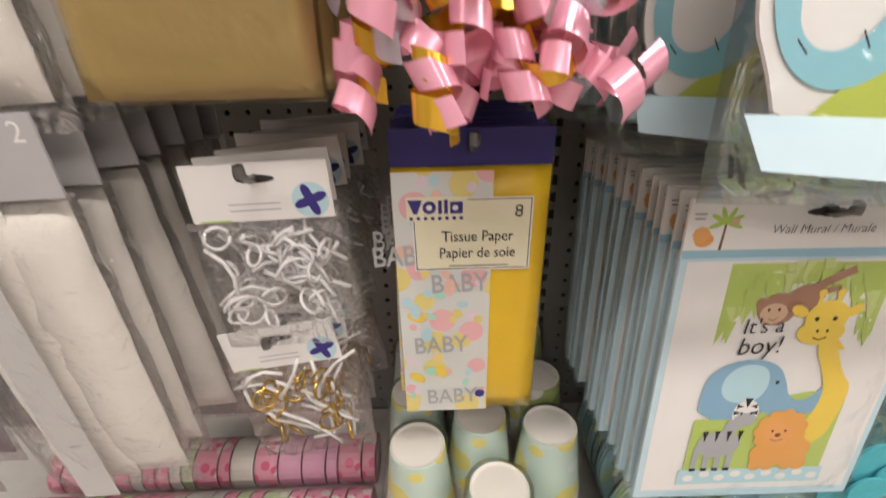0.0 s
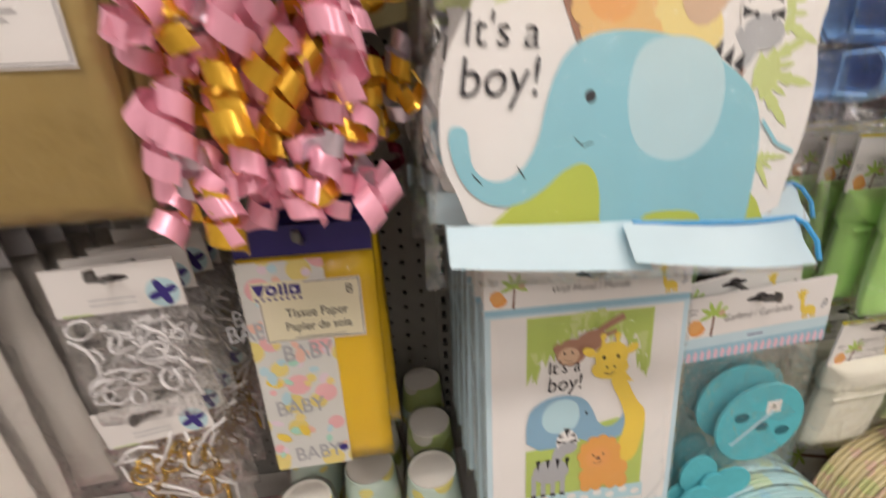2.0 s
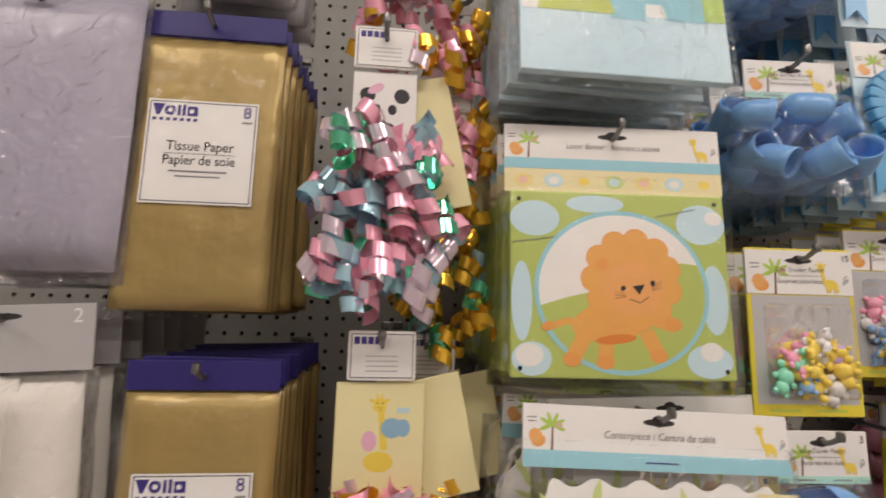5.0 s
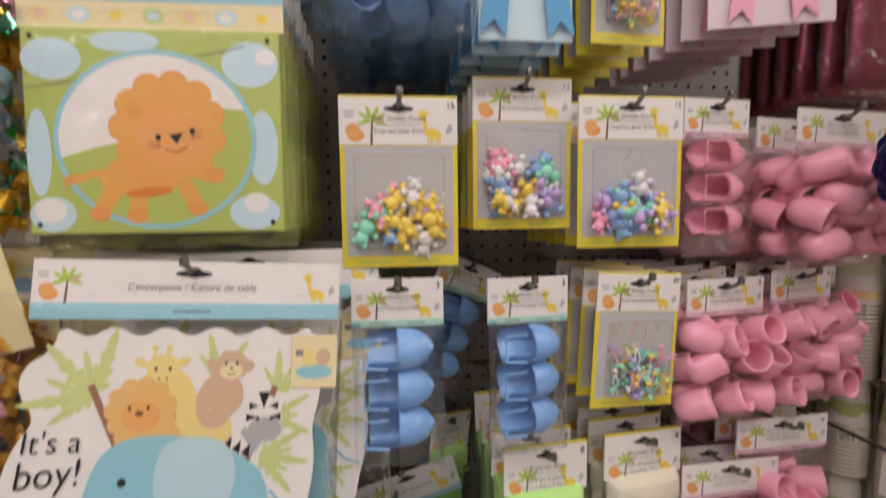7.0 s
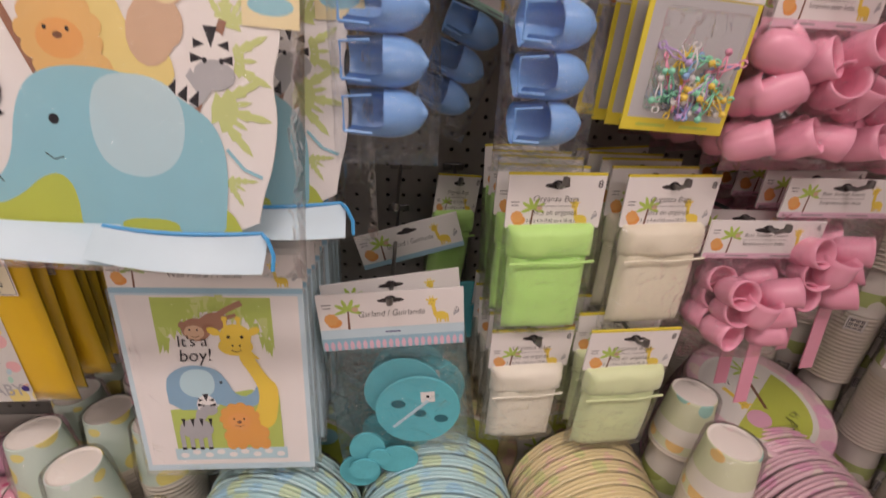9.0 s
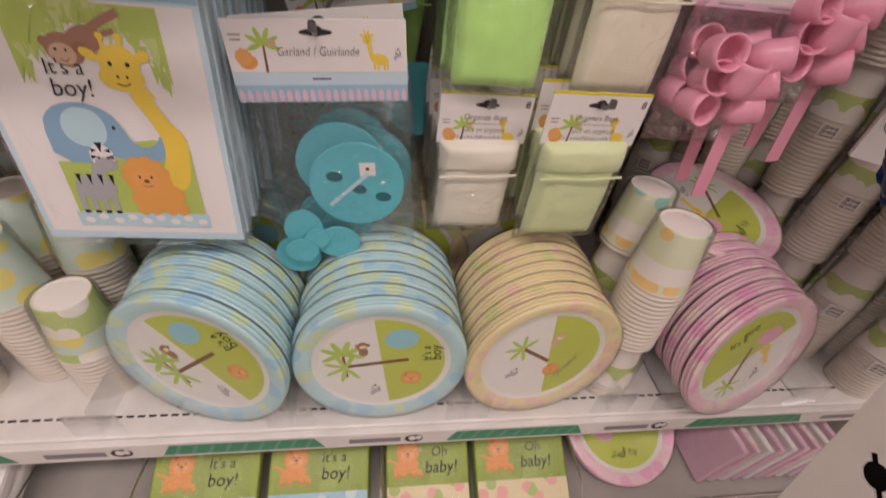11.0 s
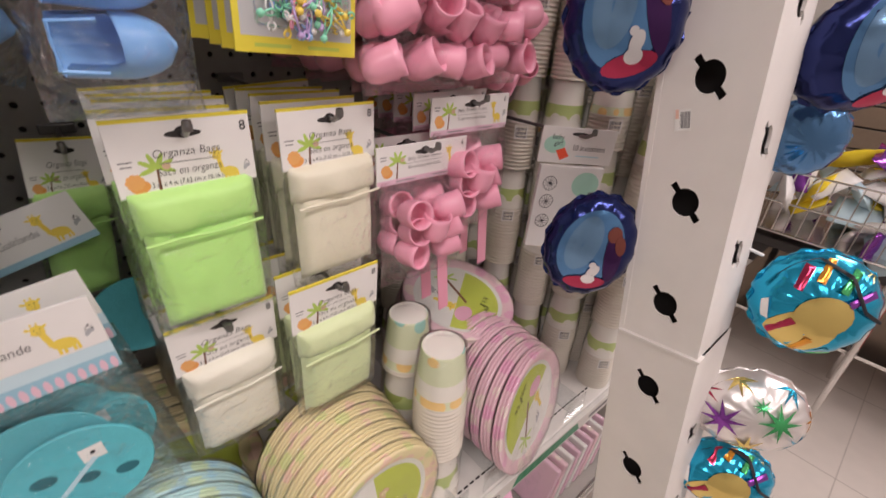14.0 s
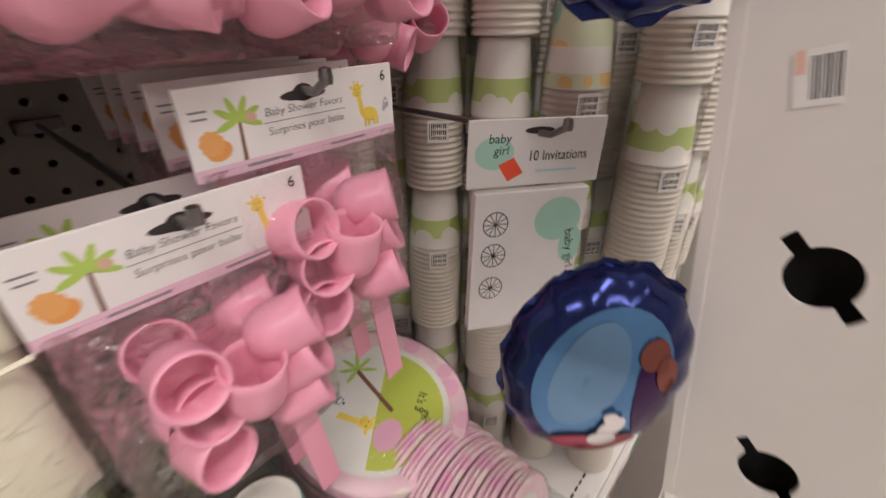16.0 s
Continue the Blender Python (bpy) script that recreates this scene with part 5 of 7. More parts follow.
# ---- letter banner with the lion ----
def banner(x, y, z, n):
    w = 0.2
    o = hang(x, y, z, "letter_banner_pack", "green and blue letter banner pack with a lion", "party decoration", -2, 0, -3, "letter banner packs")
    header(o, w, 0.042, ["Letter Banner / Banniere a lettres"], SKY, top=0.012, small=0.5, share=0.24)
    part("header_lower", boxm(-w / 2, -0.0011, -0.052, w / 2, 0.0011, -0.0302), PEACHW, o, "cream lower header")
    q = Pic()
    for k in range(7):
        q.ell(-0.083 + 0.0277 * k, -0.041, 0.009, 0.0065, (GIRL, SKYL, PEACHW, PALELEAF)[k % 4], 14)
        q.ell(-0.083 + 0.0277 * k, -0.041, 0.005, 0.004, (PEACH, CARD, GIRAFFE, SKYL)[k % 4], 10)
    q.done("lower_print", o, "", (0, -0.0012, 0))
    h = 0.161
    part("banner_card", boxm(-w / 2 + 0.004, -0.005, -0.052 - h, w / 2 - 0.003, 0.006, -0.052, bevel=0.002), BANNERGREEN, o, "lime green banner cards")
    p = Pic()
    cz = -0.139
    # loose blue and white bubbles round the disc
    for cx, dz, rx, rz in ((-0.074, 0.062, 0.022, 0.016), (0.074, 0.06, 0.022, 0.018), (0.082, -0.006, 0.012, 0.03), (-0.086, -0.01, 0.009, 0.034), (-0.078, -0.058, 0.017, 0.014), (0.074, -0.058, 0.02, 0.014), (-0.02, 0.076, 0.026, 0.008)):
        p.ell(cx, cz + dz, rx, rz, SKYL, 20)
    for cx, dz, rx in ((-0.08, -0.055, 0.012), (0.076, -0.05, 0.010), (0.086, 0.066, 0.008)):
        p.ell(cx, cz + dz, rx, rx * 0.8, CARD, 16)
    p.ell(0.001, cz, 0.0765, 0.0705, SKY, 40)
    p.ell(0.001, cz, 0.0725, 0.0665, CARD, 40)
    ground = [(0.001 + 0.0725 * math.cos(radians(a)), cz + 0.0665 * math.sin(radians(a))) for a in range(192, 388, 7)]
    p.poly(ground + [(0.045, cz + 0.026), (0.020, cz + 0.010), (-0.010, cz + 0.002), (-0.045, cz - 0.006)], BANNERGREEN)
    # the leaping lion
    p.line(((-0.026, cz - 0.030), (-0.046, cz - 0.026), (-0.064, cz - 0.032)), 0.006, LIONFUR)
    p.ell(-0.064, cz - 0.031, 0.006, 0.004, ORANGE, 10, 20)
    p.ell(-0.008, cz - 0.026, 0.036, 0.017, LIONFUR, 22, 10)
    for x0, z0_, x1, z1_ in ((-0.030, -0.034, -0.044, -0.058), (-0.014, -0.038, -0.016, -0.060), (0.020, -0.034, 0.030, -0.054), (0.024, -0.022, 0.044, -0.028)):
        p.line(((x0, cz + z0_), (x1, cz + z1_)), 0.013, LIONFUR)
        p.ell(x1, cz + z1_, 0.008, 0.006, ORANGE, 12)
    p.ell(-0.006, cz - 0.041, 0.018, 0.004, ORANGED, 14, 6)
    p.scallop(0.010, cz + 0.010, 0.045, ORANGE, 11, 0.13)
    p.scallop(0.010, cz + 0.010, 0.0435, LIONFUR, 11, 0.13)
    p.ell(0.011, cz + 0.002, 0.027, 0.024, mat_lionface, 20)
    p.ell(-0.016, cz + 0.022, 0.006, 0.006, ORANGE, 12)
    for dx, dz in ((0.000, 0.006), (0.026, 0.011)):
        p.ell(0.002 + dx, cz - 0.004 + dz, 0.0022, 0.0026, LABELLINE, 10)
    p.poly(((0.010, cz + 0.004), (0.021, cz + 0.006), (0.016, cz - 0.003)), LABELLINE)
    p.line(((0.007, cz - 0.007), (0.016, cz - 0.010), (0.024, cz - 0.005)), 0.0009, TRUNK)
    for k in (-1, 0, 1):
        p.line(((0.004, cz - 0.004 + 0.001 * k), (-0.006, cz - 0.004 + 0.003 * k)), 0.0005, TRUNK)
        p.line(((0.027, cz + 0.002 + 0.001 * k), (0.036, cz + 0.006 + 0.003 * k)), 0.0005, TRUNK)
    for q in (-1, 1):
        for zz in (-0.06, -0.052 - h + 0.008):
            p.ell(q * 0.088, zz, 0.002, 0.002, LABELLINE, 10)
    p.line(((-0.094, cz + 0.040), (-0.055, cz + 0.046)), 0.0007, INKGREY)
    p.line(((0.034, cz + 0.066), (0.070, cz + 0.074)), 0.0007, INKGREY)
    p.done("lion_print", o, "orange lion leaping in a white and green disc", (0, -0.0052, 0))
    part("poly_bag", pillow(w + 0.012, h + 0.03, 0.024, 8, 10, 0.003, 29, 0.15), FILM, o, "clear plastic bag", True, (0, 0.0, -0.035))
    hook(x, z, y - 0.014)
    stack(o, n, 0.026, seed=12, jr=1.5)


BANNERGREEN = mat("banner_lime_print", (0.47, 0.56, 0.15), 0.38, var=0.04)
banner(0.431, 0.168, 1.761, 8)


# ---- elephant tablecover packs, upper row ----
def ele_pack(x, y, z, n):
    w, h = 0.2, 0.2
    o = hang(x, y, z, "elephant_card_pack", "blue elephant cut-out pack with light blue base", "party decoration", -4, 0, 0, "elephant card packs")
    header(o, w, 0.04, ["Centerpiece / Centre de table"], SKY, top=0.01)
    part("card_sheet", boxm(-w / 2 + 0.004, -0.004, -0.03 - h, w / 2 - 0.004, 0.004, -0.03, bevel=0.001), SKYL, o, "light blue card")
    p = Pic()
    p.rect(-w / 2 + 0.006, -0.17, w / 2 - 0.006, -0.034, CARD)
    p.elephant(0.01, -0.105, 0.086, ELE, ELEL)
    p.ell(-0.045, -0.17, 0.035, 0.03, LIME, 18, 0, 0, 180)
    p.text("boy", -0.08, -0.09, 0.026, LABELLINE, 0, 0.15)
    p.rect(0.075, -0.17, 0.095, -0.06, LEAF)
    p.done("elephant_print", o, "", (0, -0.0042, 0))
    part("poly_bag", pillow(w + 0.01, h + 0.02, 0.02, 8, 10, 0.004, 37, 0.2), FILMH, o, "clear plastic bag", True, (0, 0, -0.02))
    hook(x, z, y - 0.012)
    stack(o, n, 0.03, seed=14)


ele_pack(0.432, 0.155, 2.035, 8)


# ---- favours on blister cards ----
def bead_mesh(kind, m, seed):
    bm = bmesh.new()
    if kind == "bear":
        # moulded bear: body, head, two ears, two arms, two legs
        for x, z, r in ((0, 0, 0.0062), (0, 0.0085, 0.0050), (0.0044, 0.0125, 0.0022), (-0.0044, 0.0125, 0.0022), (0.0078, 0.0030, 0.0028), (-0.0078, 0.0030, 0.0028), (0.0058, -0.0068, 0.0034), (-0.0058, -0.0068, 0.0034)):
            bmesh.ops.create_icosphere(bm, subdivisions=2 if r > 0.004 else 1, radius=r, matrix=Matrix.Translation((x, 0, z)) @ Matrix.Diagonal((1, 0.8, 1, 1)))
    else:
        tube(bm, ((-0.011, 0, 0.0), (0.0, 0, 0.0022), (0.011, 0, 0.0)), 0.0008, 5)
        tube(bm, ((-0.011, 0, 0.0), (0.0, 0, -0.0026), (0.011, 0, 0.0)), 0.0008, 5)
        bmesh.ops.create_icosphere(bm, subdivisions=1, radius=0.0032, matrix=Matrix.Translation((0.012, 0, 0)))
        tube(bm, [(-0.0125 + 0.0027 * math.cos(a * math.pi / 4), 0, 0.0027 * math.sin(a * math.pi / 4)) for a in range(9)], 0.0009, 5)
    me = bpy.data.meshes.new(kind)
    bm.to_mesh(me)
    bm.free()
    me.materials.append(m)
    for p in me.polygons:
        p.use_smooth = True
    return me


CANDY = [mat("candy_" + n, c, 0.3, var=0.03) for n, c in (("pink", (0.92, 0.40, 0.55)), ("blue", (0.30, 0.50, 0.82)), ("mint", (0.30, 0.78, 0.55)), ("yellow", (0.92, 0.70, 0.12)), ("lilac", (0.62, 0.45, 0.80)), ("white", (0.85, 0.84, 0.84)))]
BEADS = {(k, i): bead_mesh(k, m, i) for k in ("bear", "pin") for i, m in enumerate(CANDY)}


def blister(x, y, z, w, h, kind, count, n, rz=0, rx=0, seed=1, label="", ry=0):
    o = hang(x, y, z, "favor_blister_card", label, "party favor", rx, ry, rz, "favor blister cards")
    hh = h * 0.27
    part("backing_card", boxm(-w / 2, -0.001, 0.01 - h, w / 2, 0.001, 0.01, bevel=0.0006), YELBAND, o, "yellow-edged backing card")
    header(o, w, hh, ["Baby Shower Favors", "Surprises pour bebe"], None, count, small=0.46, t=0.0016)
    q = Pic()
    zt, zb = 0.01 - hh - 0.003, 0.01 - h + 0.011
    q.rect(-w / 2 + 0.0045, zb, w / 2 - 0.0045, zt, BLISTERC)
    for k in range(2):
        q.rect(-w * 0.36 + k * w * 0.42, 0.014 - h, -w * 0.36 + k * w * 0.42 + w * 0.28, 0.0165 - h, LIME)
    q.done("card_face", o, "grey card face", (0, -0.0011, 0))
    bm = boxm(-w / 2 + 0.013, -0.014, zb + 0.006, w / 2 - 0.013, -0.0016, zt - 0.008, bevel=0.004)
    part("blister", bm, FILM, o, "clear plastic blister", True)
    r = random.Random(seed)
    num = 20 if kind == "bear" else 46
    for k in range(num):
        u = r.uniform(-1, 1)
        v = r.random() ** 1.3
        bx, bz = u * (w / 2 - 0.022), zb + 0.013 + v * (zt - zb) * 0.42
        e = pose(bx, -0.0075 + r.uniform(-0.004, 0.003), bz, r.uniform(-40, 40), r.uniform(0, 360), r.uniform(-40, 40))
        again(kind if kind == "bear" else "safety_pin", BEADS[(kind, r.randrange(6))], o, e @ Matrix.Diagonal((1.3, 1.1, 1.3, 1)) if kind == "bear" else e)
    hook(x, z, y - 0.016)
    stack(o, n, 0.03 if kind == "bear" else 0.034, seed=seed, jr=1.5)


blister(0.624, 0.185, 1.659, 0.108, 0.157, "bear", "15", 6, -2, 0, 51, "yellow favor card with pastel bear beads in a blister")
blister(0.7475, 0.203, 1.685, 0.101, 0.150, "bear", "12", 6, -2, 0, 52, "yellow favor card with small pastel bears in a blister")
blister(0.8555, 0.188, 1.666, 0.110, 0.151, "bear", "12", 6, -2, 0, 53, "yellow favor card with pastel bear charms in a blister")
blister(0.872, 0.192, 1.488, 0.098, 0.144, "pin", "50", 4, 4, 0, 54, "yellow favor card with pastel safety pins in a blister", 3)
blister(0.852, 0.192, 1.878, 0.078, 0.162, "pin", "24", 6, 0, 0, 55, "yellow favor card with pastel charms on an upper hook")
blister(0.845, 0.20, 2.075, 0.10, 0.16, "bear", "12", 6, 0, 0, 56, "yellow favor card with pastel bears on the top hook")


# ---- plastic baby shoes ----
def shoe_mesh(m, s=1.0, name="baby_shoe"):
    """A hollow little slipper: closed toe, open heel."""
    bm = bmesh.new()
    n, k = 18, 9
    for sc, flip in ((1.0, False), (0.88, True)):
        rings = []
        for j in range(k + 1):
            t = j / k
            xx = -0.030 + 0.060 * t
            cap = math.sqrt(max(0.02, 1 - (max(0.0, t - 0.52) / 0.48) ** 2))
            wide = 0.0190 * min(1.0, 0.86 + 0.3 * t) * cap
            tall = 0.0175 * cap
            ring = []
            for i in range(n + 1):
                a = -math.pi / 2 + 2 * math.pi * i / n
                sy, sz = math.cos(a), math.sin(a)
                if t < 0.42 and sz > 0.35:
                    sz = 0.35
                    sy = math.copysign(0.94, sy)
                ring.append(bm.verts.new((xx * (1 if sc == 1 else 0.94) * s, sy * wide * sc * s, max(-0.75, sz) * tall * sc * s)))
            rings.append(ring)
        for a, b in zip(rings, rings[1:]):
            j = rings.index(a)
            for i in range(n):
                zc = (a[i].co.z + a[i + 1].co.z) / 2
                if (j + 0.5) / k < 0.42 and zc > 0.0165 * 0.33 * sc * s:
                    continue
                f = (a[i], b[i], b[i + 1], a[i + 1])
                bm.faces.new(f if not flip else f[::-1])
        bm.faces.new(rings[-1][:-1] if not flip else rings[-1][:-1][::-1])
    me = bpy.data.meshes.new(name)
    bm.to_mesh(me)
    bm.free()
    me.materials.append(m)
    for p in me.polygons:
        p.use_smooth = True
    return me


SHOE_B = shoe_mesh(BLUESHOE)
SHOE_P = shoe_mesh(PINKPL)


def tube_mesh(m):
    """A little hollow bootie: a flared cup with an open mouth."""
    bm = bmesh.new()
    lathe(bm, ((0, -0.0195), (0.007, -0.019), (0.0125, -0.0155), (0.0155, -0.009), (0.0163, 0.0), (0.0160, 0.010), (0.0166, 0.0165), (0.0152, 0.0168), (0.0140, 0.012), (0.0138, 0.0), (0.0125, -0.010), (0, -0.0145)), 20)
    me = bpy.data.meshes.new("bootie")
    bm.to_mesh(me)
    bm.free()
    me.materials.append(m)
    for p in me.polygons:
        p.use_smooth = True
    return me


BOOT_P = tube_mesh(PINKPL)
BOOT_B = tube_mesh(BLUESHOE)


def shoes3(x, y, z, me, w, hcard, count, n, rz=0, seed=1, label="", band=MINT, pitch=0.0365, dy=0.045, ry=0, sc=1.0, title=("Baby Shower Favors", "Surprises pour bebe")):
    o = hang(x, y, z, "baby_shoe_pack", label, "party favor", 0, ry, rz, "baby shoe packs")
    header(o, w, hcard, list(title), band, count)
    for k in range(3):
        zz = 0.01 - hcard - 0.022 - k * pitch * sc
        again("baby_shoe", me, o, pose(0.002, -0.004, zz, 55, 0, 4) @ Matrix.Diagonal((sc, sc, sc, 1)))
        bm = bmesh.new()
        s = 0.030 * sc
        tube(bm, ((-s, -0.02, zz - 0.012), (-s, -0.02, zz + 0.012), (-s * 0.3, -0.021, zz + 0.0135)), 0.0013, 5)
        tube(bm, ((-s, -0.02, zz - 0.012), (-s * 0.3, -0.021, zz - 0.0135)), 0.0013, 5)
        part("shoe_strap", bm, me.materials[0], o)
    part("poly_bag", pillow(w * 0.98, pitch * 3 * sc + 0.028, 0.044, 9, 12, 0.004, seed, 0.3), FILMH, o, "crinkled clear bag", True, (0, -0.003, 0.012 - hcard))
    hook(x, z, y - 0.014)
    stack(o, n, dy, seed=seed, jr=5)


shoes3(0.619, 0.172, 1.495, SHOE_B, 0.084, 0.044, "3", 1, -3, 61, "three blue plastic baby shoes in a clear bag")
shoes3(0.748, 0.185, 1.490, SHOE_B, 0.084, 0.045, "3", 1, 3, 62, "three blue plastic baby shoes in a clear bag")
shoes3(0.722, 0.33, 1.49, SHOE_B, 0.084, 0.045, "3", 1, 3, 63, "three blue plastic baby shoes hanging askew at the back", ry=22)
shoes3(0.980, 0.222, 1.677, SHOE_P, 0.086, 0.042, "3", 4, 4, 64, "three pink plastic baby shoes in a clear bag", PALEPINK)


def heap(x, y, z, me, w, h, hcard, count, n, num, rz=0, seed=1, label="", band=PALEPINK, dy=0.05, ry=0, hw=None, bag=0.05, name="booties_pack", big=1.0, cx=0.0):
    o = hang(x, y, z, name, label, "party favor", 0, ry, rz, "bootie packs")
    header(o, hw or w * 0.85, hcard, ["Baby Shower Favors", "Surprises pour bebe"], band, count)
    r = random.Random(seed)
    rows = max(2, round(h / 0.034))
    for k in range(num):
        u = ((k % 3) - 1 + 0.35 * ((k // 3) % 2) - 0.17) * w * 0.29 + r.uniform(-0.009, 0.009) + cx
        v = 0.01 - hcard - 0.024 - (k // 3 % rows) * (h / rows) * 0.92 + r.uniform(-0.011, 0.009)
        dep = -0.010 - 0.012 * r.random() + 0.024 * (k // (3 * rows))
        again("bootie", me, o, pose(u, dep, v, r.uniform(30, 120), r.uniform(-60, 60), r.uniform(-20, 100)) @ Matrix.Diagonal((big * 1.08, big * 0.98, big * 1.08, 1)))
    part("poly_bag", pillow(w, h + 0.02, bag, 10, 12, 0.006, seed, 0.35), FILMH, o, "crinkled clear bag", True, (cx, -0.002, 0.014 - hcard))
    hook(x, z, y - 0.016)
    stack(o, n, dy, seed=seed, jr=5)


heap(0.995, 0.216, 1.476, BOOT_P, 0.130, 0.110, 0.042, "6", 5, 18, 6, 71, "pink plastic booties in a clear bag with printed header", hw=0.108)
heap(1.122, 0.240, 1.480, BOOT_P, 0.118, 0.115, 0.042, "6", 5, 18, 8, 72, "pink plastic booties in a clear bag with printed header", hw=0.1)
heap(1.215, 0.31, 1.482, BOOT_P, 0.118, 0.15, 0.042, "6", 3, 18, 8, 78, "pink plastic booties hanging deep on the hook", hw=0.1)
heap(1.123, 0.205, 1.664, BOOT_P, 0.135, 0.12, 0.042, "", 5, 18, 6, 73, "pink plastic booties in a clear bag on an upper hook", hw=0.13)
heap(1.290, 0.26, 1.675, BOOT_P, 0.12, 0.12, 0.042, "", 4, 18, 6, 74, "pink plastic booties in a clear bag on an upper hook", hw=0.11)
heap(0.622, 0.175, 1.850, BOOT_B, 0.140, 0.085, 0.040, "", 5, 18, -3, 75, "blue plastic booties in a clear bag with printed header", MINT, hw=0.095, big=0.9)
heap(0.625, 0.185, 2.05, BOOT_B, 0.150, 0.085, 0.040, "", 5, 18, -3, 76, "mint plastic booties in a clear bag on the top hook", MINT, hw=0.12, big=0.9)


def stick_pack(x, y, z, n, rz, seed, sc, label, hcard=0.042, ry=0):
    o = hang(x, y, z, "bootie_stick_pack", label, "party favor", 0, ry, rz, "bootie stick packs")
    header(o, 0.126 * sc, hcard * sc, ["Baby Shower Favors", "Surprises pour bebe"], PALEPINK, "6")
    r = random.Random(seed)
    for k in range(6):
        row, c = divmod(k, 2)
        a = c * 2 - 1
        again("bootie", BOOT_P, o, pose((a * 0.024 + 0.004 * (row % 2) + r.uniform(-0.003, 0.003)) * sc, -0.014 + r.uniform(-0.005, 0.005), (-hcard - 0.026 - 0.025 * row) * sc, 75 + r.uniform(-12, 12), 0, 28 * a + 30 + r.uniform(-12, 12)) @ Matrix.Diagonal((sc,) * 3 + (1,)))
    again("bootie", BOOT_P, o, pose(0.002, -0.024, -(hcard + 0.044) * sc, 12, 0, 10) @ Matrix.Diagonal((sc, sc, sc, 1)))
    part("ribbon_tail", boxm(0.004, -0.012, -(hcard + 0.185) * sc, 0.020, -0.0105, -(hcard + 0.06) * sc), PINKPL, o, "flat pink plastic stick", loc=pose(0.0, 0, 0, 0, -6, 0))
    part("poly_bag", pillow(0.12 * sc, 0.13 * sc, 0.05, 10, 12, 0.006, seed, 0.35), FILMH, o, "crinkled clear bag", True, (0, -0.003, 0.012 - hcard * sc))
    hook(x, z, y - 0.018)
    stack(o, n, 0.035, seed=seed, jr=4)


stick_pack(1.008, 0.212, 1.258, 2, 0, 81, 1.0, "pink booties on a stick in a clear bag")
stick_pack(1.086, 0.222, 1.301, 5, 0, 82, 1.0, "pink booties in a clear bag with printed header")


# ---- rosettes ----
def rosette(x, y, z, m, cardm, n, w, h, label, inner, rz=0):
    o = hang(x, y, z, "award_rosette", label, "rosette", -3, 0, rz, "award rosettes")
    part("backing_card", boxm(-w / 2, 0.0, 0.01 - h, w / 2, 0.002, 0.01, bevel=0.0008), cardm, o, "pale backing card")
    header(o, w * 0.95, 0.04, ["Award", "Ribbon"], None, "", small=0.3)
    cz = -0.066
    for k in range(20):
        a = 2 * math.pi * k / 20
        bm = boxm(-0.0058, -0.012, 0.0, 0.0058, -0.003, 0.020, bevel=0.002)
        part("pleat", bm, m, o, loc=Matrix.Translation((0.022 * math.sin(a), 0, cz + 0.022 * math.cos(a))) @ pose(0, 0, 0, 0, math.degrees(a), 0))
    p = Pic()
    p.ell(0, cz, 0.026, 0.026, CARD, 28)
    p.ell(0, cz, 0.0235, 0.0235, inner, 28)
    p.ell(0, cz - 0.002, 0.012, 0.009, MONKL if m is not PINKRIBN else PINKP, 16)
    p.rect(-0.013, cz + 0.011, 0.013, cz + 0.014, INKGREY)
    p.done("badge_print", o, "round printed badge", (0, -0.0122, 0))
    for q in (-1, 1):
        bm = bmesh.new()
        vs = [bm.verts.new(v) for v in ((-0.011, -0.004, cz - 0.02), (0.011, -0.004, cz - 0.02), (0.012, -0.005, cz - 0.098), (0.0, -0.005, cz - 0.084), (-0.012, -0.005, cz - 0.098))]
        bm.faces.new(vs)
        r2 = bmesh.ops.extrude_face_region(bm, geom=bm.faces[:])
        for v in r2["geom"]:
            if isinstance(v, bmesh.types.BMVert):
                v.co.y += 0.001
        part("ribbon_tail", bm, m, o, "satin ribbon tail", loc=pose(q * 0.012, 0, 0, 0, q * -7, 0))
    hook(x, z, y - 0.014)
    stack(o, n, 0.034, seed=int(x * 70), jr=1.5)


BLUERIBN = mat("blue_satin", (0.10, 0.38, 0.68), 0.35, var=0.06, sheen=0.3)
PINKRIBN = mat("pink_satin", (0.90, 0.42, 0.58), 0.35, var=0.06, sheen=0.3)
rosette(0.740, 0.178, 1.881, BLUERIBN, SKYL, 7, 0.088, 0.175, "blue satin award rosette on a pale blue card", LIME, -2)
rosette(1.030, 0.215, 1.925, PINKRIBN, LILAC, 7, 0.125, 0.175, "pink satin award rosette on a pale pink card", CARD, -18)
rosette(0.735, 0.185, 2.07, BLUERIBN, SKYL, 6, 0.088, 0.175, "blue satin award rosette on the top hook", LIME, -2)
rosette(1.02, 0.20, 2.10, PINKRIBN, LILAC, 6, 0.1, 0.175, "pink satin award rosette on the top hook", CARD, -2)
giftbag(1.20, 0.22, 1.885, 0.11, 0.185, REDRIB, 6, "dark red foil gift bag in clear wrap")
giftbag(1.33, 0.24, 1.885, 0.11, 0.185, REDRIB, 5, "dark red foil gift bag in clear wrap")


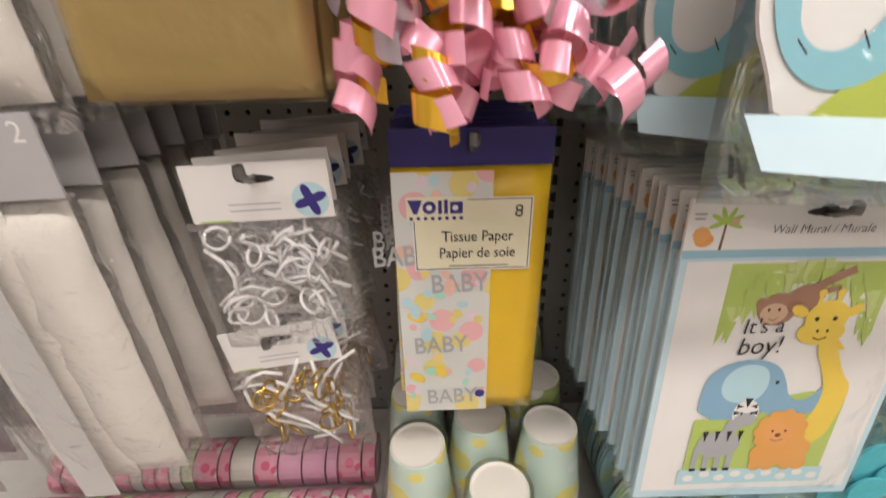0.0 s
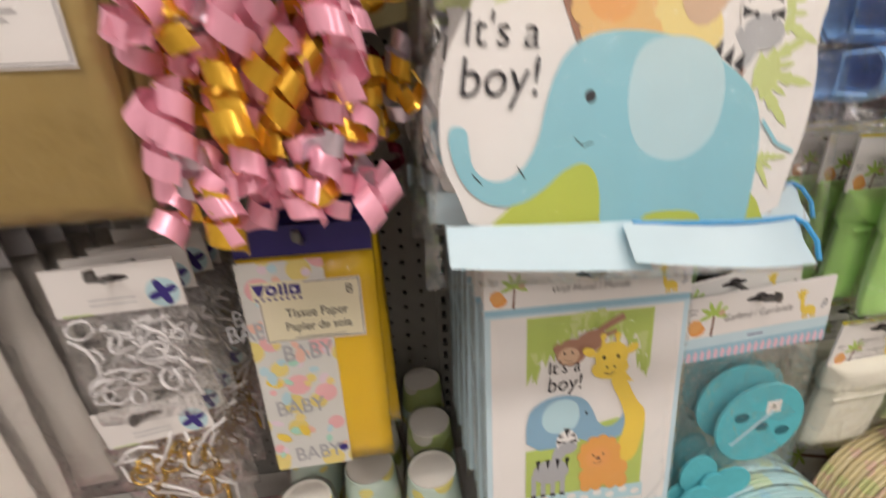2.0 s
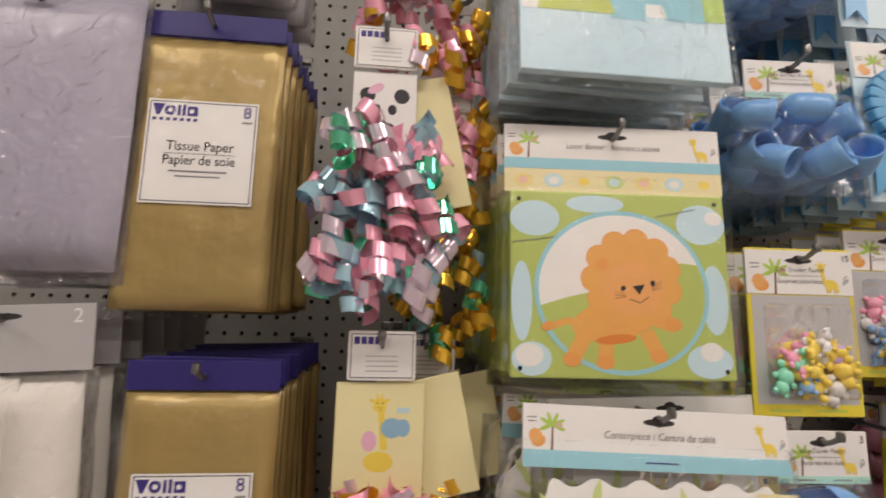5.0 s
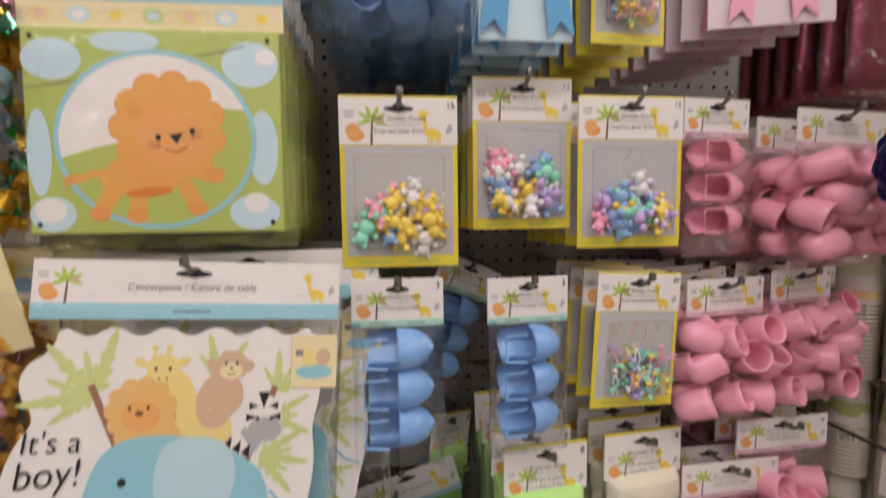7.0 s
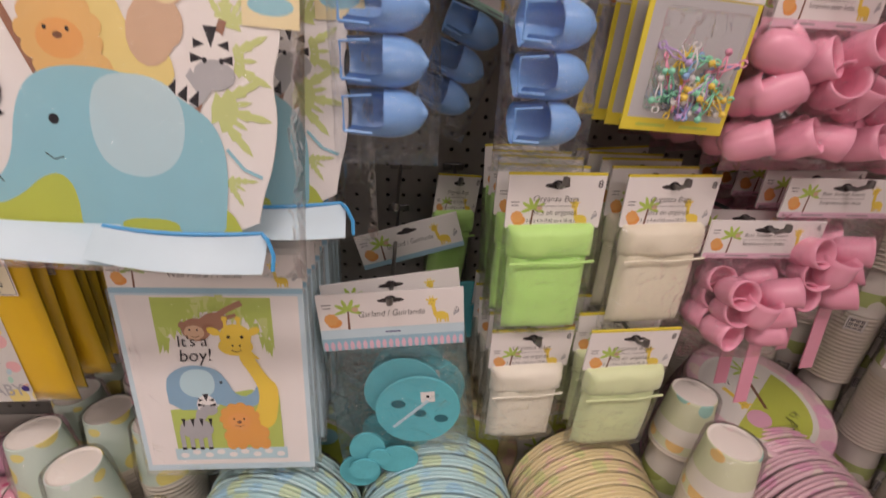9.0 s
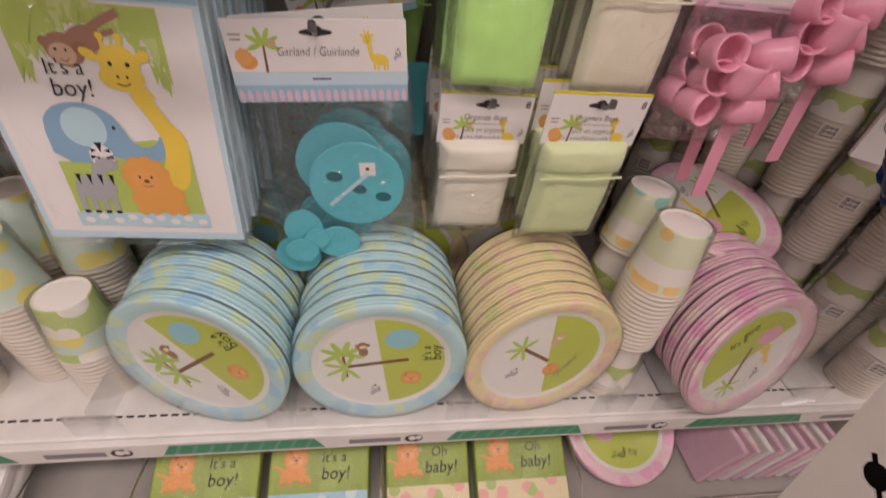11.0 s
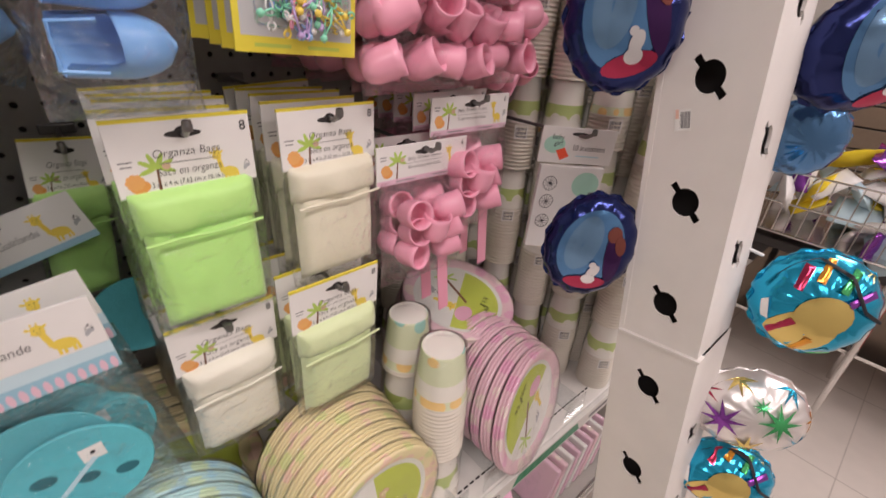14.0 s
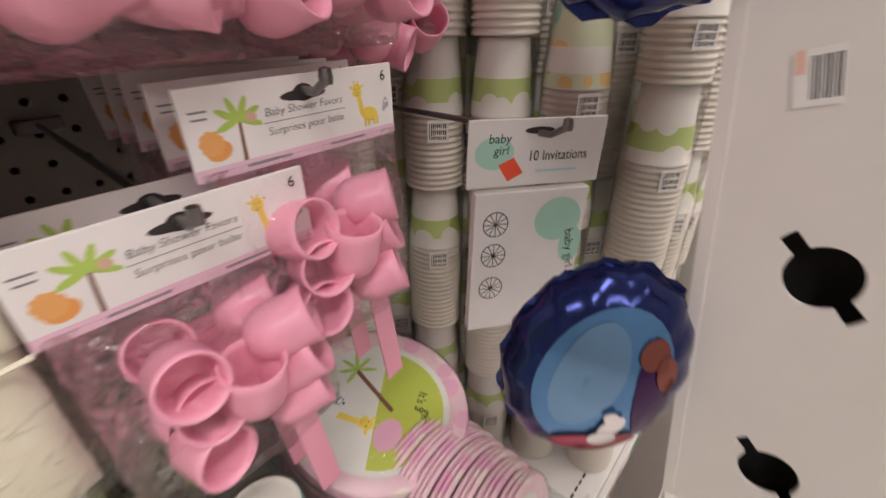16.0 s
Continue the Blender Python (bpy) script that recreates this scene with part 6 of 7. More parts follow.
# ---- organza bags ----
def organza(x, y, z, m, n, w=0.100, rz=0, seed=1, label="", edge=YELBAND, ry=0, rx=0, lid=True, h=0.115):
    hc = 0.052
    o = hang(x, y, z, "organza_bag_pack", label, "organza bag", rx, ry, rz, "organza bag packs")
    header(o, w, hc, ["Organza Bags", "Sacs en organza"], None, "8", top=0.009, small=0.5)
    part("header_edge", boxm(-w / 2, -0.0013, 0.0091, w / 2, 0.0013, 0.0115), edge, o, "yellow folded top edge")
    q = Pic()
    q.text("3 in x 4 in (7.62 cm x 10.16 cm)", 0, 0.009 - hc + 0.007, 0.0055, LABELLINE, 0.0, 0, 0, min(1, w * 0.6 / 0.075))
    q.done("size_line", o, "", (0, -0.0014, 0))
    bm = pillow(w * 0.86, h - 0.020, 0.026, 14, 14, 0.0012, seed, 0.16)
    part("folded_bag_block", bm, m, o, "folded organza bags", True, (0, 0, 0.009 - hc - 0.020))
    bm = pillow(w * 0.92, 0.036, 0.031, 16, 8, 0.0026, seed + 3, 0.2)
    part("gathered_top", bm, m, o, "gathered organza tops", True, pose(0, 0, 0.009 - hc + 0.004, 0, -1.5, 0))
    bm = bmesh.new()
    tube(bm, ((-w * 0.45, -0.0150, -hc - 0.0245), (-w * 0.2, -0.0165, -hc - 0.0225), (w * 0.1, -0.0168, -hc - 0.0235), (w * 0.45, -0.0150, -hc - 0.0215)), 0.0013, 6)
    part("drawstring", bm, m, o, "twisted organza drawstring")
    part("poly_bag", pillow(w * 1.02, h + 0.012, 0.034, 10, 12, 0.004, seed, 0.22), FILMH, o, "crinkled clear bag", True, (0, 0, 0.012 - hc))
    hook(x, z, y - 0.016)
    stack(o, n, 0.036, seed=seed, jr=3, jx=0.004)


organza(0.776, 0.205, 1.302, ORGGREEN, 5, 0.095, 2, 91, "lime green organza bags in a clear pack")
organza(0.899, 0.219, 1.299, ORGCREAM, 5, 0.100, 4, 92, "cream organza bags in a clear pack")
organza(0.776, 0.212, 1.124, ORGWHITE, 5, 0.095, 3, 93, "ivory organza bags in a clear pack", h=0.112, rx=4)
organza(0.881, 0.190, 1.138, ORGPALE, 5, 0.102, 3, 94, "pale green organza bags in a clear pack", h=0.118, rx=4)
organza(0.705, 0.40, 1.25, ORGGREEN, 1, 0.07, 25, 95, "lime green organza bag at the back of the hook", ry=8)


# ---- invitations ----
INV = (1.2205, 0.153, 1.264)
inv = hang(*INV, "invitation_pack", "mint and white invitation pack with a red sticker", "invitations", 0, 2, -35)
inv.matrix_basis = inv.matrix_basis @ Matrix.Diagonal((0.8, 1, 0.82, 1))
part("header_card", boxm(-0.064, -0.001, -0.048, 0.064, 0.001, 0.01, bevel=0.001), CARD, inv)
p = Pic()
p.ell(0, 0.0, 0.014, 0.003, BACK, 14)
p.ell(-0.04, -0.018, 0.018, 0.014, MINT, 18)
p.text("baby", -0.036, -0.006, 0.011, LABELLINE, 0, 0.1)
p.text("girl", -0.034, -0.016, 0.011, LABELLINE, 0, 0.1)
p.text("10 Invitations", 0.020, -0.022, 0.0125, LABELLINE, 0.004, 0, 0, 0.85)
p.rect(0.0, -0.036, 0.04, -0.034, ELEL)
p.poly(((-0.036, -0.028), (-0.022, -0.022), (-0.012, -0.036), (-0.026, -0.043)), STICKER)
p.done("header_print", inv, "lettering and a red sticker", (0, -0.0011, 0))
part("card_block", boxm(-0.056, -0.004, -0.20, 0.056, 0.006, -0.052, bevel=0.001), CARD, inv, "stack of white invitation cards")
p = Pic()
p.ell(0.028, -0.082, 0.024, 0.022, MINT, 22)
p.ell(0.045, -0.11, 0.012, 0.02, MINT, 16)
p.text("baby girl", 0.045, -0.115, 0.013, LABELLINE, 0, 0, -80)
for cz in (-0.082, -0.114, -0.15):
    for r0, m in ((0.0125, LABELLINE), (0.0115, CARD)):
        p.ell(-0.035, cz, r0, r0, m, 22)
    for a in range(0, 180, 30):
        c, s = 0.0115 * math.cos(radians(a)), 0.0115 * math.sin(radians(a))
        p.line(((-0.035 - c, cz - s), (-0.035 + c, cz + s)), 0.0008, LABELLINE)
p.done("card_print", inv, "mint blobs and wheel drawings", (0, -0.0041, 0))
hook(INV[0], INV[2] - 0.002, INV[1] - 0.015)


# ---- paper plates ----
def plate_pack(rimm, facem, art, n=6):
    """A pack of plates about the local z axis, faces to +z."""
    o = new("paper_plate_pack")
    bm = bmesh.new()
    R = 0.099
    prof = [(0, 0.0)]
    for k in range(3):
        z0 = k * 0.0055
        prof += [(R * 0.80, z0 - 0.0005), (R * 0.99, z0 + 0.002), (R, z0 + 0.0042), (R * 0.985, z0 + 0.0055)]
    prof += [(R * 0.96, 0.0178), (R * 0.80, 0.0125), (R * 0.76, 0.0112), (0, 0.0112)]
    nb = len(prof) - 1
    mats = [0] * nb
    mats[-1] = 1
    mats[-2] = 1
    lathe(bm, prof, 40, mats)
    part("plates", bm, [rimm, facem], o, "nested plates with printed rims", True)
    q = Pic()
    art(q)
    part("plate_print", q.bm, q.mats, o, "jungle print on the plate face", loc=pose(0, 0, 0.0115, -90, 0, 0) @ Matrix.Diagonal((0.87, 1, 0.87, 1)))
    bm = bmesh.new()
    lathe(bm, ((0, -0.003), (R * 0.85, -0.003), (R * 1.012, 0.001), (R * 1.014, 0.016), (R * 0.99, 0.0196), (R * 0.5, 0.0188), (0, 0.0185)), 36)
    for v in bm.verts:
        v.co += Vector((0, 0, 0.0008)) * noise.noise(v.co * 60)
    part("shrink_wrap", bm, FILM, o, "clear shrink wrap", True)
    return o


def art_boy(p):
    p.ell(0, 0, 0.083, 0.083, PLATEW, 32)
    p.ell(0, 0, 0.083, 0.083, LIME, 24, 0, -90, 90)
    p.palm(-0.05, -0.02, 0.07)
    p.line(((-0.045, 0.002), (0.035, 0.004)), 0.006, TRUNK)
    p.leafspray(-0.048, 0.0, 0.03, LEAF, 6, 60, 300)
    p.ell(0.03, 0.045, 0.022, 0.018, ELE, 18)
    p.lion(0.035, -0.035, 0.022, False)
    p.monkey(-0.02, 0.04, 0.016, MONKEY)
    p.zebra(-0.015, -0.05, 0.02, False)
    p.text("It's a", 0.06, 0.012, 0.016, LABELLINE, 0, 0.1, 90)
    p.text("boy", 0.072, 0.012, 0.02, LABELLINE, 0, 0.1, 90)


def art_cream(p):
    p.ell(0, 0, 0.083, 0.083, PLATEW, 32)
    p.ell(0, 0, 0.083, 0.083, LIME, 24, 0, -60, 110)
    p.line(((-0.04, 0.012), (0.01, -0.004)), 0.006, TRUNK)
    p.leafspray(-0.042, 0.012, 0.026, LEAF, 6, 60, 300)
    p.lion(0.025, -0.02, 0.02, False)
    p.zebra(-0.03, -0.035, 0.02, False)
    p.monkey(0.0, 0.045, 0.016)
    p.text("Oh baby!", 0.045, -0.01, 0.014, INKGREY, 0, 0.1, 80)


def art_girl(p):
    p.ell(0, 0, 0.083, 0.083, PLATEW, 32)
    p.ell(0, 0, 0.083, 0.083, LIME, 24, 0, 20, 200)
    p.line(((-0.03, -0.05), (0.0, 0.02)), 0.006, TRUNK)
    p.leafspray(-0.032, -0.05, 0.026, LEAF, 6, 120, 360)
    p.ell(0.03, 0.03, 0.022, 0.016, PINKP, 18)
    p.giraffe(0.03, 0.0, 0.022, 1.6)
    p.zebra(0.02, -0.045, 0.02, False)
    p.text("It's a", -0.03, 0.045, 0.016, LABELLINE, 0, 0.1, 10)
    p.text("girl!", -0.01, 0.06, 0.018, LABELLINE, 0, 0.1, 10)


PLATES = {"boy": plate_pack(RIM_AQUA, PLATEW, art_boy), "cream": plate_pack(RIM_CREAM, PLATEW, art_cream), "girl": plate_pack(RIM_PINK, PLATEW, art_girl)}
PLATE_LABEL = {"boy": "aqua-rimmed paper plates in shrink wrap standing on the shelf", "cream": "cream dotted paper plates in shrink wrap standing on the shelf", "girl": "pink-rimmed paper plates in shrink wrap leaning on the shelf"}
FIRST = set()


def plates(kind, x, y, z, n, lean, spin=0, step=0.0178, turn=0.0, seed=1, dturn=0.0, dlean=0.0):
    """A row of packs standing on edge; y is the foot of the front one, lean its angle back from upright."""
    r = random.Random(seed)
    R = 0.1003
    src = PLATES[kind]
    tagged(src, PLATE_LABEL[kind], "paper plates", "paper plate packs")
    yy = y
    for i in range(n):
        ln = lean + dlean * i
        a = radians(ln)
        m = Matrix.Translation((x + r.uniform(-0.002, 0.002), yy, z)) @ pose(0, 0, 0, 0, 0, turn + dturn * i) @ pose(0, R * math.sin(a) + 0.018 * math.cos(a), R * math.cos(a) + 0.004, 90 - ln, 0, 0) @ pose(0, 0, 0, 0, 0, spin + r.uniform(-8, 8) + (0 if i == 0 else r.uniform(0, 360)))
        if kind in FIRST:
            copy_thing(src, m)
        else:
            src.matrix_basis = m
            FIRST.add(kind)
        yy += step / math.cos(a)


plates("boy", 0.476, 0.096, SHELF, 7, 3, 35, turn=-14, seed=1, dturn=0.6)
plates("boy", 0.674, 0.088, SHELF, 8, 3, 0, turn=0, seed=2)
plates("cream", 0.872, 0.090, SHELF, 8, 3, -20, turn=6, seed=3, dturn=0.3)
plates("cream", 0.705, 0.275, SHELF, 7, 3, 0, seed=4)
plates("cream", 0.870, 0.275, SHELF, 7, 3, 0, seed=5)
plates("boy", 0.490, 0.275, SHELF, 5, 3, 0, seed=11)
plates("girl", 1.150, 0.072, SHELF, 7, 10, 10, turn=12, seed=6, dturn=-1.5, dlean=-0.8, step=0.021)
# a pile lying on the shelf behind them, its upper packs slipped forward
for i in range(10):
    copy_thing(PLATES["girl"], pose(1.150, 0.325 - 0.0012 * i * i * 0.45, SHELF + 0.014 + 0.0205 * i, 1.4 * i, 0, 8) @ pose(0, 0, 0, 0, 0, 190 + 37 * (9 - i)))
plates("girl", 1.085, 0.052, LOW + 0.002, 1, 64, 150, seed=8)
plates("girl", 1.085, 0.075, LOW + 0.002, 4, 66, 150, seed=9, step=0.012)


# ---- paper cups in nested stacks, upside down ----
def cup_body(mats, h=0.088):
    bm = bmesh.new()
    lathe(bm, ((0.0385, 0.0), (0.0395, 0.0015), (0.0385, 0.003), (0.0368, h * 0.20), (0.0342, h * 0.50), (0.0300, h * 0.97), (0.0296, h), (0.0285, h + 0.0005), (0.0278, h - 0.0012), (0.0268, h - 0.0020), (0.024, h - 0.0020), (0, h - 0.0020)), 30, [2, 2, 0, 1, 0, 0, 0, 2, 2, 2, 2])
    me = bpy.data.meshes.new("top_cup")
    bm.to_mesh(me)
    bm.free()
    for m in mats:
        me.materials.append(m)
    for p in me.polygons:
        p.use_smooth = True
    return me


CUPS = {"aqua": cup_body((CUPPRINTB, CUPPRINTB, CUPW)), "dots": cup_body((CUPPRINT, CUPW, CUPW)), "green": cup_body((CUPW, CUPGREEN, CUPW)), "dark": cup_body((CUPGREEN, CUPPRINTB, CUPW))}
LIPS = {}


def lips(n):
    if n not in LIPS:
        bm = bmesh.new()
        prof = []
        for k in range(n):
            z = k * 0.0078
            prof += [(0.0372, z), (0.0395, z + 0.0012), (0.0397, z + 0.003), (0.0378, z + 0.0042), (0.0368, z + 0.0076)]
        lathe(bm, prof, 28)
        me = bpy.data.meshes.new("nested_rims")
        bm.to_mesh(me)
        bm.free()
        me.materials.append(CUPLIP)
        for p in me.polygons:
            p.use_smooth = True
        LIPS[n] = me
    return LIPS[n]


def cups(x, y, z, groups, lean=(0, 0), label="nested white paper cups standing upside down on the shelf", code=False, turn=0, sc=1.0):
    o = root("paper_cup_stack", pose(x, y, z, lean[0], lean[1], turn), label, "paper cups", "paper cup stacks")
    h = 0.0
    S = Matrix.Diagonal((sc, sc, sc, 1))
    for n, kind in groups:
        again("nested_rims", lips(n), o, Matrix.Translation((0, 0, h)) @ S)
        h += n * 0.0078 * sc
        again("top_cup", CUPS[kind], o, pose(0, 0, h, 0, 0, rnd.uniform(0, 360)) @ S)
        if code:
            q = Pic()
            q.rect(-0.011, 0.0, 0.011, 0.022, CARD)
            for k in range(9):
                q.rect(-0.009 + k * 0.002, 0.003, -0.009 + k * 0.002 + (0.0012 if k % 3 else 0.0007), 0.019, LABELLINE)
            q.done("barcode_label", o, "small barcode label", pose(-0.025 * sc, -0.029 * sc, h - 0.024, 0, 0, -38))
        h += 0.088 * sc
    bm = bmesh.new()
    lathe(bm, ((0.0405 * sc, 0.0), (0.041 * sc, h * 0.4), (0.0405 * sc, h - 0.07 * sc), (0.034 * sc, h), (0.0, h + 0.002)), 18)
    for v in bm.verts:
        v.co += Vector((v.co.x, v.co.y, 0)) * (0.05 * noise.noise(v.co * 70))
    part("sleeve", bm, FILM, o, "clear plastic sleeve", True)
    return o


for cx, cy, n, k in ((0.255, 0.196, 18, "aqua"), (0.318, 0.253, 19, "aqua"), (0.180, 0.240, 19, "aqua"), (0.245, 0.275, 19, "aqua"), (0.318, 0.340, 18, "dark"), (0.247, 0.352, 18, "green"), (0.176, 0.318, 18, "aqua"), (0.318, 0.425, 18, "dark"), (0.246, 0.430, 19, "aqua"), (0.172, 0.400, 18, "aqua"), (0.176, 0.150, 10, "aqua"), (0.330, 0.168, 10, "dark")):
    cups(cx, cy, SHELF, [(n, k)], (rnd.uniform(-1, 1), rnd.uniform(-1, 1)), sc=0.92)
cups(0.995, 0.138, SHELF, [(4, "green"), (14, "dots")], (0, -1), "cream paper cups in a clear sleeve with a dotted top cup", sc=0.9)
cups(0.995, 0.222, SHELF, [(16, "green"), (1, "dots")], (0, 1), "cream paper cups in a clear sleeve with a dotted top cup", sc=0.9)
# close rows of tall sleeves at the end of the shelf, higher towards the back
for cy, c0, tiers in ((0.462, 1.150, 4), (0.394, 1.225, 4), (0.326, 1.290, 4), (0.258, 1.330, 4), (0.190, 1.365, 4), (0.122, 1.400, 4)):
    cx = c0
    while cx < 1.60:
        g = [(rnd.choice((3, 12, 18, 24)), "green") for k in range(tiers - 1)] + [(rnd.choice((8, 12, 18)), rnd.choice(("dots", "green")))]
        cups(cx, cy + rnd.uniform(-0.004, 0.004), SHELF, g, (rnd.uniform(-0.6, 0.6), rnd.uniform(0.0, 1.2)), "tall sleeve of white paper cups with barcodes", True, sc=0.82)
        cx += 0.070


# ---- ribbon spools ----
def spool(w, m, label, x, y, z):
    o = root("ribbon_spool", pose(x, y, z, 0, 90, 0), label, "ribbon spool", "ribbon spools on the shelf")
    bm = bmesh.new()
    R = 0.033
    lathe(bm, ((0.012, 0), (R * 0.985, 0), (R, 0.0008), (R, w - 0.0008), (R * 0.985, w), (0.012, w)), 26)
    part("wound_ribbon", bm, m, o, smooth=False)
    part("core", tube(bmesh.new(), ((0, 0, -0.001), (0, 0, w + 0.001)), 0.0122, 14), CARD, o, "white card core")
    bm = bmesh.new()
    lathe(bm, ((0.02, -0.0006), (R * 1.02, -0.0004), (R * 1.025, w / 2), (R * 1.02, w + 0.0004), (0.02, w + 0.0006)), 20)
    part("shrink_wrap", bm, FILM, o, "clear shrink wrap", True)


for row, (ry_, z_) in enumerate(((0.37, SHELF + 0.035), (0.285, SHELF + 0.035), (0.205, SHELF + 0.035), (0.125, SHELF + 0.035))):
    xx = -0.33
    r = random.Random(row + 60)
    while xx < 0.11:
        w = r.choice((0.014, 0.017, 0.03))
        spool(w, r.choice((RIBPINK, RIBPINK, RIBPINK, RIBGREEN, PINKP, WHITEF)), "printed pastel ribbon spool in shrink wrap", xx, ry_, z_)
        xx += w + 0.0025
tray = root("spool_tray", (-0.11, 0.25, SHELF), "clear tray edge beside the ribbon spools", "tray")
part("side_wall", boxm(0.236, -0.16, 0.0005, 0.239, 0.16, 0.06), ACRYL, tray)


# ---- acrylic dividers ----
def divider(x, y, rz=0):
    o = root("shelf_divider", pose(x, y, SHELF + 0.0005, 0, 0, rz), "clear acrylic divider standing on the shelf", "shelf divider", "shelf dividers")
    part("flange", boxm(-0.028, -0.012, 0.0, 0.028, -0.0095, 0.042), ACRYL, o)
    part("fin", boxm(-0.0012, -0.0094, 0.0, 0.0012, 0.36, 0.05), ACRYL, o)


for dx in (0.352, 0.565, 0.785, 0.985, 1.075, 1.285):
    divider(dx, 0.096)


# ---- napkins and bags on the lower shelf ----
def napkins(x0, x1, m, band, words, y=0.05, n=4, tilt=28, label="", rz=0):
    o = root("napkin_pack", pose((x0 + x1) / 2, y, LOW + 0.002, tilt, 0, rz), label, "napkins", "napkin packs")
    w = x1 - x0 - 0.006
    d = 0.16
    part("napkin_block", boxm(-w / 2, 0.0, 0.0, w / 2, d, 0.02, bevel=0.004), m, o)
    q = Pic()
    q.rect(-w / 2 + 0.002, 0.004, w / 2 - 0.002, 0.036, band)
    q.text(words[0], w * 0.14, 0.082, 0.02, LABELLINE, 0, 0.1)
    q.text(words[1], w * 0.16, 0.06, 0.024, LABELLINE, 0.004, 0.12)
    q.lion(-w * 0.24, 0.083, 0.028)
    q.ell(w * 0.25, 0.125, 0.03, 0.02, ELE2 if band is NAPBLUE else PINKP, 16)
    q.rect(0.0, 0.105, 0.006, 0.16, TRUNK)
    part("napkin_print", q.bm, q.mats, o, "lion and lettering on green", loc=pose(0, 0, 0.0202, -90, 0, 0))
    bm = pillow(w + 0.006, d + 0.008, 0.026, 9, 9, 0.003, int(x0 * 90), 0.2)
    part("poly_wrap", bm, FILMH, o, "crinkled clear wrap", True, pose(0, d + 0.004, 0.0105, -90, 0, 0))


napkins(0.347, 0.500, NAPGREEN, NAPBLUE, ("It's a", "boy!"), label="green paper napkins with blue edge in clear wrap")
napkins(0.508, 0.660, NAPGREEN, NAPBLUE, ("It's a", "boy!"), label="green paper napkins with blue edge in clear wrap")
napkins(0.680, 0.815, NAPGREEN, NAPDOT, ("Oh", "baby!"), label="green paper napkins with dotted edge in clear wrap")
napkins(0.820, 0.975, NAPGREEN, NAPDOT, ("Oh", "baby!"), label="green paper napkins with dotted edge in clear wrap")
for i in range(4):
    o = root("table_cover_pack", pose(0.09 - 0.185 * (i % 2), 0.05, LOW + 0.002 + 0.03 * (i // 2), 24, 0, 0), "white folded table cover in clear wrap on the lower shelf", "table cover", "table cover packs")
    part("folded_sheet", boxm(-0.088, 0.0, 0.0, 0.088, 0.22, 0.024, bevel=0.006), CARD, o)
    part("poly_wrap", pillow(0.184, 0.228, 0.03, 8, 9, 0.004, 50 + i, 0.2), FILMH, o, "crinkled clear wrap", True, pose(0, 0.224, 0.012, -90, 0, 0))
for i in range(9):
    o = root("loot_bag_pack", pose(1.215 + 0.022 * i, 0.06, LOW + 0.002, 0, 16, 0), "pink and white loot bags in crinkled wrap on the lower shelf", "loot bags", "loot bag packs")
    part("folded_bag_block", boxm(-0.007, 0.0, 0.0, 0.007, 0.25, 0.11, bevel=0.003), (PALEPINK, RIM_PINK, CARD, PALEPINK, CARD)[i % 5], o)
    part("poly_wrap", pillow(0.25, 0.115, 0.02, 8, 8, 0.005, 70 + i, 0.2), FILMH, o, "crinkled clear wrap", True, pose(0, 0.125, 0.113, 0, 0, 90))


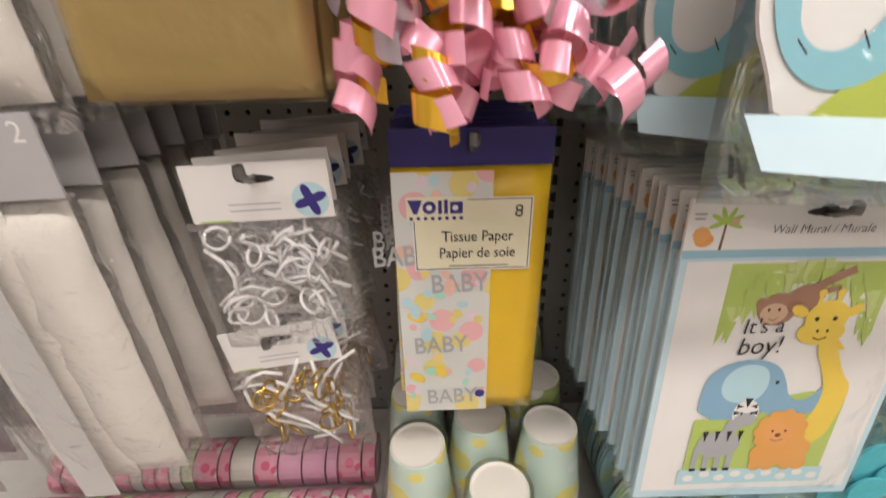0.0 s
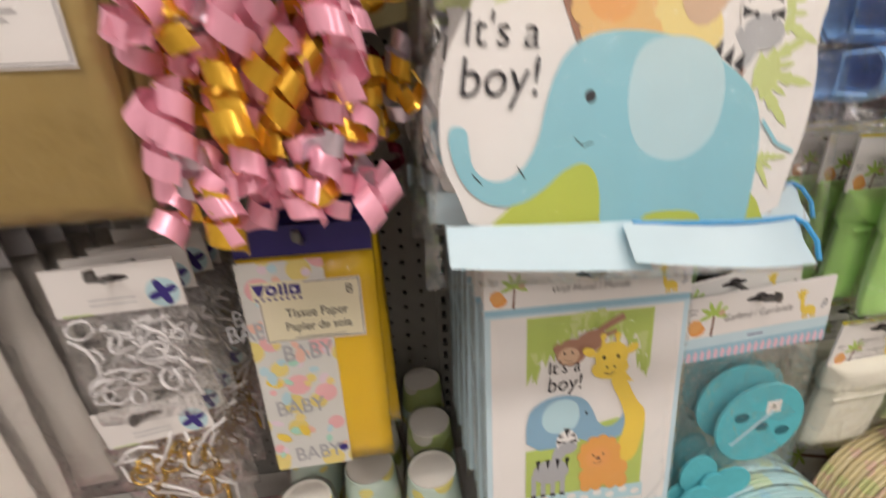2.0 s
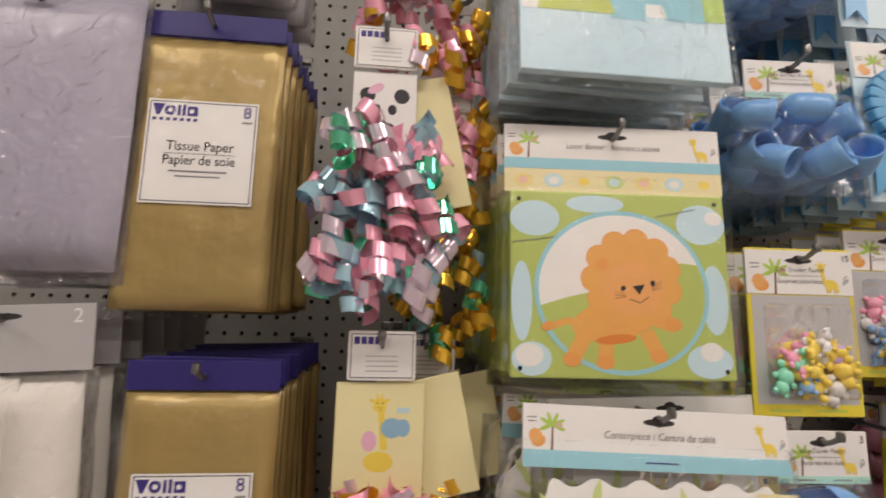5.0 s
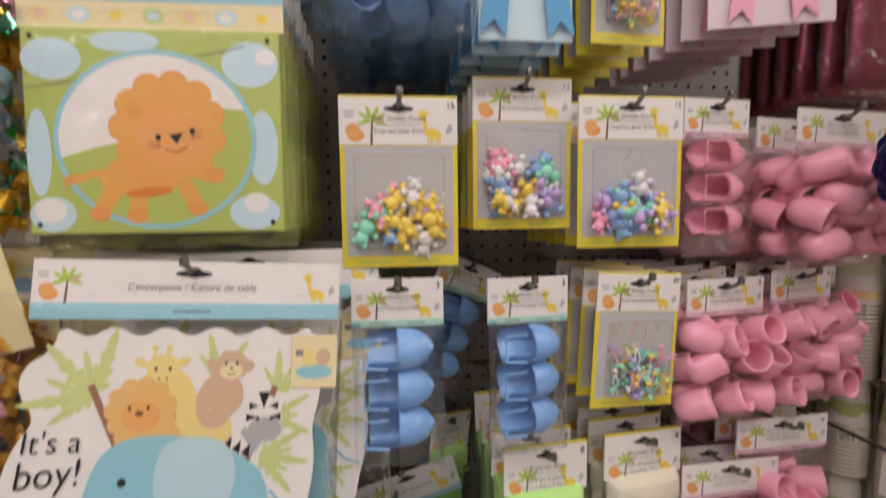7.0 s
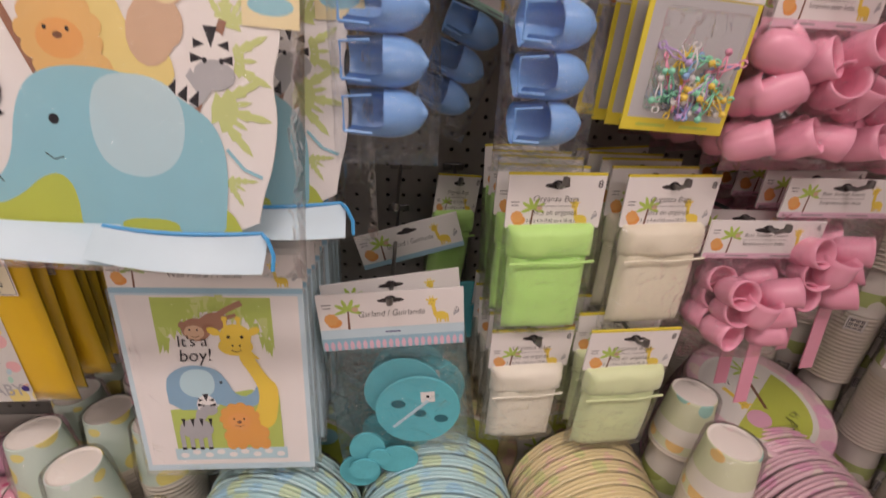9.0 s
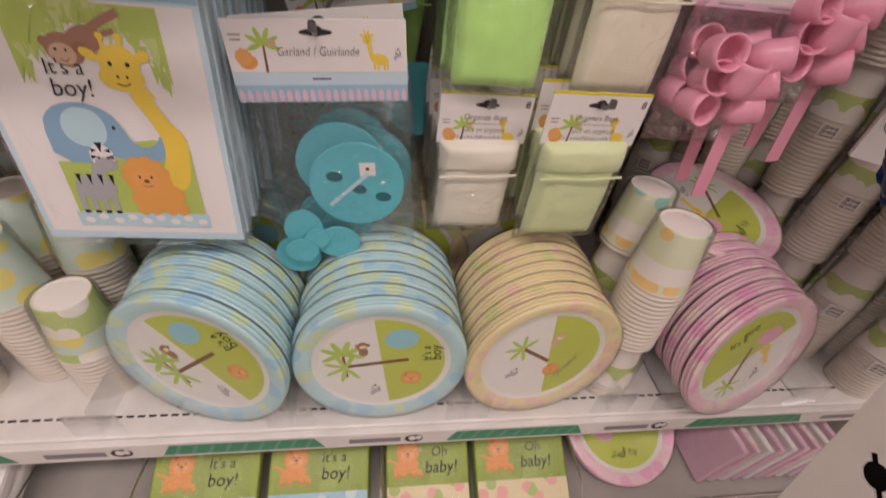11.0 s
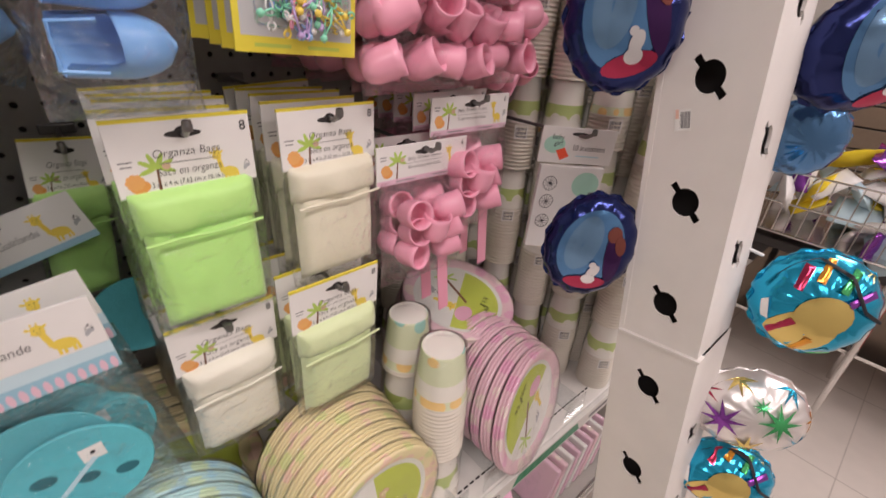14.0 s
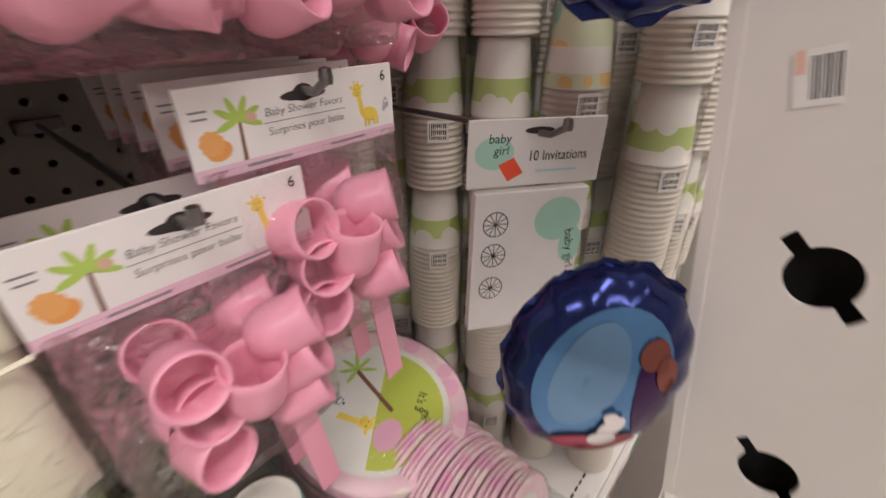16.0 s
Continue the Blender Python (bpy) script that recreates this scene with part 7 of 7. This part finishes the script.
# ---- cardboard balloon column ----
def column():
    W, D, H = 0.088, 0.10, 1.9
    o = root("balloon_stand", pose(1.170, 0.0, 0.0, 0, 0, 0), "white cardboard balloon display column with punched keyhole slots", "display stand")
    M = pose(0, -0.009, 1.25, -7.6, 0, 0)
    t = 0.003

    def wall(name, holes, u0, u1, z0, z1, mtx, label=""):
        """A sheet in local x, z with round slots cut right through it."""
        bm = bmesh.new()
        n = 72
        zs = [z0]
        for hz in holes:
            zs += [hz - 0.03, hz + 0.03]
        zs.append(z1)
        um = (u0 + u1) / 2
        for i in range(0, len(zs) - 1):
            a, b = zs[i], zs[i + 1]
            if b - a < 1e-5:
                continue
            if i % 2 == 0:
                bm.faces.new([bm.verts.new(v) for v in ((u0, 0, a), (u1, 0, a), (u1, 0, b), (u0, 0, b))])
            else:
                c = (a + b) / 2
                ring, rim = [], []
                for k in range(n):
                    an = 2 * math.pi * k / n
                    deg = math.degrees(an) % 180
                    rr = 0.0148 if not (76 < deg < 104) else 0.0240
                    tw = radians(42)
                    ring.append((um + rr * math.cos(an + tw) * 0.9, c + rr * math.sin(an + tw)))
                    du, dz = math.cos(an + tw), math.sin(an + tw)
                    s = min((u1 - um) / abs(du) if abs(du) > 1e-6 else 9, 0.03 / abs(dz) if abs(dz) > 1e-6 else 9)
                    rim.append((um + du * s, c + dz * s))
                corners = {}
                iv = [bm.verts.new((x, 0, z)) for x, z in ring]
                bv = [bm.verts.new((x, t, z)) for x, z in ring]
                ov = [bm.verts.new((x, 0, z)) for x, z in rim]
                for k in range(n):
                    j = (k + 1) % n
                    bm.faces.new((ov[k], ov[j], iv[j], iv[k]))
                    bm.faces.new((iv[k], iv[j], bv[j], bv[k]))
                    p0, p1 = rim[k], rim[j]
                    if abs(p0[0] - p1[0]) > 1e-5 and abs(p0[1] - p1[1]) > 1e-5:
                        cx = u1 if max(p0[0], p1[0]) > um else u0
                        cz = b if max(p0[1], p1[1]) > c else a
                        bm.faces.new((ov[k], bm.verts.new((cx, 0, cz)), ov[j]))
        bmesh.ops.recalc_face_normals(bm, faces=bm.faces)
        return part(name, bm, CARDBOARD, o, label, loc=mtx)

    up = [z - 1.25 for z in (1.355, 1.236, 1.118, 1.472, 1.59, 1.708)]
    dn = [z - 1.25 for z in (1.004, 0.868, 0.738, 0.61, 0.48, 0.35)]
    seam = 1.066 - 1.25
    # face towards the shelf shopper (-x) and face towards the aisle (-y)
    turn = M @ pose(0, 0, 0, 0, 0, -90)
    wall("upper_side", sorted(up), -W / 2, W / 2, seam, 0.75, turn)
    wall("lower_side", sorted(dn), -W / 2 - 0.002, W / 2 + 0.002, -1.22, seam, M @ pose(-0.002, 0, 0, 0, 0, -90))
    front = M @ Matrix.Translation((D / 2, -W / 2, 0))
    ups = [z + 0.06 for z in up]
    dns = [z + 0.06 for z in dn if z < -0.3]
    wall("upper_front", sorted(ups), -D / 2, D / 2, seam, 0.75, front)
    wall("lower_front", sorted(dns), -D / 2 - 0.002, D / 2, -1.22, seam, M @ Matrix.Translation((D / 2, -W / 2 - 0.002, 0)))
    bm = bmesh.new()
    box(bm, -0.0006, W / 2 - t, -1.22, D, W / 2 + 0.003, 0.75)
    box(bm, D - t, -W / 2, -1.22, D, W / 2 - t, 0.75)
    part("rear_wall", bm, CARDBOARD, o, loc=M)
    bm = boxm(-0.0045, -W / 2 - 0.004, seam - 0.002, 0.012, W / 2 + 0.001, seam + 0.001)
    part("fold_edge", bm, CARDBOARD, o, "folded cardboard edge at the join", loc=M)
    # added near-black box: its colour stands in for shade inside the hollow column
    part("inner_shade_box", boxm(0.03, -W / 2 + 0.012, -1.2, D - 0.01, W / 2 - 0.012, 0.74), BACK, o, loc=M)
    q = Pic()
    q.rect(-0.012, -0.012, 0.012, 0.012, CARD)
    q.rect(-0.011, 0.002, -0.006, 0.012, PEACH)
    for k in range(9):
        q.rect(-0.004 + k * 0.0017, -0.009, -0.004 + k * 0.0017 + (0.001 if k % 3 else 0.0006), 0.009, LABELLINE)
    part("price_sticker", q.bm, q.mats, o, "small white barcode sticker", loc=M @ pose(-0.0006, 0.016, 0.066, 0, 0, -90) @ pose(0, 0, 0, 0, -8, 0) @ Matrix.Diagonal((0.62, 1, 0.85, 1)))
    part("base_skirt", boxm(-0.01, -0.30, 0.0, 0.32, 0.02, 0.18), BROWNCARD, o, "brown cardboard base", loc=(0.13, -0.1, 0))
    return o


column()


# ---- foil balloons ----
def foil(name, m, rx, rz, th, mtx, label, art=None):
    o = root("foil_balloon", mtx, label, "balloon", "foil balloons")
    bm = bmesh.new()
    n, k = 56, 12
    r = random.Random(int(rx * 1e5))
    rings = []
    for j in range(k + 1):
        t = -1 + 2 * j / k
        ring = []
        for i in range(n):
            a = 2 * math.pi * i / n
            rr = math.sqrt(max(0, 1 - t * t))
            puck = 1 + (0.02 * math.sin(a * 14 + 1) + 0.012 * math.sin(a * 23)) * (rr ** 6)
            y = t * th
            ring.append(bm.verts.new((rx * rr * puck * math.cos(a), y * (1 + 0.05 * math.sin(a * 14) * rr), rz * rr * puck * math.sin(a))) if rr > 1e-4 else None)
        rings.append(ring)
    rings[0] = [bm.verts.new((0, -th, 0))]
    rings[-1] = [bm.verts.new((0, th, 0))]
    for a, b in zip(rings, rings[1:]):
        for i in range(n):
            j = (i + 1) % n
            if len(a) == 1:
                bm.faces.new((a[0], b[i], b[j]))
            elif len(b) == 1:
                bm.faces.new((a[i], b[0], a[j]))
            else:
                bm.faces.new((a[i], b[i], b[j], a[j]))
    bmesh.ops.recalc_face_normals(bm, faces=bm.faces)
    part("foil_skin", bm, m, o, smooth=True)
    bm = bmesh.new()
    pts = [(rx * 1.03 * math.cos(2 * math.pi * i / n), 0.0, rz * 1.03 * math.sin(2 * math.pi * i / n)) for i in range(n + 1)]
    prev = None
    for i, c in enumerate(pts):
        f = 1.0 + 0.03 * math.sin(i * 1.7)
        q = (bm.verts.new((c[0] * 0.9, -0.0015, c[2] * 0.9)), bm.verts.new((c[0] * f, 0.0015 * math.sin(i * 2.1), c[2] * f)))
        if prev:
            bm.faces.new((prev[0], prev[1], q[1], q[0]))
        prev = q
    part("seam_edge", bm, m, o, "crimped foil seam")
    if art:
        q = Pic(0.0)
        art(q)
        bm = bmesh.new()
        for lift, f in enumerate(q.bm.faces):
            c = f.calc_center_median()
            cv = None
            prev = None
            nn = len(f.verts)
            for sc in (0.34, 0.67, 1.0):
                ring = []
                for v in f.verts:
                    x, z = c.x + (v.co.x - c.x) * sc, c.z + (v.co.z - c.z) * sc
                    e = (x / rx) ** 2 + (z / rz) ** 2
                    if e > 0.86:
                        k2 = math.sqrt(0.86 / e)
                        x, z, e = x * k2, z * k2, 0.86
                    ring.append(bm.verts.new((x, -th * (1 - e) ** 0.5 - 0.0012 - 0.0003 * lift, z)))
                if prev is None:
                    bm.faces.new(ring).material_index = f.material_index
                else:
                    for a in range(nn):
                        b = (a + 1) % nn
                        bm.faces.new((prev[a], ring[a], ring[b], prev[b])).material_index = f.material_index
                prev = ring
        bmesh.ops.recalc_face_normals(bm, faces=bm.faces)
        for fc in bm.faces:
            if fc.normal.y > 0:
                fc.normal_flip()
        q.bm.free()
        q.bm = bm
        part("foil_print", q.bm, q.mats, o, "printed shapes on the foil", True)
    return o


def foilm(name, c, rough=0.16):
    return mat(name, c, rough, 0.75, 0.06, 30, 0.12, 24)


F_NAVY = foilm("navy_foil", (0.02, 0.03, 0.13))
F_SKY = foilm("sky_foil", (0.12, 0.28, 0.55))
F_STEEL = foilm("steel_blue_foil", (0.20, 0.36, 0.58))
F_BROWN = foilm("brown_foil", (0.30, 0.10, 0.08))
F_BLUE = foilm("turquoise_foil", (0.03, 0.42, 0.68))
F_SILVER = foilm("silver_foil", (0.88, 0.84, 0.83), 0.3)
F_RED = foilm("red_foil", (0.45, 0.04, 0.10))
F_YEL = foilm("yellow_foil", (0.85, 0.66, 0.22))
F_DARK = foilm("dark_violet_foil", (0.06, 0.02, 0.10))
F_ORANGE = foilm("orange_foil", (0.85, 0.38, 0.05))
F_GREEN = foilm("green_foil", (0.10, 0.55, 0.20))
F_VIOLET = foilm("violet_foil", (0.30, 0.08, 0.45))
F_WHITE = foilm("white_foil", (0.85, 0.85, 0.88))


def art_blue(p):
    p.ell(-0.004, 0.006, 0.034, 0.047, F_SKY, 28, -8)
    p.ell(-0.013, 0.012, 0.017, 0.034, F_STEEL, 20, -10)
    p.ell(0.022, 0.004, 0.010, 0.036, F_DARK, 16, 10)
    p.ell(0.016, 0.030, 0.008, 0.009, F_BROWN, 14, 10)
    p.ell(0.026, 0.018, 0.006, 0.012, F_BROWN, 12, 20)
    p.ell(0.002, -0.036, 0.024, 0.010, F_RED, 18, 10)
    p.ell(0.006, -0.018, 0.006, 0.010, F_WHITE, 14, -20)
    p.ell(0.004, -0.029, 0.008, 0.007, F_WHITE, 14)
    p.ell(0.003, -0.009, 0.004, 0.004, F_WHITE, 12)


def star(p, x, z, r, m, n=8):
    pts = []
    for i in range(2 * n):
        a = math.pi * i / n
        q = r if i % 2 == 0 else r * 0.28
        pts.append((x + q * math.cos(a), z + q * math.sin(a)))
    p.poly(pts, m)


def art_stars(p):
    r = random.Random(3)
    cols = (F_RED, F_YEL, F_BLUE, F_ORANGE, F_GREEN, F_VIOLET)
    for k, (x, z, s) in enumerate(((-0.06, 0.03, 0.022), (-0.02, 0.045, 0.02), (0.04, 0.04, 0.024), (0.07, 0.0, 0.02), (0.02, 0.0, 0.026), (-0.04, -0.005, 0.026), (-0.075, -0.02, 0.018), (-0.01, -0.04, 0.022), (0.05, -0.035, 0.022), (-0.05, -0.045, 0.016), (0.0, 0.02, 0.012))):
        star(p, x, z, s, cols[k % 6])


def art_cake(p):
    p.ell(-0.022, -0.026, 0.034, 0.026, F_YEL, 20, 25)
    p.ell(-0.004, -0.006, 0.026, 0.022, F_YEL, 18)
    for k, (x, z, a) in enumerate(((-0.02, 0.035, 60), (0.0, 0.042, 55), (0.02, 0.03, 50), (0.03, 0.012, 20), (-0.04, -0.02, 40), (-0.02, -0.045, 60), (0.0, -0.06, 30))):
        c, s = math.cos(radians(a)), math.sin(radians(a))
        p.line(((x - 0.014 * c, z - 0.014 * s), (x + 0.014 * c, z + 0.014 * s)), 0.008, (F_RED, F_ORANGE, F_GREEN, F_VIOLET)[k % 4])
    p.line(((-0.06, 0.05), (-0.03, 0.06), (-0.005, 0.055), (0.02, 0.035), (0.03, 0.0), (0.06, -0.02), (0.08, -0.015)), 0.004, LABELLINE)
    star(p, 0.045, 0.04, 0.014, F_YEL, 9)
    star(p, 0.06, 0.05, 0.01, F_WHITE, 4)
    p.rect(-0.07, -0.012, -0.05, 0.012, CARD)


foil("a", F_NAVY, 0.052, 0.066, 0.028, pose(1.146, 0.066, 1.160, 0, 6, -50), "navy foil balloon with blue and red picture shapes", art_blue)
foil("b", F_NAVY, 0.052, 0.062, 0.028, pose(1.118, 0.072, 1.395, 0, -10, -50), "navy foil balloon with picture shapes hung higher on the stand", art_blue)
foil("h", F_NAVY, 0.052, 0.062, 0.028, pose(1.118, 0.10, 1.60, 0, -10, -50), "navy foil balloon with picture shapes near the top of the stand", art_blue)
foil("c", F_NAVY, 0.066, 0.058, 0.034, pose(1.315, -0.078, 1.385, 10, -20, -50), "dark navy foil balloon with red stripes", art_blue)
foil("d", F_SKY, 0.045, 0.05, 0.026, pose(1.40, -0.045, 1.285, 10, -30, -60), "blue foil balloon hanging behind the stand")
foil("e", F_BLUE, 0.060, 0.058, 0.034, pose(1.285, -0.133, 1.137, -14, -12, -55), "turquoise foil balloon with a birthday cake picture", art_cake)
foil("f", F_SILVER, 0.066, 0.052, 0.040, pose(1.285, -0.130, 0.968, -20, -8, -55), "silver foil balloon with coloured stars", art_stars)
foil("g", F_BLUE, 0.062, 0.046, 0.036, pose(1.285, -0.140, 0.850, -24, -5, -55), "turquoise foil balloon with yellow marks", art_cake)
for (x, y, z) in ((1.26, -0.055, 1.20), (1.26, -0.06, 1.05), (1.26, -0.07, 0.92)):
    o = root("balloon_stick", (x, y, z), "white plastic balloon stick in the stand", "balloon stick", "balloon sticks")
    part("rod", tube(bmesh.new(), ((-0.02, 0.015, -0.01), (0.02, -0.02, -0.03)), 0.002, 6), CARD, o)


# ---- across the aisle end ----
def wire_basket(x, y, z):
    o = root("wire_basket_stand", (x, y, 0), "chrome wire basket stand filled with wrapped snack bags", "basket stand")
    bm = bmesh.new()
    for zz in (z, z + 0.12, z + 0.24):
        tube(bm, ((-0.2, -0.28, zz), (0.2, -0.28, zz), (0.2, 0.28, zz), (-0.2, 0.28, zz), (-0.2, -0.28, zz)), 0.004, 6)
    for k in range(15):
        yy = -0.28 + 0.04 * k
        tube(bm, ((-0.2, yy, z), (-0.2, yy, z + 0.24)), 0.002, 5)
        tube(bm, ((0.2, yy, z), (0.2, yy, z + 0.24)), 0.002, 5)
    for k in range(11):
        xx = -0.2 + 0.04 * k
        tube(bm, ((xx, -0.28, z), (xx, -0.28, z + 0.24)), 0.002, 5)
        tube(bm, ((xx, 0.28, z), (xx, 0.28, z + 0.24)), 0.002, 5)
    part("basket", bm, CHROME, o, "chrome wire basket")
    part("basket_floor", boxm(-0.19, -0.27, z - 0.002, 0.19, 0.27, z + 0.004), CHROME, o)
    for q in ((-0.2, -0.28), (0.2, -0.28), (-0.2, 0.28), (0.2, 0.28)):
        part("leg", tube(bmesh.new(), ((q[0], q[1], 0), (q[0], q[1], z + 0.26)), 0.012, 10), CHROME, o)
    return o


wire_basket(2.95, 0.02, 0.72)
r = random.Random(90)
for k in range(46):
    o = tagged(obj("snack_bag", pillow(r.uniform(0.1, 0.15), r.uniform(0.1, 0.16), 0.04, 6, 6, 0.008, k, 0.4), (CARD, F_VIOLET, YELP, SKYL, CARD, F_SILVER)[k % 6], smooth=True, loc=pose(2.95 + r.uniform(-0.15, 0.15), 0.02 + r.uniform(-0.22, 0.22), 0.79 + 0.035 * (k // 6) + r.uniform(0, 0.02), r.uniform(0, 90), r.uniform(-40, 40), r.uniform(0, 360))), "crinkled snack bag lying in the wire basket", "snack bag", "snack bags")

sw = root("slat_wall", (4.2, 0, 0), "tan slatwall display with dark grooves", "wall display")
for k in range(16):
    part("slat", boxm(-0.01, -1.6, 0.15 + 0.12 * k, 0.0, 1.2, 0.26 + 0.12 * k, bevel=0.003), TAN, sw)
part("slat_backing", boxm(0.004, -1.6, 0.0, 0.04, 1.2, 2.2), DARK, sw)
rb = root("red_header_board", (4.168, -0.2, 1.25), "red display board on the slatwall", "sign")
part("board", boxm(0.0, -0.7, 0.0, 0.02, 0.5, 0.5, bevel=0.004), RED, rb)
yb = root("yellow_sign", (4.168, -0.62, 0.8), "yellow hanging sign panel", "sign")
part("panel", boxm(0, -0.2, 0, 0.02, 0.14, 0.36, bevel=0.004), YELP, yb)
dt = root("dark_display_table", (3.2, -0.25, 0.0), "dark wire display table with black goods", "display table")
part("top", boxm(-0.35, -0.5, 0.62, 0.5, 0.5, 0.66, bevel=0.006), DARK, dt)
for q in ((-0.32, -0.46), (0.46, -0.46), (-0.32, 0.46), (0.46, 0.46)):
    part("leg", boxm(q[0] - 0.015, q[1] - 0.015, 0.0, q[0] + 0.015, q[1] + 0.015, 0.62), DARK, dt)
part("wire_shelf", boxm(-0.35, -0.5, 0.3, 0.5, 0.5, 0.315), CHROME, dt, "chrome wire shelf")
for k in range(12):
    tagged(obj("folded_box", boxm(-0.1, -0.07, 0, 0.1, 0.07, 0.05, bevel=0.004), (DARK, CARD, BROWNCARD, DARK)[k % 4], loc=pose(3.05 + 0.22 * (k % 3), -0.6 + 0.2 * (k // 3), 0.662, 0, 0, r.uniform(-30, 30))), "dark packaged goods on the display table", "box", "packaged goods")
rd = root("red_drum_display", (3.5, -0.95, 0.0), "red display bin with a dark base", "display bin")
part("base", boxm(-0.3, -0.3, 0, 0.3, 0.3, 0.22, bevel=0.01), DARK, rd)
part("bin", boxm(-0.32, -0.32, 0.23, 0.32, 0.32, 0.75, bevel=0.02), RED, rd)
part("band", boxm(-0.325, -0.325, 0.226, 0.325, 0.325, 0.26, bevel=0.004), CARD, rd, "pale band")
# shelving behind the shopper closes the aisle
plain("aisle_fixture", -2.6, -2.0, 0.0, 2.0, -1.9, 1.5, WALLM, "plain fixture on the other side of the aisle", "fixture")
# floor joints
JOINT = mat("tile_joint", (0.5, 0.45, 0.41), 0.5)
jt = bmesh.new()
for k in range(14):
    box(jt, -2.9 + 0.6 * k, -4.1, 0.0003, -2.896 + 0.6 * k, 2.9, 0.0009)
for k in range(11):
    box(jt, -2.9, -4.0 + 0.6 * k, 0.0003, 5.1, -3.996 + 0.6 * k, 0.0009)
tagged(obj("floor_joints", jt, JOINT), "thin grey joints between the floor tiles", "floor", kind="structure")
